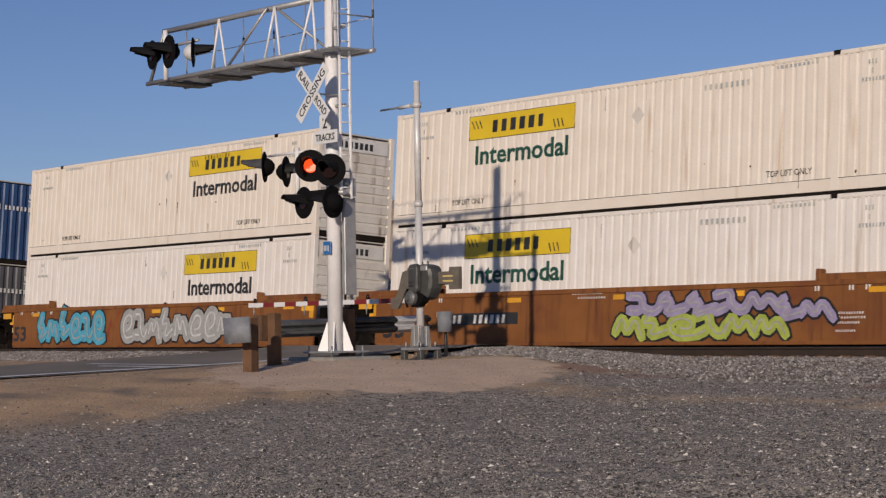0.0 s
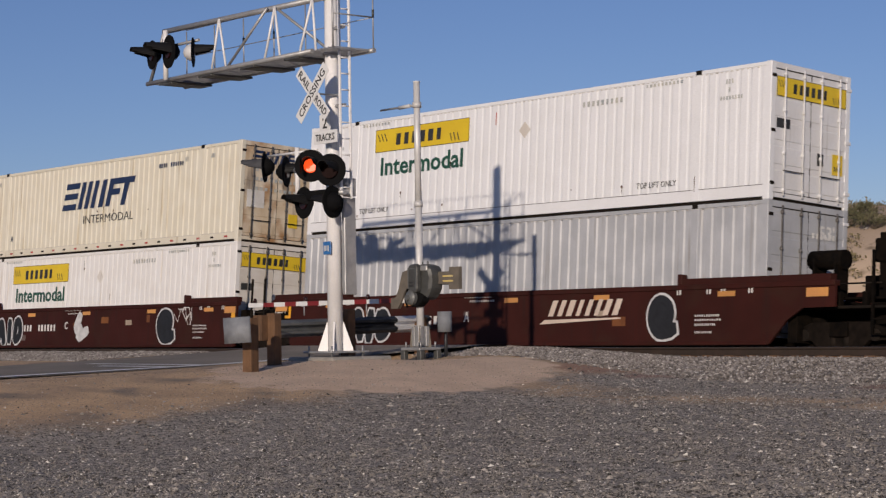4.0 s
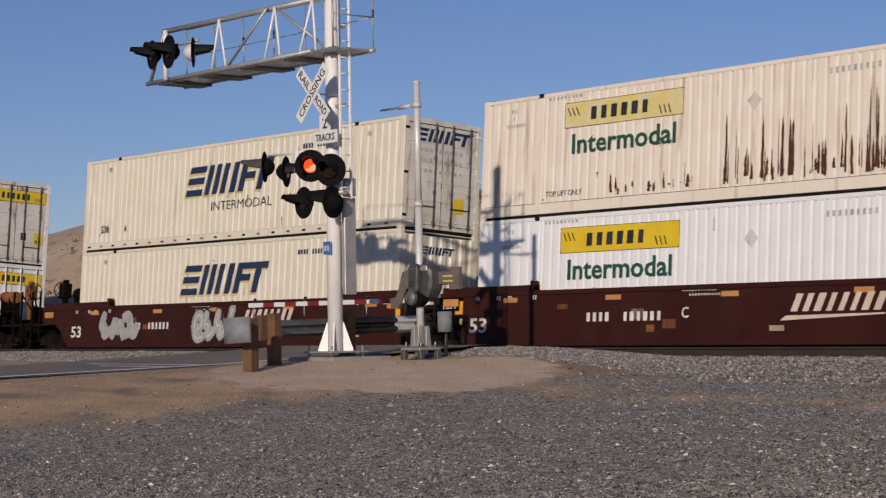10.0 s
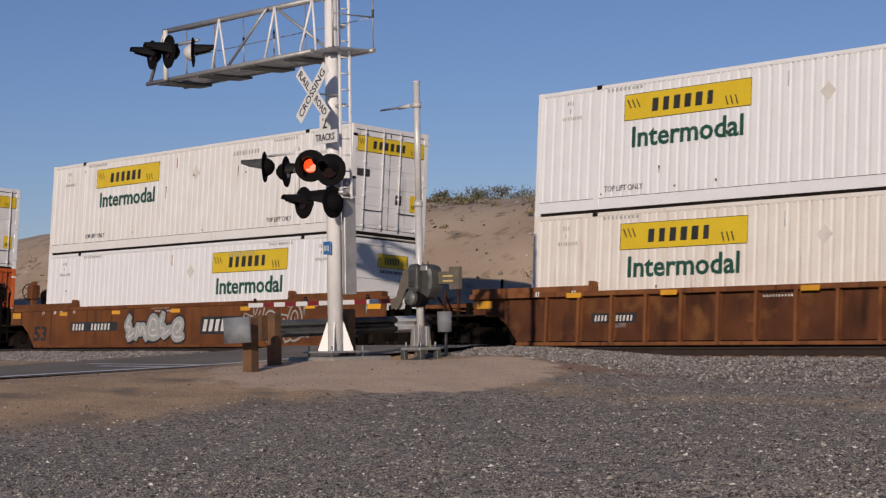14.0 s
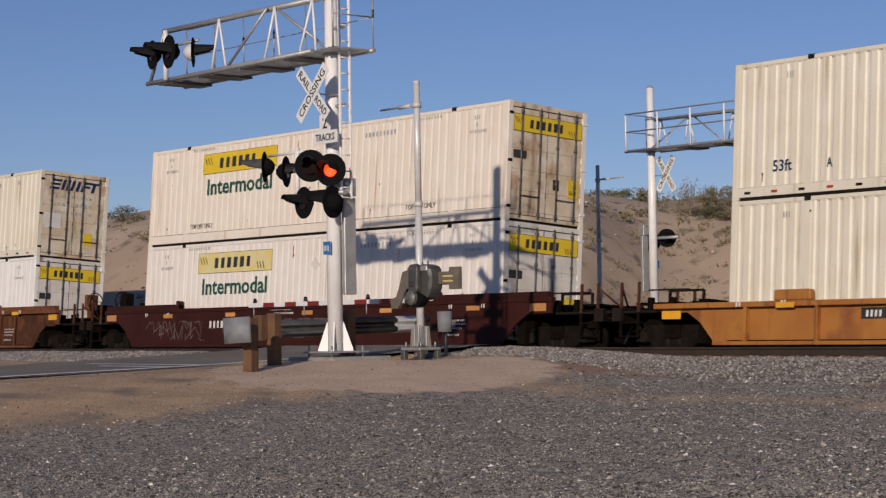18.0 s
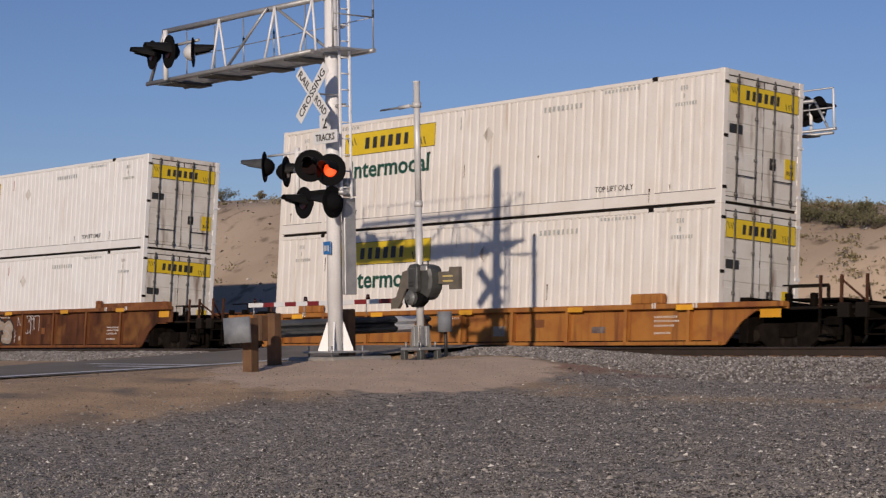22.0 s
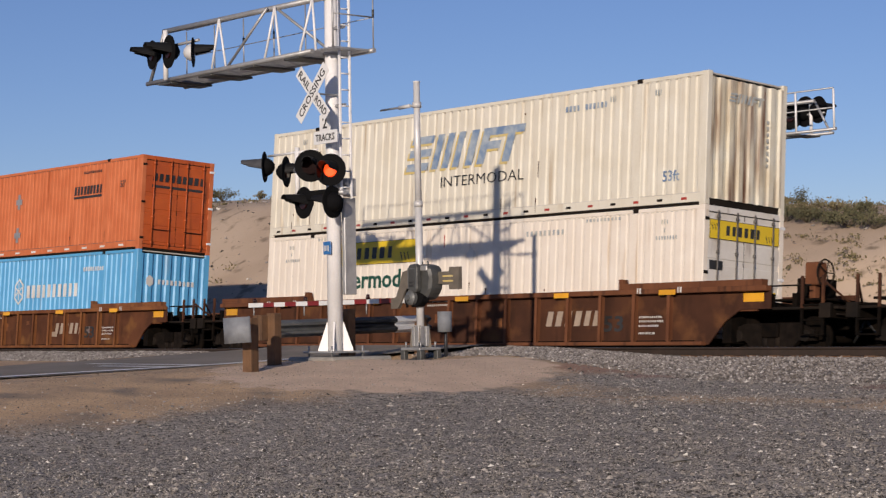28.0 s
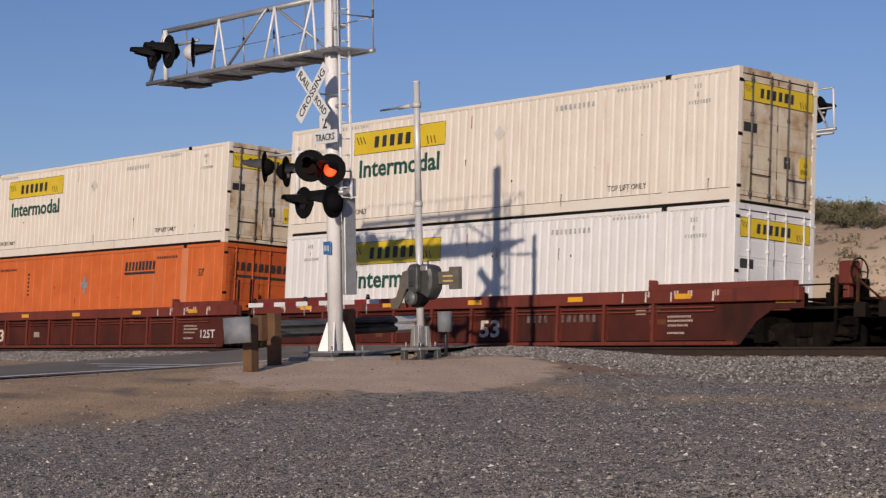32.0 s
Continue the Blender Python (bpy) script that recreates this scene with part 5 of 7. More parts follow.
def rust_spots(c, seed, colour):
    """Dents and small rust spots with short runs, scattered over one wall."""
    r = random.Random(900 + seed)

    def build():
        bm = bmesh.new()
        for i in range(8):
            x, z, w = r.uniform(0.5, 15.6), r.choice((r.uniform(0.35, 0.6), r.uniform(0.6, 2.6))), r.uniform(0.008, 0.03)
            y = -0.0006 * i
            bm.faces.new([bm.verts.new((x + a * w, y, z + b * w)) for a, b in ((-1, -0.4), (0.1, -1.3), (0.9, -0.5), (1.0, 0.8), (0.1, 1.4), (-0.8, 0.9))])
            if r.random() < 0.5:
                h = r.uniform(0.08, 0.35)
                bm.faces.new([bm.verts.new((x + a, y - 0.0003, z - b)) for a, b in ((-0.008, h), (0.004, h), (0.012, 0.0), (-0.012, 0.0))])
        return bm
    part_stuff("rust_spot", ("spots", seed), build, RUSTM if colour not in ("orange", "sky", "navy", "slate") else M["dark"], c, (0, -CW - 0.0045, 0), "small rust spots and dents")


RUSTM = mat("dark_rust", (0.05, 0.018, 0.008), (0.10, 0.035, 0.012), 0.9, scale=12)


def container(s, tier, colour, style, end, endmat, logo="", label="", extra=()):
    c = thing("freight_container", label, "container", "stacked containers")
    z0 = 0.378 if tier == 0 else 3.274
    MOVING.append((c, s, z0))
    dark = "dark"
    kind = {"jbh": "fine", "swift": "wide", "schn": "tight", "plain": "mid"}[style]
    if colour == "worn_orange":
        kind = "sheet"
    pitch, flat, slope, depth = WALLS[kind]
    br = 0.26 if style in ("swift", "schn") else 0.31
    wall = corrugated(SPANS, pitch, flat, slope, depth, br - 0.02, 2.80, -CW + 0.004)
    for at in (None, BACK):
        part("side_wall", ("wall", kind, br), wall, M[colour], c, at)
        part("bottom_rail", ("brail", br), boxes((0.1, 16.05, -CW, -CW + 0.06, 0.062, br), bevel=0.006), M[colour], c, at)
        part("top_rail", "trail", boxes((0.1, 16.05, -CW - 0.001, -CW + 0.06, 2.80, 2.885), bevel=0.008), M[colour], c, at)
        for x in (1.93, 14.02):
            part("side_post", "post", boxes((0, 0.20, -CW - 0.003, -CW + 0.05, 0.07, 2.81), bevel=0.008), M[colour], c, (pose(x, 0, 0) if at is None else BACK @ pose(x, 0, 0)))
            part("lifting_casting", "casting40", boxes((0.01, 0.19, -CW - 0.006, -CW + 0.10, 2.79, 2.90), bevel=0.01), M[dark], c, (pose(x, 0, 0) if at is None else BACK @ pose(x, 0, 0)))
    for x in (0.0, CL - 0.16):
        for y in (-CW, CW - 0.15):
            part("corner_post", "cpost", boxes((0, 0.16, 0, 0.15, 0.10, 2.80), bevel=0.012), M[colour], c, (x, y, 0))
            for z in (0.0, CH - 0.118):
                part("corner_casting", "casting", boxes((-0.002, 0.174, -0.002, 0.152, 0, 0.118), bevel=0.012), M[colour], c, (x - (0.012 if x else 0), y, z))
    box("roof", c, M["roof"], (0.05, CL - 0.05, -CW + 0.02, CW - 0.02, 2.83, 2.872), 0.01)
    box("floor", c, M[dark], (0.05, CL - 0.05, -CW + 0.05, CW - 0.05, 0.004, 0.16))
    box("front_wall", c, M[colour], (0.02, 0.06, -1.16, 1.16, 0.12, 2.82))
    if end == "doors":
        door_end(c, endmat, "doorwhite" if endmat in ("doorwhite",) or colour in ("bright",) or "white_rods" in extra else "rods" if endmat != "doororange" else "doororange", {"jbh": "yellow", "swift": "navy", "schn": "black", "plain": "plain"}[style], int(s))
    elif end:
        wall_end(c, endmat, end, {"navy": "navyink", "faded": "greyink"}.get(logo, "ink") if style == "swift" else "whiteink" if style == "plain" else None)
    part("rail_seam", ("seam", br), boxes((0.17, 1.95, -CW - 0.0035, -CW + 0.01, br - 0.006, br + 0.007), (2.12, 14.03, -CW - 0.0035, -CW + 0.01, br - 0.006, br + 0.007), (14.21, 15.99, -CW - 0.0035, -CW + 0.01, br - 0.006, br + 0.007)), M["roof" if style == "swift" else "rods"], c, None, "dark seam over the bottom rail")
    part_stuff("roof_seam", "rivets", boxes(*[(0.24 + i * 0.145, 0.31 + i * 0.145, -CW - 0.0045, -CW + 0.01, 2.776, 2.789) for i in range(108)]), M["roof" if colour not in ("orange", "worn_orange", "faded", "sky") else "rods"], c, None, "dashed seam under the roof rail")
    rust_spots(c, int(abs(s) * 3 + tier) % 9, colour)
    f = -CW - 0.006
    # writing on the camera's side
    if style == "jbh":
        a = 9.75 if "aft" in extra else 2.86
        sheet_ = "worn" if "worn" in extra else "yellow"
        if "torn" in extra:
            part("company_sign", "torn_a", boxes((0, 0.36, 0, 0.004, 0, 0.58)), M["yellow"], c, (2.45, f, 2.0), "torn rest of a yellow sign")
            yellow_sign(c, (5.08, f, 2.0), 1.05, 0.58)
            text("I", 0.10, 0.46, M["ink"], c, (2.6, f, 1.38))
            text("dal", 0.85, 0.46, M["green"], c, (5.1, f, 1.38))
        else:
            yellow_sign(c, (a, f, 2.0), 3.72, 0.59, sheet_)
            text("Intermodal", 3.26, 0.47, M["ink" if "blackword" in extra else "green"], c, (a + 0.26, f, 1.38), weight=0.022)
        text("TOP LIFT ONLY", 1.2, 0.13, M["ink"], c, (2.30, f, 0.44), weight=0.0)
        text("TOP LIFT ONLY", 1.2, 0.13, M["ink"], c, (12.35, f, 0.44), weight=0.0)
        marks(9, 1.15, 0.07, M["greyink"], c, (2.30, f, 2.70), 21)
        marks(10, 1.15, 0.07, M["greyink"], c, (12.55, f, 2.68), 22)
        for x in (0.85, 14.75):
            marks(3, 0.24, 0.10, M["greyink"], c, (x + 0.15, f, 2.52), 23)
            marks(1, 0.08, 0.10, M["greyink"], c, (x + 0.23, f, 2.34), 24)
            marks(8, 0.66, 0.08, M["greyink"], c, (x, f, 2.18), 25)
        marks(9, 1.35, 0.12, M["greyink"], c, (10.55, f, 2.44), 26, 0.4)
        box("tick_mark", c, M["redtape" if int(s) % 2 else "greyink"], (7.55, 7.575, f, f + 0.004, 2.30, 2.62))
        part("label_patch", "diamond", plate([(0, 0.2), (0.2, 0), (0.4, 0.2), (0.2, 0.4)], 0, 0.003), M["door"], c, (8.4, f, 1.9), "pale diamond label")
    elif style == "swift":
        ink = {"navy": "navyink", "faded": "blueink", "grey": "greyink"}[logo]
        if "gold" in extra:
            part("lettering_edge", ("swoop", 4.5, 0.86), swoop(4.5, 0.86), M["goldink"], c, (5.84, f + 0.002, 1.34), "gold shadow of the slanted bars")
        part("lettering", ("swoop", 4.5, 0.86), swoop(4.5, 0.86), M[ink], c, (5.92, f - 0.003, 1.40), "dark slanted bars")
        if "word" in extra:
            text("INTERMODAL", 3.05, 0.26, M["ink"], c, (7.33, f, 0.92), weight=-0.008)
        marks(4, 0.5, 0.13, M[ink], c, (11.75, f, 2.38), 31)
        marks(6, 0.75, 0.13, M[ink], c, (12.4, f, 2.38), 32)
        text("53ft", 0.5, 0.24, M[ink], c, (1.1 if end == "doors" else 14.9, f, 0.55))
        text("A", 0.14, 0.2, M[ink], c, (2.5, f, 0.55))
        for x in (1.4, 13.2, 14.6):
            marks(3, 0.22, 0.13, M["greyink"], c, (x, f, 2.48), 33)
        for k in range(22):
            part("reflector", "dot", boxes((0, 0.16, 0, 0.005, 0, 0.055)), M["redtape" if k % 2 else "dark"], c, (0.35 + k * 0.72, -CW - 0.004, 0.12))
    elif style == "schn":
        x = {"fwd": 3.62, "mid": 10.75, "aft": 12.03, "none": None}[logo]
        zz = 2.10 if logo in ("fwd", "mid") else 1.74
        if x:
            marks(9, 1.78, 0.27, M["ink"], c, (x, f, zz + 0.12), 13, 0.2, 0.1, 0.3, "lettering", "black bars of a company sign")
            box("company_sign_underline", c, M["ink"], (x, x + 1.75, f, f + 0.004, zz, zz + 0.075))
        text("TOP LIFT ONLY", 1.2, 0.13, M["ink"], c, (2.30, f, 0.44), weight=0.0)
        marks(9, 1.15, 0.08, M["ink"], c, (2.6, f, 2.45), 21)
        marks(9, 1.15, 0.08, M["ink"], c, (12.6, f, 2.52), 21)
        text("53'", 0.3, 0.22, M["ink"], c, (14.9, f, 1.95))
        part("label_patch", "patch", plate([(0, 0.16), (0.13, 0.16), (0.13, 0), (0.29, 0), (0.29, 0.16), (0.42, 0.16), (0.42, 0.34), (0.29, 0.34), (0.29, 0.5), (0.13, 0.5), (0.13, 0.34), (0, 0.34)], 0, 0.003), M["matte"], c, (8.1, f, 1.62), "grey paint patch")
        marks(6, 0.80, 0.12, M["ink"], c, pose(4.55, f, 2.35, 0, 90, 0), 43)
        if colour == "worn_orange":
            for xx in (1.86, 13.96):
                part("post_band", "postband", boxes((0, 0.34, 0, 0.012, 0.27, 2.79), bevel=0.003), M["salmon"], c, (xx, -CW - 0.0055, 0), "sun-bleached band over the side post")
        if "patches" in extra:
            for xx in (0.4, 8.1):
                part("label_patch", "patch", plate([(0, 0), (0.1, 0), (0.1, 0.1), (0, 0.1)], 0, 0.003), M["matte"], c, (xx, f, 0.5), "grey paint patch")
        for k in range(14):
            part("reflector", "dotw", boxes((0, 0.30, 0, 0.005, 0, 0.06)), M["whiteink"], c, (0.4 + k * 1.12, -CW - 0.004, 0.12))
    elif style == "plain" and logo == "hex":
        part("company_emblem", "hexa", plate([(0.0, 0.22), (0.3, 0.0), (0.6, 0.22), (0.6, 0.68), (0.3, 0.9), (0.0, 0.68)], 0, 0.003), M["whiteink"], c, (8.38, f, 1.30), "white six-sided emblem")
        part("company_emblem", "hexb", plate([(0.07, 0.26), (0.3, 0.09), (0.53, 0.26), (0.53, 0.64), (0.3, 0.81), (0.07, 0.64)], 0, 0.003), M["sky"], c, (8.38, f - 0.004, 1.30), "blue field of the emblem")
        for k in range(3):
            marks(1, 0.05, 0.56, M["whiteink"], c, pose(8.675, f - 0.007, 1.75) @ pose(0, 0, 0, 0, 60 * k) @ pose(-0.025, 0, -0.28), 1, 0.0)
        marks(10, 3.5, 0.42, M["whiteink"], c, (9.2, f, 1.52), 41, 0.25, 0, 0.45, "lettering", "white bars of a company sign")
        marks(9, 1.3, 0.13, M["whiteink"], c, (12.9, f, 2.3), 42)
    elif style == "plain":
        if colour == "slate":
            marks(5, 2.2, 0.62, M["whiteink"], c, (13.6, f, 1.55), 44, 0.3, 0.2, 0.5, "lettering", "white bars of a company sign")
            marks(9, 1.6, 0.22, M["whiteink"], c, (14.1, f, 1.1), 45, 0.4)
        text("53'", 0.5, 0.3, M["whiteink"], c, pose(CL + 0.006, 0.35, 2.2) @ REAR)
        text("53'", 0.4, 0.22, M["ink"], c, (1.3, f, 0.5))
    return c


# ---- well cars ----
FORMS = dict(
    s=(((0.9, 0.82), (0.6, 1), (0.2, 0.92), (0.12, 0.68), (0.5, 0.52), (0.88, 0.38), (0.85, 0.1), (0.45, 0), (0.08, 0.16)),),
    a=(((0.08, 0), (0.28, 0.75), (0.5, 1), (0.72, 0.75), (0.92, 0)), ((0.28, 0.36), (0.72, 0.36))),
    i=(((0.5, 0), (0.5, 0.62)), ((0.5, 0.9), (0.5, 1.0))),
    d=(((0.12, 0.95), (0.12, 0.05), (0.55, 0.0), (0.9, 0.3), (0.9, 0.7), (0.55, 1.0), (0.16, 0.97)),),
    t=(((0.5, 0), (0.5, 1)), ((0.05, 0.96), (0.95, 0.96))),
    wave=(((0.0, 0.2), (0.2, 0.95), (0.45, 0.1), (0.7, 0.9), (1.05, 0.05)),),
    curl=(((1.0, 0.1), (0.3, 0.0), (0.0, 0.5), (0.35, 1.0), (0.9, 0.85), (0.85, 0.4), (0.45, 0.38)),),
    bolt=(((0.3, 1.05), (0.0, 0.5), (0.6, 0.62), (0.25, 0.0), (1.0, 0.35)),),
    hook=(((0.0, 0.9), (0.45, 1.0), (0.5, 0.3), (0.9, 0.0), (1.1, 0.4)), ((0.05, 0.1), (0.35, 0.2))))


def ribbon_into(bm, path, width, lift):
    """A flat sprayed band along a rounded path in the xz plane; it lies a little higher along its way."""
    pts = [Vector((x, z)) for x, z in path]
    for _ in range(2):
        if len(pts) > 2:
            pts = [pts[0]] + [q for a, b in zip(pts, pts[1:]) for q in (a * 0.75 + b * 0.25, a * 0.25 + b * 0.75)] + [pts[-1]]
    d0, d1 = (pts[0] - pts[1]).normalized(), (pts[-1] - pts[-2]).normalized()
    pts = [pts[0] + d0 * width * 0.5] + pts + [pts[-1] + d1 * width * 0.5]
    rows = []
    for k, p in enumerate(pts):
        d = (pts[min(k + 1, len(pts) - 1)] - pts[max(k - 1, 0)]).normalized()
        o = Vector((-d.y, d.x)) * width * (0.32 if k in (0, len(pts) - 1) else 0.5)
        y = lift - 0.0001 * k
        rows.append((bm.verts.new((p.x + o.x, y, p.y + o.y)), bm.verts.new((p.x - o.x, y, p.y - o.y))))
    for (a, b), (c, d) in zip(rows, rows[1:]):
        bm.faces.new((a, b, d, c))


def graffiti(car, x0, x1, z0, z1, fill, line, count, seed, forms="", y=-1.535):
    """Sprayed bubble strokes with outlines."""
    w = (x1 - x0) / count
    r = random.Random(seed)
    for i in range(count):
        h = (z1 - z0) * (0.96 + 0.06 * math.sin(seed + i * 2.1))
        form = forms[i % len(forms)] if forms else r.choice(("wave", "curl", "bolt", "hook"))
        thick = min(0.5 * w, 0.34 * h)
        edge = 0.055 if line != fill else 0.0
        lean = r.uniform(-0.12, 0.16)
        tall = h - thick - edge

        def build(width, lift):
            def make():
                bm = bmesh.new()
                for k, path in enumerate(FORMS[form]):
                    ribbon_into(bm, [(thick * 0.5 + (w * 1.28 - thick) * px + lean * tall * pz, thick * 0.5 + edge / 2 + tall * pz + 0.04 * h * math.sin(9 * px + seed + i)) for px, pz in path], width, lift - 0.003 * k)
                return bm
            return make
        a = part("sprayed_outline", ("gout", seed, i), build(thick + edge * 2, 0.0), M[line], car, (x0 + i * w, y - 0.0008 * (i % 2), z0), "sprayed outline")
        part("sprayed_shape", ("gin", seed, i), build(thick, -0.008), M[fill], a, None, "sprayed bubble stroke")
        if edge:
            part("sprayed_highlight", ("ghi", seed, i), build(thick * 0.16, -0.014), M["spray_silver" if fill != "spray_silver" else "spray_white"] if fill != "spray_black" else M["spray_black"], a, None, "thin sprayed highlight")


def scorch(w, h, seed):
    """Outline of an uneven burnt patch."""
    r = random.Random(seed)
    p1, p2 = r.uniform(0, 6.28), r.uniform(0, 6.28)
    q = [1 + 0.15 * math.sin(2 * a + p1) + 0.12 * math.sin(3 * a + p2) for a in (k / 20 * math.tau for k in range(20))]
    return [(0.5 * w * (1 + q[k] * math.cos(k / 20 * math.tau)), 0.5 * h * (1 + q[k] * math.sin(k / 20 * math.tau))) for k in range(20)]


def scribble(car, x0, x1, z0, z1, ink, count, seed, y=-1.533):
    r = random.Random(seed)
    for i in range(count):
        def build():
            bm = bmesh.new()
            x, z = x0 + (x1 - x0) * (i + r.random() * 0.4) / count, r.uniform(z0, z1)
            for k in range(4):
                nx, nz = x + r.uniform(-0.05, 0.28), min(z1, max(z0, z + r.uniform(-0.5, 0.5)))
                d = Vector((nx - x, 0, nz - z))
                if d.length < 0.02:
                    continue
                o = Vector((-d.z, 0, d.x)).normalized() * 0.011
                bm.faces.new([bm.verts.new(Vector(c)) for c in (Vector((x, -0.0006 * k, z)) + o, Vector((x, -0.0006 * k, z)) - o, Vector((nx, -0.0006 * k, nz)) - o, Vector((nx, -0.0006 * k, nz)) + o)])
                x, z = nx, nz
            return bm
        part("sprayed_stroke", ("scrib", seed, i), build, M[ink], car, (0, y, 0), "thin sprayed strokes")


def sideframe():
    return plate([(-1.12, 0.36), (-0.72, 0.36), (-0.48, 0.16), (0.48, 0.16), (0.72, 0.36), (1.12, 0.36), (1.12, 0.58), (0.70, 0.72), (-0.70, 0.72), (-1.12, 0.58)], -0.06, 0.06)


def truck(car, x):
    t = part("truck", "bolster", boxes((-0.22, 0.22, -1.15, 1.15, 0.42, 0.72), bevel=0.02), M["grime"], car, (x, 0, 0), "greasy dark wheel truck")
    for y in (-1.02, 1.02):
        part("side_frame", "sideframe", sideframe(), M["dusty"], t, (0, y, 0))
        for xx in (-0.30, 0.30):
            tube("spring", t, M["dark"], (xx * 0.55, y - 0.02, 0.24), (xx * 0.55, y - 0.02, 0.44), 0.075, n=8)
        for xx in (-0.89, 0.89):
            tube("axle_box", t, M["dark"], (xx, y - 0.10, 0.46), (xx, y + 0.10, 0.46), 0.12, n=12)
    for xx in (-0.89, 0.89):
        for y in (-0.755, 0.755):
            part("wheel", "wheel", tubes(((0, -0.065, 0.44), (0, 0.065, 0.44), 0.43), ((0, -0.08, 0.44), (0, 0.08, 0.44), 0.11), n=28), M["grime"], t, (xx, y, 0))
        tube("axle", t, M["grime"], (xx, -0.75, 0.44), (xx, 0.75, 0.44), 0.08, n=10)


def brake_wheel():
    bm = bmesh.new()
    n = 20
    for k in range(n):
        a, b = k / n * math.tau, (k + 1) / n * math.tau
        tube_into(bm, (0, 0.27 * math.cos(a), 0.27 * math.sin(a)), (0, 0.27 * math.cos(b), 0.27 * math.sin(b)), 0.018, n=6)
    for k in range(5):
        a = k / 5 * math.tau
        tube_into(bm, (0.03, 0, 0), (0, 0.27 * math.cos(a), 0.27 * math.sin(a)), 0.012, n=5)
    return bm


def end_gear(car, paint, sgn, x_end, tall, busy):
    """Deck, sill, coupler, steps and stanchions over the truck at a coupler end. sgn: +1 rear, -1 front."""
    def X(d):
        return x_end + sgn * d

    def bx(name, m, d0, d1, y0, y1, z0, z1, bevel=0.01, label=""):
        a, b = sorted((X(d0), X(d1)))
        return box(name, car, m, (a, b, y0, y1, z0, z1), bevel, label)
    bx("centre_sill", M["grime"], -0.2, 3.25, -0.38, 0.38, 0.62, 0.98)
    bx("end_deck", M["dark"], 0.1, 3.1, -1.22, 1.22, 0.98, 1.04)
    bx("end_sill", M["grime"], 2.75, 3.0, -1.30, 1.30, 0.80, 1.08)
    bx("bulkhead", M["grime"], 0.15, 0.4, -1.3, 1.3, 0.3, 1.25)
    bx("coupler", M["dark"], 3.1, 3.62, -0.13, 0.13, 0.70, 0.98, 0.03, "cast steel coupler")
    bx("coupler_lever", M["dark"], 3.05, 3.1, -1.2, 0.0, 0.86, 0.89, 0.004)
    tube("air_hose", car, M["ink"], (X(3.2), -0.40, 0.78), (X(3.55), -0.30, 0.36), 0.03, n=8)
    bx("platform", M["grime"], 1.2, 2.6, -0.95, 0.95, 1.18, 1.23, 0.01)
    post = "grime" if tall else "umberpanel"
    high = 2.12 if tall else 1.66
    if not tall:
        bx("deck_corner", M[paint], 0.0, 0.5, -1.36, -1.0, 1.02, 1.16)
        bx("deck_edge", M[paint], 0.1, 1.1, -1.34, -1.24, 0.96, 1.06)
        bx("step_corner", M["dark"], 2.7, 2.98, -1.31, -1.2, 0.80, 1.1)
    for d in (2.75, 2.22):
        a = X(d)
        box("stanchion", car, M[post], (a - 0.028, a + 0.028, -1.27, -1.21, 1.0, high), 0.006)
        box("step_hanger", car, M["grime"], (a - 0.028, a + 0.028, -1.27, -1.21, 0.45, 1.0), 0.006)
    a, b = sorted((X(2.22), X(2.75)))
    for z in (0.45, 0.75, 1.05):
        box("step", car, M["grime"], (a, b, -1.26, -1.22, z, z + 0.035), 0.004)
    a = X(2.85)
    box("stanchion", car, M[post], (a - 0.03, a + 0.03, 1.2, 1.26, 0.9, high), 0.006)
    tube("stanchion_brace", car, M[post], (X(2.75), -1.24, high - 0.1), (X(3.05), -0.7, 1.1), 0.025, n=6)
    tube("hand_rail", car, M["dark"], (X(1.0), -0.95, 1.5), (X(2.2), -0.95, 1.5), 0.018, n=6)
    for d in (0.6, 1.25, 1.9):
        bx("deck_bracket", M["grime"], d, d + 0.12, -1.18, -1.05, 1.04, 1.22 + 0.1 * (d > 1), 0.01)
    if busy:
        zw = 2.2 if tall else 1.78
        part("brake_wheel", "brakewheel", brake_wheel, M["dark"], car, (X(2.2), -0.5, zw), "spoked hand brake wheel")
        bx("brake_housing", M[paint if paint != "maroon" else "grime"], 1.78, 2.12, -0.66, -0.34, zw - 0.26, zw + 0.22, 0.03)
        bx("brake_stand", M[paint if paint != "maroon" else "grime"], 1.85, 2.0, -0.58, -0.42, 1.04, zw + (0.34 if tall else 0.1), 0.01)
        if tall:
            tube("air_tank", car, M[paint if paint == "tan" else "grime"], (X(0.15), -0.55, 2.03), (X(1.0), -0.55, 2.03), 0.20, n=18, label="air reservoir")
            for d in (0.3, 0.85):
                bx("tank_strap", M["grime"], d, d + 0.05, -0.76, -0.34, 1.23, 2.05, 0.01)
        bx("valve_box", M["grime"], 1.2, 1.7, -0.2, 0.5, 1.23, 1.72, 0.02)
    else:
        for d in (0.9, 1.9):
            a = X(d)
            box("rail_post", car, M["dark"], (a - 0.03, a + 0.03, -0.62, -0.56, 1.04, 1.52), 0.006)
        a, b = sorted((X(0.9), X(1.9)))
        box("grab_rail", car, M["dark"], (a, b, -0.61, -0.57, 1.48, 1.53), 0.004)


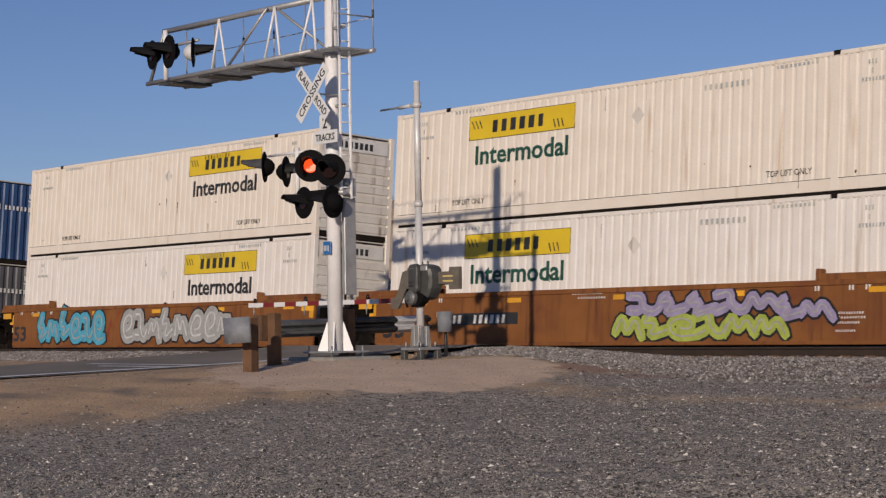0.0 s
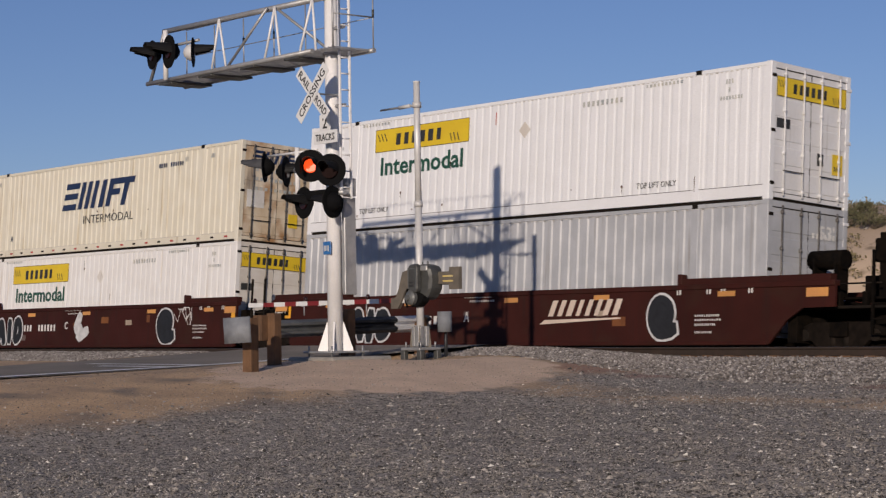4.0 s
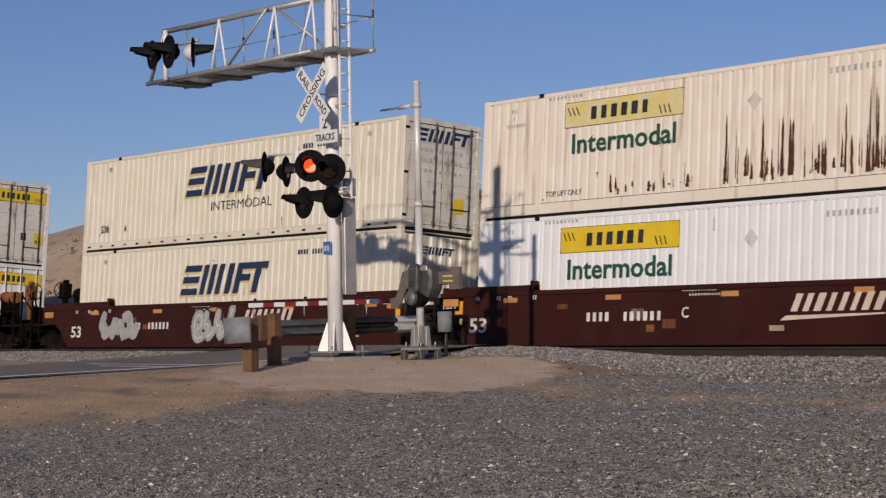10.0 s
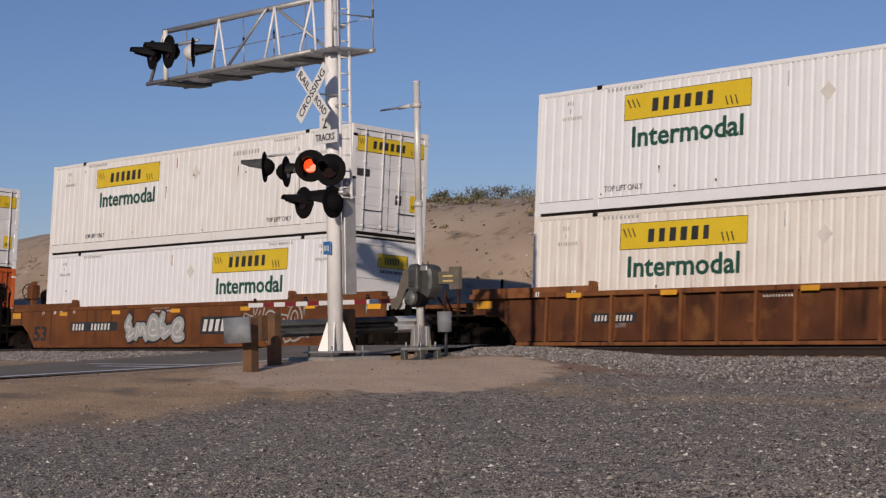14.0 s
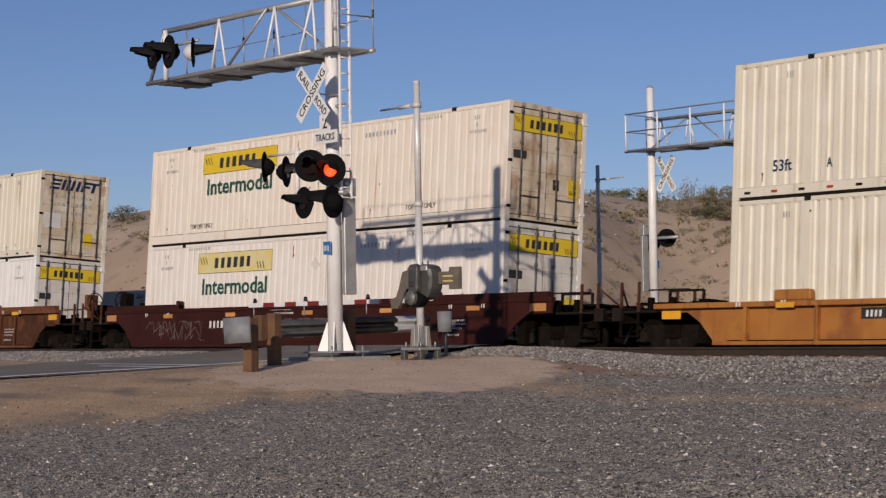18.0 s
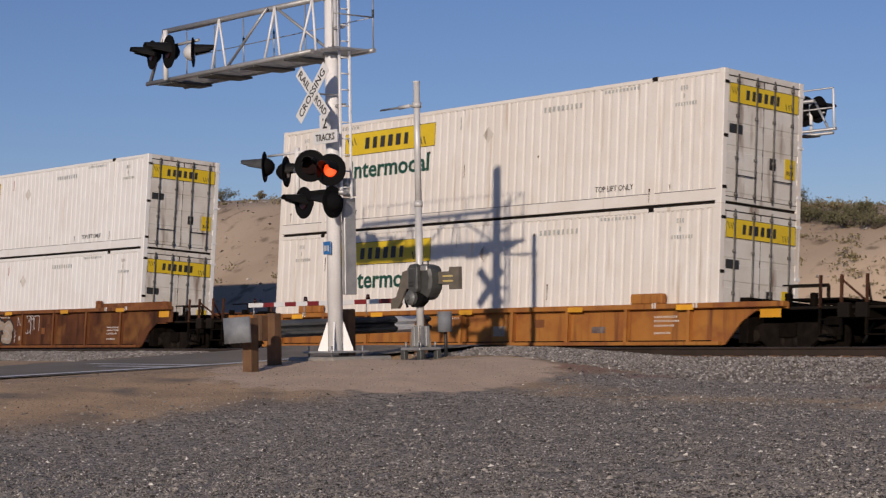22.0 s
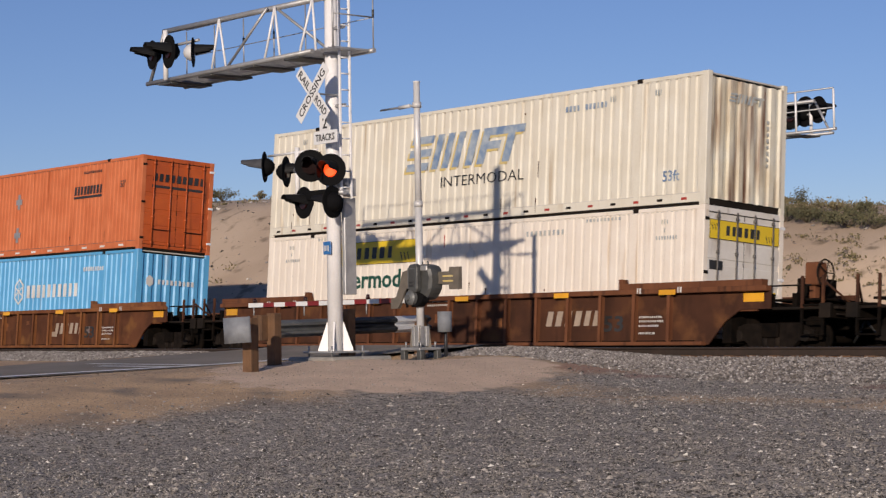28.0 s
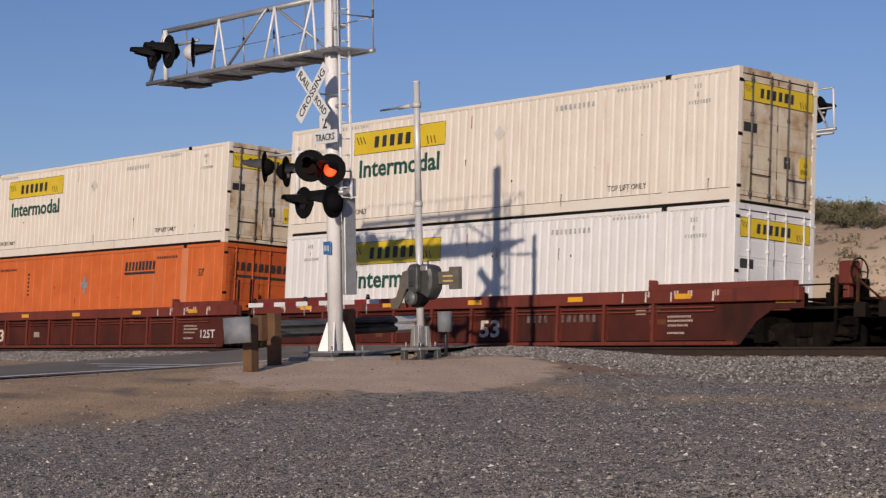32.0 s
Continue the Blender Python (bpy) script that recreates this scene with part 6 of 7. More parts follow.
def joint_gear(car, x_end, sgn, zt):
    """Shared end over the truck between two units of one car."""
    def bx(name, m, d0, d1, y0, y1, z0, z1, bevel=0.01):
        a, b = sorted((x_end + sgn * d0, x_end + sgn * d1))
        return box(name, car, m, (a, b, y0, y1, z0, z1), bevel)
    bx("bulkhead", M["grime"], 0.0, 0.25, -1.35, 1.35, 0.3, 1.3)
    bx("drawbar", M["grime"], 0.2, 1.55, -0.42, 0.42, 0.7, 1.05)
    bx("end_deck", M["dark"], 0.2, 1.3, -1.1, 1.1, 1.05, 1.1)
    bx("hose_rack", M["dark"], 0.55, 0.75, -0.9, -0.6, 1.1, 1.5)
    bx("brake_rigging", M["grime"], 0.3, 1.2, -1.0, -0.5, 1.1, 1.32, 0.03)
    tube("brake_pipe", car, M["dark"], (x_end + sgn * 0.1, -0.8, 1.45), (x_end + sgn * 1.2, -0.7, 1.38), 0.025, n=6)
    for d in (0.45, 1.05):
        a = x_end + sgn * d
        box("stanchion", car, M["dark"], (a - 0.025, a + 0.025, -1.33, -1.28, 0.6, 2.15 if sgn > 0 else 1.5), 0.006)
    bx("grab_rail", M["dark"], 0.45, 1.05, -1.32, -1.28, 1.2, 1.24, 0.004)
    bx("grab_rail", M["dark"], 0.45, 1.05, -1.32, -1.28, 0.8, 0.84, 0.004)


def well_car(s, style, paint, front, rear, label, extra=()):
    car = thing("well_car", label, "freight car", "train of well cars")
    MOVING.append((car, s, 0.0))
    zt = {"smooth": 1.52, "ribbed": 1.46, "low": 1.13, "red": 1.42, "fec": 1.36}[style]
    def left(kind):
        if kind == "c":
            return [(-1.95, zt), (-1.95, 1.0), (-1.15, 0.99), (-0.72, 0.74), (-0.28, 0.27)]
        if style == "red" or kind == "ad":
            return [(-1.15, zt), (-1.15, 1.12), (-0.75, 1.0), (0.15, 0.27)]
        return [(-0.30, zt), (-0.30, 0.27)]
    if front == "a":
        fr = [(-0.28, zt), (-0.28, 0.34), (-0.21, 0.27)] if style != "red" else [(-1.25, zt), (-1.25, 1.12), (-0.5, 1.0), (0.0, 0.27)]
    else:
        fr = left("c")
    if rear == "a":
        rr = [(16.55, 0.27), (16.62, zt)] if style != "red" else [(16.43, 0.27), (16.85, 1.0), (17.29, 1.12), (17.29, zt)]
    else:
        rr = [(CL - x, z) for x, z in left("c")][::-1]
    outline = fr + rr
    flush = style in ("smooth", "fec")
    yf = -1.501 if flush else -1.371      # the face on which the writing stands
    # recessed panels take the darker copies, which carry their shade in the colour
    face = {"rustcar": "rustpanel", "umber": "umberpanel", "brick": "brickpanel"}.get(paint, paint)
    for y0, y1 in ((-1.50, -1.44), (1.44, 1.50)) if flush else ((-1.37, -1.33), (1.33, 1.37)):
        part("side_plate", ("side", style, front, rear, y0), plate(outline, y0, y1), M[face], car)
    xa, xb = outline[0][0], outline[-1][0]
    if front == "a" and flush:
        xa = -1.12
        for y in (-1.44, 1.38):
            part("end_web", ("web", y), plate([(-1.1, zt - 0.02), (-1.1, 0.95), (-0.85, 0.88), (-0.26, 0.30), (-0.26, zt - 0.02)], y, y + 0.06), M["grime"], car)
    chord = 0.10 if style != "red" else 0.27
    for y0, y1 in ((-1.53, -1.35), (1.35, 1.53)):
        box("top_chord", car, M[paint], (xa, xb, y0, y1, zt - chord, zt + 0.012), 0.012)
        box("bottom_sill", car, M[paint], (outline[len(fr) - 1][0] + 0.05, rr[0][0] - 0.05, y0 + (0.0 if y0 < 0 else 0.02), y1 - (0.02 if y0 < 0 else 0), 0.25, 0.33), 0.01)
    box("well_floor", car, M["grime"], (0.1, CL - 0.1, -1.42, 1.42, 0.28, 0.36))
    # side posts
    pitch = {"smooth": 0, "ribbed": 1.045, "low": 1.86, "red": 1.5, "fec": 0}[style] * (2 if "wideposts" in extra else 1)
    if pitch:
        n = int(15.6 / pitch)
        for i in range(n + 1):
            x = CL / 2 - n * pitch / 2 + i * pitch
            if style == "red" and not 0.9 < x < 15.2:
                continue
            part("side_post", ("rib", style), boxes((-0.042, 0.042, -1.525, -1.50, 0.32, zt - chord + 0.01), (-0.012, 0.012, -1.50, -1.36, 0.32, zt - chord + 0.01), bevel=0.004), M[paint], car, (x, 0, 0))
    if style == 'red':
        for z in (0.98, 1.06):
            tube('brake_pipe', car, M['brick'], (0.4, -1.42, z), (CL - 0.4, -1.42, z), 0.018, n=6)
        for x in (0.35, 1.55, 2.3, 3.0):
            for xx in (x, CL - x):
                box('stencil_line', car, M['whiteink'], (xx, xx + 0.04, -1.5345, -1.531, zt - 0.24, zt - 0.04))
    # raised caps over the ends
    caps = []
    if style in ("smooth", "ribbed", "fec"):
        caps = [(xa + 0.1, 2.25), (13.9, xb - 0.1 if rear == "c" else xb)]
    elif style == "red":
        caps = [(xa + 0.1, 2.3), (13.95, xb - 0.15)]
    for a, b in caps:
        part("end_cap", ("cap", style, round(a, 2), round(b, 2)), plate([(a, zt + 0.012), (b, zt + 0.012), (b, zt + 0.14), (a, zt + 0.14)], -1.52, -1.34), M[paint], car)
        for e in ((b - 0.12, b) if a < 5 else (a, a + 0.12),):
            box("cap_lug", car, M[paint], (e[0], e[1], -1.54, -1.36, zt + 0.01, zt + 0.24), 0.01)
    if style == "low":
        for a in (1.4, 13.8):
            box("container_guide", car, M[paint], (a, a + 0.95, -1.54, -1.36, zt + 0.012, zt + 0.24), 0.03)
    # yellow reflectors
    r = random.Random(int(s * 10))
    tops = zt - 0.20 if style in ("smooth", "fec") else zt - 0.075 if style != "red" else zt - 0.13
    for x in (1.2, 4.6, 8.2, 11.6, 14.9):
        part("reflector", "refl", boxes((0, 0.48, -0.006, 0, -0.055, 0.055)), M["dimtape" if paint == "maroon" else "reflector"], car, (x + r.uniform(-0.3, 0.3), yf if flush else -1.531, tops))
    for x in ([xa + 0.12] if front == "c" or style == "smooth" else []) + ([xb - 0.72] if rear == "c" else [16.0] if style == "smooth" else []):
        part("reflector", "reflbig", boxes((0, 0.55, -0.006, 0, -0.09, 0.09)), M["dimtape" if paint == "maroon" else "reflector"], car, (x, yf, zt - 0.22))
    # stencilled writing
    if "53" in extra:
        k53 = 1.15 if style == "red" else 1.36 if paint in ("tan", "rawtan") else 1.0
        text("53", 0.62 * k53, 0.36 * k53, M[extra["53"] if style != "red" else "creamink"], car, (extra.get("53x", 0.05), yf - 0.004, (0.56 if style != "fec" else 0.62) - 0.10 * (k53 > 1)), weight=0.022)
    ink = M[extra.get("ink", "whiteink" if style != "red" else "creamink")]
    for x in ((0.2, 0.95, 1.35, 2.2) if style in ("smooth", "red") else (0.4, 1.6)):
        marks(2, 0.16, 0.12, ink, car, (x, (yf if flush else -1.531) - 0.005, zt - 0.20 if flush else zt - 0.13 if style == 'red' else zt - 0.09), 51)
        marks(2, 0.16, 0.12, ink, car, (CL - x - 0.1, (yf if flush else -1.531) - 0.005, zt - 0.20 if flush else zt - 0.13 if style == 'red' else zt - 0.09), 52)
    for x, w, z in ((6.9, 1.0, zt - 0.12), (7.1, 0.9, zt - 0.22), (14.4, 0.7, 0.85), (14.4, 0.75, 0.76), (14.4, 0.6, 0.66), (14.4, 0.5, 0.5)):
        marks(11, w, 0.045, ink, car, (x, yf - 0.005, z), 53, 0.35)
    if "mark" in extra:
        x, boxed = extra["mark"]
        if boxed:
            w = 2.75 if flush else 1.3
            box("number_plate_field", car, M["ink"], (x - 0.1, x + w, yf - 0.003, yf + 0.001, 0.76, 1.04 if flush else 0.98), 0, "black field with white bars")
            if not flush:
                marks(4, 0.42, 0.13, M["whiteink"], car, (x, yf - 0.007, 0.80), 61, 0.3, 0.12)
                marks(6, 0.66, 0.13, M["whiteink"], car, (x + 0.56, yf - 0.007, 0.80), 62, 0.3, 0.12)
        if flush or not boxed:
            said = M["whiteink" if style != "red" else "chalk"]
            marks(4, 0.78, 0.2, said, car, (x, yf - 0.007, 0.79), 61, 0.3, 0.12 if boxed else 0)
            marks(6, 1.22, 0.2, said, car, (x + 1.15, yf - 0.007, 0.79), 62, 0.3, 0.12 if boxed else 0)
    if "unit" in extra:
        text(extra["unit"], 0.2, 0.24, M["whiteink"], car, (6.9, yf - 0.005, 0.83))
    if "bnsf" in extra:
        x = extra["bnsf"]
        marks(8, 2.35, 0.36, M["creamink"], car, (x + 0.25, yf - 0.007, 0.92), 71, 0.30, 0.45, 0.5, "lettering", "white slanted bars of a company sign")
        part("company_sign_underline", "wedge", plate([(0, 0), (2.6, 0.10), (2.6, 0.13), (0.15, 0.10)], 0, 0.002), M["creamink"], car, (x, yf - 0.007, 0.74))
    if "ttx" in extra:
        x, boxed = extra["ttx"]
        if boxed:
            box("company_sign_field", car, M["ink"], (x - 0.1, x + 2.05, yf - 0.003, yf + 0.001, 0.62, 1.12), 0, "black field of a company sign")
        marks(6, 1.85, 0.34, M[extra.get("ttxink", "whiteink" if flush else "spray_cream")], car, (x, yf - 0.008, 0.70), 81, 0.22, 0.22, 0.8, "lettering", "broad bars of a company sign")
    if "ton" in extra:
        text("125T", 0.75, 0.24, M["whiteink"], car, (extra["ton"], yf - 0.004, 0.52) if style == "red" else pose(-1.08, -1.447, 1.16) @ Matrix.Diagonal((0.72, 1, 0.72, 1)))
    if front == "a" and flush:
        box("reflector", car, M["reflector"], (-0.46, -0.29, -1.447, -1.441, 1.02, 1.34))
        box("reflector", car, M["reflector"], (-0.62, -0.46, -1.447, -1.441, 1.02, 1.10))
        box("consolidated_stencil", car, M["worn"], (-0.44, -0.29, -1.447, -1.441, 0.76, 0.92), label="pale stencil patch")
    if rear == "a" and flush:
        for z in (0.72, 1.02):
            box("reflector", car, M["reflector"], (16.36, 16.54, -1.507, -1.501, z, z + 0.2))
    # painted-over patches and small stencil fields
    for k in range(5):
        x = r.uniform(1.8, 14.6)
        w, h, z = r.uniform(0.16, 0.5), r.uniform(0.10, 0.24), r.uniform(0.45, zt - 0.42)
        box("paint_patch", car, M[("spray_cream", "rustcar", "umber", "chalk", "umber")[k]], (x, x + w, yf - 0.0025, yf + 0.001, z, z + h), 0, "small painted patch")
    # gear
    if front == "c":
        end_gear(car, paint, -1, -0.45, style == "smooth", "busyfront" in extra)
        truck(car, -1.75)
    else:
        joint_gear(car, -0.1, -1, zt)
    if rear == "c":
        end_gear(car, paint, 1, CL + 0.45, style == "smooth", "busyrear" in extra)
        truck(car, CL + 1.75)
    else:
        joint_gear(car, CL + 0.45, 1, zt)
        truck(car, CL + 1.65)
    for g in extra.get("graffiti", ()):
        graffiti(car, *g, y=yf - 0.006)
    for g in extra.get("scribble", ()):
        scribble(car, *g, y=yf - 0.004)
    return car

# ---- the train, from its head to its tail ----
for nm, c in (("spray_blue", (0.10, 0.42, 0.58)), ("spray_white", (0.66, 0.66, 0.66)), ("spray_green", (0.42, 0.50, 0.09)), ("spray_violet", (0.36, 0.31, 0.48)), ("spray_black", (0.02, 0.02, 0.022)), ("spray_silver", (0.42, 0.42, 0.40)), ("spray_pink", (0.55, 0.22, 0.30)), ("spray_red", (0.35, 0.04, 0.03)), ("spray_cream", (0.42, 0.33, 0.25)), ("spray_rust", (0.40, 0.16, 0.06))):
    M[nm] = mat(nm, c, tuple(v * 0.75 for v in c), 0.55, scale=5, bump=0.0)
L_CREAM = "aged cream-white corrugated freight container with a yellow sign"
L_WHITE = "white corrugated freight container with a yellow sign and green lettering"
L_SWIFT = "yellowed white corrugated container with dark slanted lettering bars"
L_ORANGE = "orange corrugated freight container with black lettering bars"


def jbh(s, tier, colour="cream", end="doors", endmat="door", *extra, label=None):
    return container(s, tier, colour, "jbh", end, endmat, "", label or (L_CREAM if colour in ("cream", "rusty", "pale") else L_WHITE), extra)


def swift(s, tier, logo="navy", end="doors", endmat="door", *extra, colour="butter"):
    return container(s, tier, colour, "swift", end, endmat, logo, L_SWIFT, extra)


def schn(s, tier, logo, *extra, colour="orange"):
    return container(s, tier, colour, "schn", "doors", "doororange", logo, L_ORANGE if colour != "faded" else "faded orange corrugated container with rusty stains", extra)


T_TAN = "orange-brown articulated well car carrying stacked containers"
T_BNSF = "dark red-brown articulated well car, white stencils"
T_RIB = "rusted brown well car with ribbed sides"
T_LOW = "yellow-orange well car with low ribbed sides"
T_RED = "oxide-red articulated well car with a deep top flange"
GAP = 19.45
P0 = -58.2
# articulated orange-brown car
s = P0 - GAP
well_car(s, "smooth", "tan", "c", "a", T_TAN, {"53": "ink"})
container(s, 1, "navy", "plain", "ribs", "navy", "", "dark blue corrugated freight container")
container(s, 0, "slate", "plain", "ribs", "slate", "", "dark grey corrugated freight container")
s = P0
well_car(s, "smooth", "tan", "a", "a", T_TAN + ", sprayed blue and white", {"53": "ink", "53x": -0.2, "graffiti": ((1.3, 5.6, 0.30, 1.50, "spray_blue", "spray_black", 6, 211), (6.6, 12.6, 0.30, 1.50, "spray_silver", "spray_black", 8, 233)), "scribble": ((5.4, 6.8, 0.4, 1.4, "spray_red", 5, 31),)})
jbh(s, 1, "cream", "slats", "door", "blackword", "aft")
jbh(s, 0, "pale", "slats", "door", "blackword", "aft")
s = -38.68
well_car(s, "smooth", "tan", "a", "c", T_TAN + ", sprayed green and violet", {"53": "ink", "53x": 0.05, "mark": (2.35, True), "busyrear": 1, "graffiti": ((8.6, 12.8, 0.80, 1.5, "spray_violet", "spray_black", 5, 271), (12.7, 14.2, 0.66, 1.3, "spray_violet", "spray_black", 2, 290), (8.2, 13.0, 0.30, 1.08, "spray_green", "spray_black", 6, 252))})
jbh(s, 1, "cream", "doors", "doorrust")
jbh(s, 0, "pale", "doors", "door")
# articulated dark red-brown car
SAID = ("spray_black", "spray_white")
s = -15.23
well_car(s, "smooth", "maroon", "c", "a", T_BNSF + " and bubble graffiti", {"53": "whiteink", "53x": -0.05, "mark": (3.95, False), "unit": "B", "bnsf": 9.6, "busyfront": 1, "graffiti": ((1.75, 3.95, 0.34, 1.26, *SAID, 4, 310, "said"), (13.1, 13.85, 0.34, 1.45, *SAID, 1, 330))})
c = jbh(s, 1, "white", "doors", "doorrust", "blackword")
part("scorch_mark", "scorch", plate(scorch(0.34, 0.42, 5), 0, 0.003), M["ink"], c, (8.3, -CW - 0.006, 1.95), "black scorched patch")
jbh(s, 0, "white", "panel", "doorwhite", "aft")
s = 4.12
well_car(s, "smooth", "maroon", "a", "a", T_BNSF + " and bubble graffiti", {"53": "whiteink", "53x": 0.0, "mark": (4.0, False), "unit": "C", "ton": 1, "graffiti": ((1.75, 3.95, 0.34, 1.3, *SAID, 4, 340, "said"), (7.4, 8.2, 0.34, 1.4, "spray_white", "spray_white", 1, 350), (12.4, 13.2, 0.34, 1.45, *SAID, 1, 360)), "scribble": ((13.3, 14.2, 0.9, 1.4, "whiteink", 4, 33),)})
swift(s, 1, "navy", "doors", "doorrust", "word")
jbh(s, 0, "white", "doors", "door")
s = 23.62
well_car(s, "smooth", "maroon", "a", "c", T_BNSF + " and bubble graffiti", {"53": "whiteink", "53x": 0.0, "mark": (4.0, False), "unit": "A", "bnsf": 9.6, "ton": 1, "busyrear": 1, "graffiti": ((1.75, 3.95, 0.34, 1.3, *SAID, 4, 370, "said"), (13.0, 13.7, 0.34, 1.45, *SAID, 1, 380))})
jbh(s, 1, "bright", "doors", "doorwhite")
container(s, 0, "silver", "plain", "doors", "silver", "", "plain grey corrugated freight container")
# second articulated orange-brown car
s = 47.03
well_car(s, "smooth", "tan", "c", "a", T_TAN, {"graffiti": ((9.7, 10.5, 0.34, 1.45, *SAID, 1, 390),), "scribble": ((9.0, 11.2, 0.9, 1.4, "ink", 5, 35),)})
jbh(s, 1, "pale", "doors", "door")
jbh(s, 0, "cream", "panel", "doorwhite", "aft")
s = 66.38
well_car(s, "smooth", "tan", "a", "a", T_TAN, {"unit": "C", "ttx": (8.9, False), "ttxink": "spray_red"})
jbh(s, 1, "cream", "doors", "doorrust")
swift(s, 0, "faded", "ribs", "butter", "gold", colour="ivory")
s = 85.87
well_car(s, "smooth", "tan", "a", "c", T_TAN, {"53": "ink", "53x": 0.1, "ton": 1, "mark": (10.0, True), "busyrear": 1, "scribble": ((5.3, 7.3, 0.9, 1.4, "ink", 6, 37),)})
jbh(s, 1, "pale", "doors", "door")
jbh(s, 0, "pale", "doors", "doorwhite")
# second articulated dark red-brown car
s = 109.17
well_car(s, "smooth", "maroon", "c", "a", T_BNSF + " and silver graffiti", {"53": "whiteink", "53x": -0.05, "mark": (3.4, False), "unit": "A", "bnsf": 9.3, "busyfront": 1, "graffiti": ((1.6, 3.8, 0.4, 1.4, "spray_silver", "spray_silver", 3, 400), (6.9, 9.3, 0.34, 1.4, "spray_silver", "spray_black", 4, 410))})
swift(s, 1, "navy", "doors", "door", "word", "gold")
swift(s, 0, "navy", "ribs", "butter", "gold")
s = 128.40
well_car(s, "smooth", "maroon", "a", "a", T_BNSF, {"53": "whiteink", "53x": 0.0, "mark": (4.0, False), "unit": "C", "bnsf": 9.6, "ton": 1})
c = jbh(s, 1, "rusty", "doors", "doorrust", "worn")
rust_runs(c, 4.3, 7.0, 0.42, 1.0, 7, 1)
rust_runs(c, 7.8, 13.0, 0.42, 2.2, 26, 2)
jbh(s, 0, "bright", "doors", "doorwhite", "white_rods")
s = 147.89
well_car(s, "smooth", "maroon", "a", "c", T_BNSF + " and silver graffiti", {"53": "whiteink", "53x": 0.0, "mark": (3.9, False), "unit": "B", "bnsf": 10.5, "ton": 1, "busyrear": 1, "graffiti": ((7.6, 10.4, 0.36, 1.4, "spray_silver", "spray_black", 5, 420),)})
jbh(s, 1, "bright", "doors", "doorwhite", "white_rods")
schn(s, 0, "fwd", colour="worn_orange")
# single cars
s = 171.25
well_car(s, "smooth", "rawtan", "c", "c", "orange-brown well car with grey bubble graffiti", {"53": "ink", "53x": -0.3, "mark": (2.2, True), "ttx": (9.7, True), "busyfront": 1, "graffiti": ((5.3, 8.6, 0.34, 1.3, "spray_silver", "spray_black", 5, 430), (11.7, 14.4, 0.36, 1.4, "rawtan", "spray_silver", 5, 440))})
jbh(s, 1, "white", "doors", "doorwhite")
jbh(s, 0, "bright", "panel", "doorwhite", "aft")
s = 194.60
well_car(s, "ribbed", "rustcar", "c", "c", T_RIB, {"53": "ink", "53x": 13.4, "mark": (2.2, True), "ttx": (11.45, False)})
jbh(s, 1, "bright", "doors", "doorwhite", "white_rods")
jbh(s, 0, "pale", "doors", "door")
s = 217.87
well_car(s, "ribbed", "umber", "c", "c", T_RIB + ", sprayed with pale shapes", {"busyrear": 1, "graffiti": ((3.4, 8.2, 0.4, 1.2, "spray_cream", "spray_cream", 4, 450),), "scribble": ((8.9, 10.0, 0.5, 1.3, "whiteink", 5, 39),)})
swift(s, 1, "grey", "doors", "doorrust", "word")
jbh(s, 0, "white", "doors", "door")
s = 241.05
well_car(s, "fec", "maroon", "c", "c", "dark red-brown smooth-sided well car with chalk graffiti", {"mark": (3.9, False), "busyfront": 1, "53": "spray_rust", "53x": 10.2, "scribble": ((4.6, 10.0, 0.5, 1.0, "chalk", 34, 41), (11.0, 12.0, 0.6, 0.9, "chalk", 6, 47), (0.5, 3.5, 0.45, 1.0, "chalk", 14, 43))})
jbh(s, 1, "cream", "doors", "doorrust")
jbh(s, 0, "pale", "doors", "door", "worn")
s = 264.35
well_car(s, "low", "ochre", "c", "c", T_LOW, {"mark": (3.6, True), "ttx": (10.4, False), "ttxink": "spray_red", "busyrear": 1})
swift(s, 1, "navy", "doors", "doorrust", "word", "gold")
swift(s, 0, "navy", "doors", "door", "word", "gold")
s = 287.62
well_car(s, "ribbed", "rustcar", "c", "c", T_RIB + " and pale graffiti", {"wideposts": 1, "graffiti": ((6.1, 8.1, 0.34, 1.28, "spray_cream", "spray_black", 3, 460, "sts"),), "scribble": ((8.4, 9.8, 0.45, 1.3, "spray_white", 8, 45),)})
jbh(s, 1, "white", "doors", "door")
jbh(s, 0, "white", "doors", "door")
s = 310.89
well_car(s, "low", "ochre", "c", "c", T_LOW, {"mark": (4.2, True)})
jbh(s, 1, "pale", "doors", "door")
jbh(s, 0, "pale", "doors", "door")
s = 334.07
well_car(s, "ribbed", "umber", "c", "c", T_RIB, {"53": "ink", "53x": 13.3, "mark": (2.3, True), "ttx": (11.5, False), "busyrear": 1})
jbh(s, 1, "bright", "doors", "doorwhite", "white_rods")
swift(s, 0, "navy", "ribs", "white", "gold", colour="white")
s = 357.22
well_car(s, "ribbed", "rustcar", "c", "c", T_RIB, {"53": "ink", "53x": 13.3, "mark": (2.3, True), "ttx": (11.4, False), "busyrear": 1})
schn(s, 0, "aft", "white_rods")
s = 380.48
well_car(s, "ribbed", "rustcar", "c", "c", T_RIB, {"53": "ink", "53x": 13.3, "mark": (2.3, True), "ttx": (11.4, False)})
schn(s, 1, "aft", "patches", colour="faded")
container(s, 0, "sky", "plain", "ribs", "sky", "hex", "light blue corrugated container with white emblem and bars")
s = 403.60
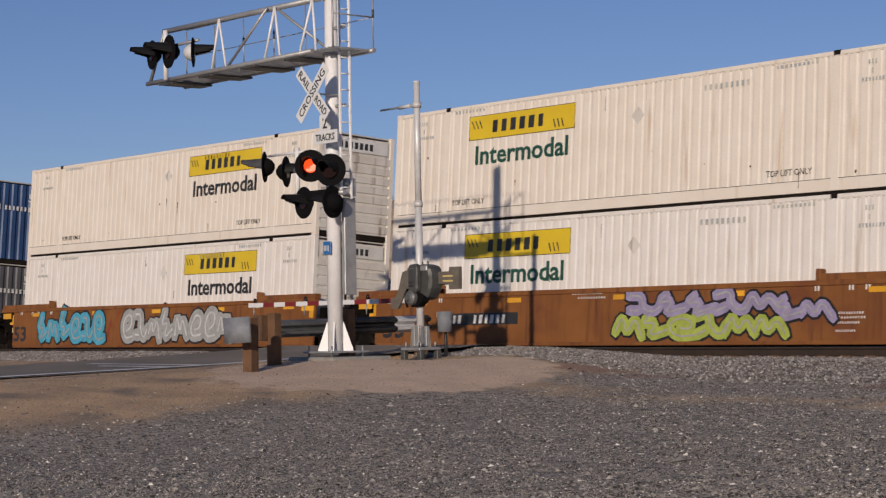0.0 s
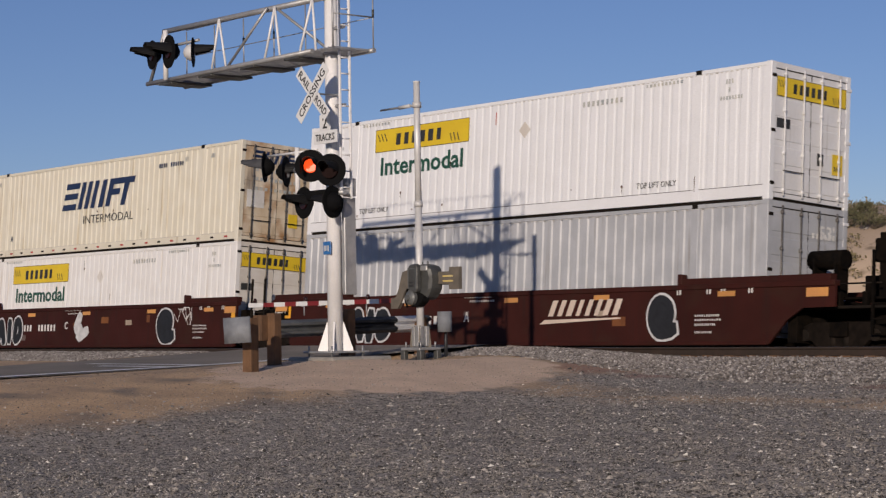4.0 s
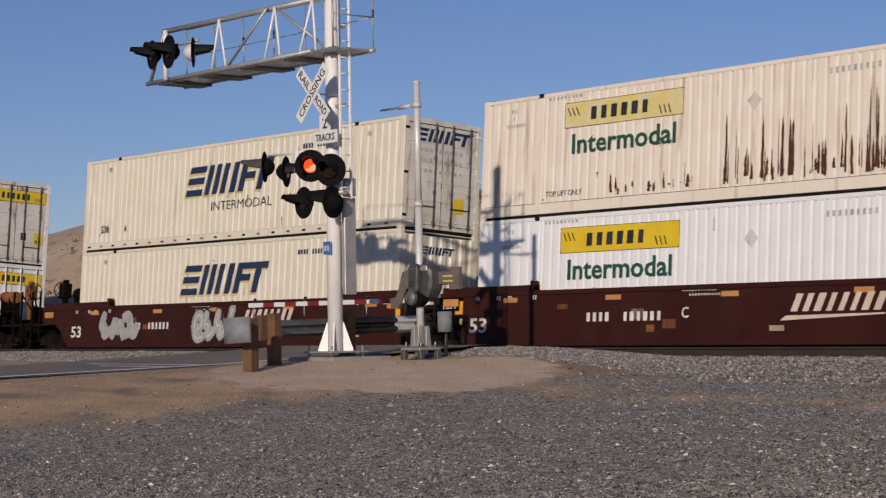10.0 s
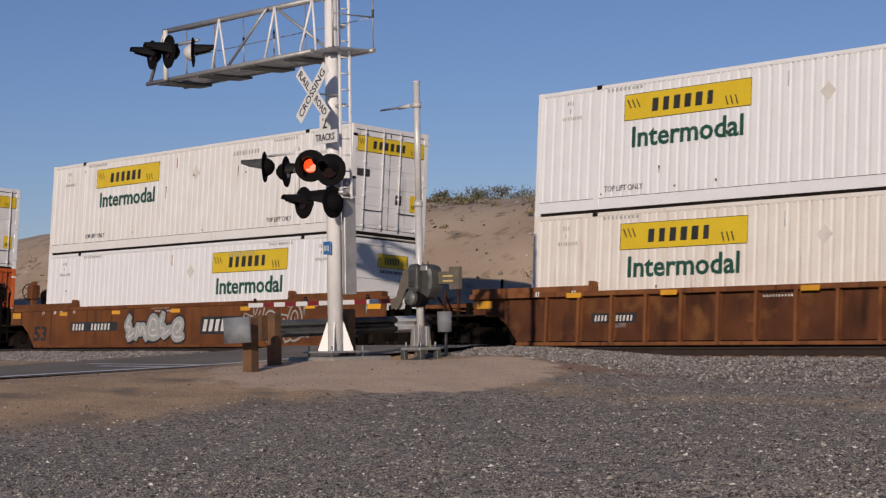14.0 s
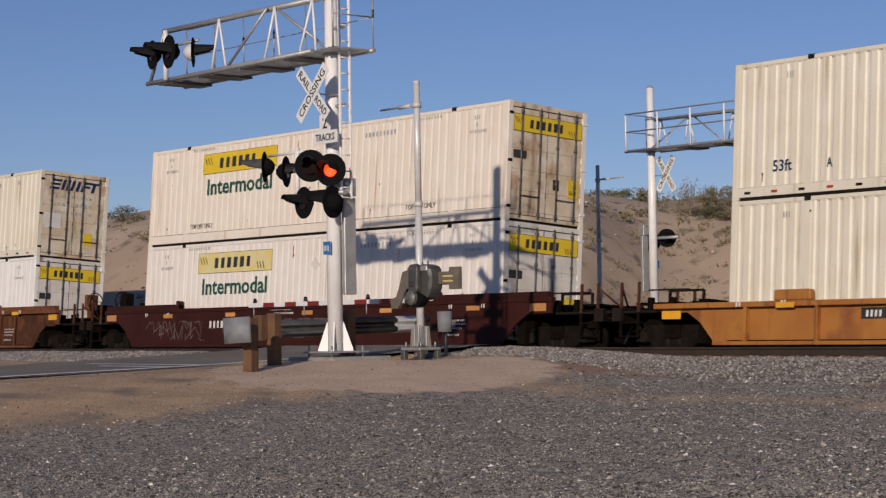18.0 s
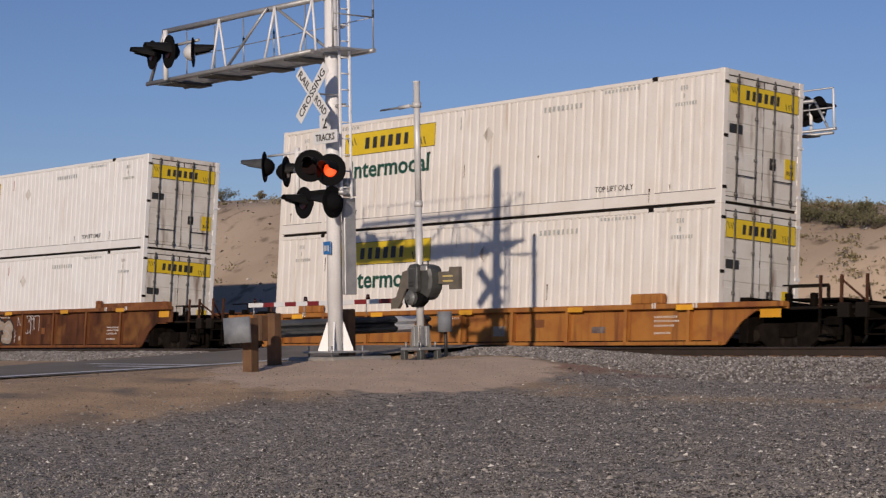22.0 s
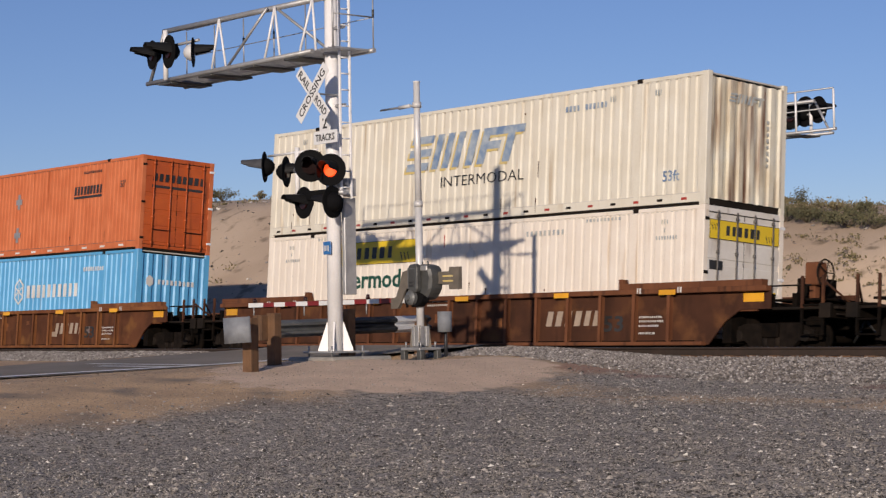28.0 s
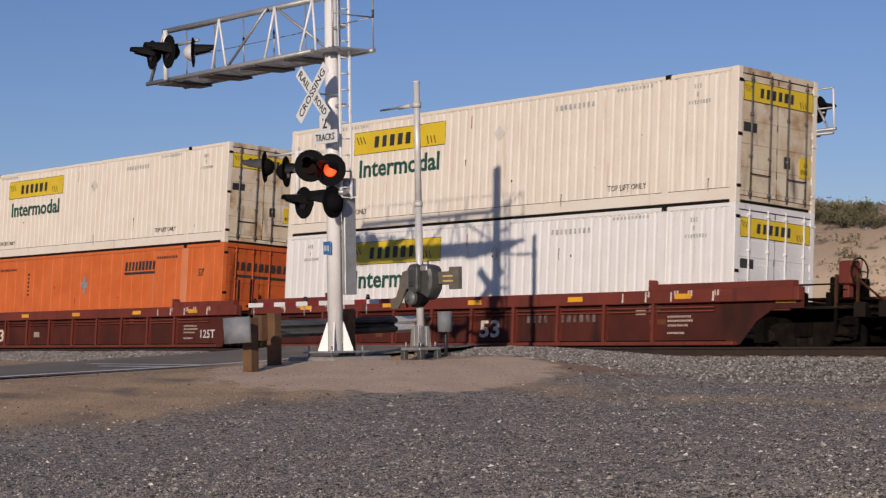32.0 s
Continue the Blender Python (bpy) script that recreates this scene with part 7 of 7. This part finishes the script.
well_car(s, "ribbed", "umber", "c", "c", T_RIB, {"53": "ink", "53x": 13.3, "mark": (2.3, True), "ttx": (11.4, False), "busyrear": 1})
swift(s, 1, "faded", "ribs", "butterrust", "word", "gold", colour="drab_butter")
jbh(s, 0, "cream", "doors", "door")
# articulated oxide-red car
s = 427.01
well_car(s, "red", "brick", "c", "a", T_RED, {"53": "whiteink", "53x": 8.25, "mark": (2.6, False), "ton": 15.2})
swift(s, 1, "grey", "ribs", "butter", "word")
jbh(s, 0, "white", "doors", "door", "torn")
s = 446.28
well_car(s, "red", "brick", "a", "a", T_RED, {"53": "whiteink", "53x": 2.52, "ton": 15.3})
jbh(s, 1, "cream", "doors", "doorrust")
schn(s, 0, "mid", colour="worn_orange")
s = 465.56
well_car(s, "red", "brick", "a", "c", T_RED, {"53": "whiteink", "53x": 8.25, "mark": (9.9, False), "busyrear": 1})
jbh(s, 1, "cream", "doors", "doorrust")
jbh(s, 0, "white", "doors", "doorwhite")
well_car(488.9, "red", "brick", "c", "c", "empty oxide-red well car at the end of the cut", {})


# ---- what moves ----
# how far the train has run, in metres, every four seconds
RUN = ((0, 0.0), (4, 66.03), (8, 131.31), (12, 195.91), (16, 259.86), (20, 323.19), (24, 385.84), (28, 447.77), (32, 508.87))


def motions():
    for ob, place, z in MOVING:
        walk(ob, [(t, TRACK @ pose(place - d, 0, z)) for t, d in RUN])
    # added vanes uncover the lamps in turn, a little over half a second each
    period = 1.0155
    for vane, start in FLASH:
        shut, open_ = pose(-0.148, -0.05, 0), pose(-0.148, -0.05, 0, 0, 0, -86)
        rows = []
        lit_for = 0.52 if start > 0.5 else 0.44
        k = -1
        events = []
        while start + k * period < 32.5:
            t0 = start + k * period
            events += [(t0 - 0.02, shut), (t0 + 0.02, open_), (t0 + lit_for - 0.02, open_), (t0 + lit_for + 0.02, shut)]
            k += 1
        first = [m for t, m in events if t <= 0][-1]
        rows = [(0.0, first)] + [(t, m) for t, m in events if 0.02 < t < 31.98]
        rows.append((32.0, rows[-1][1]))
        walk(vane, rows)


motions()
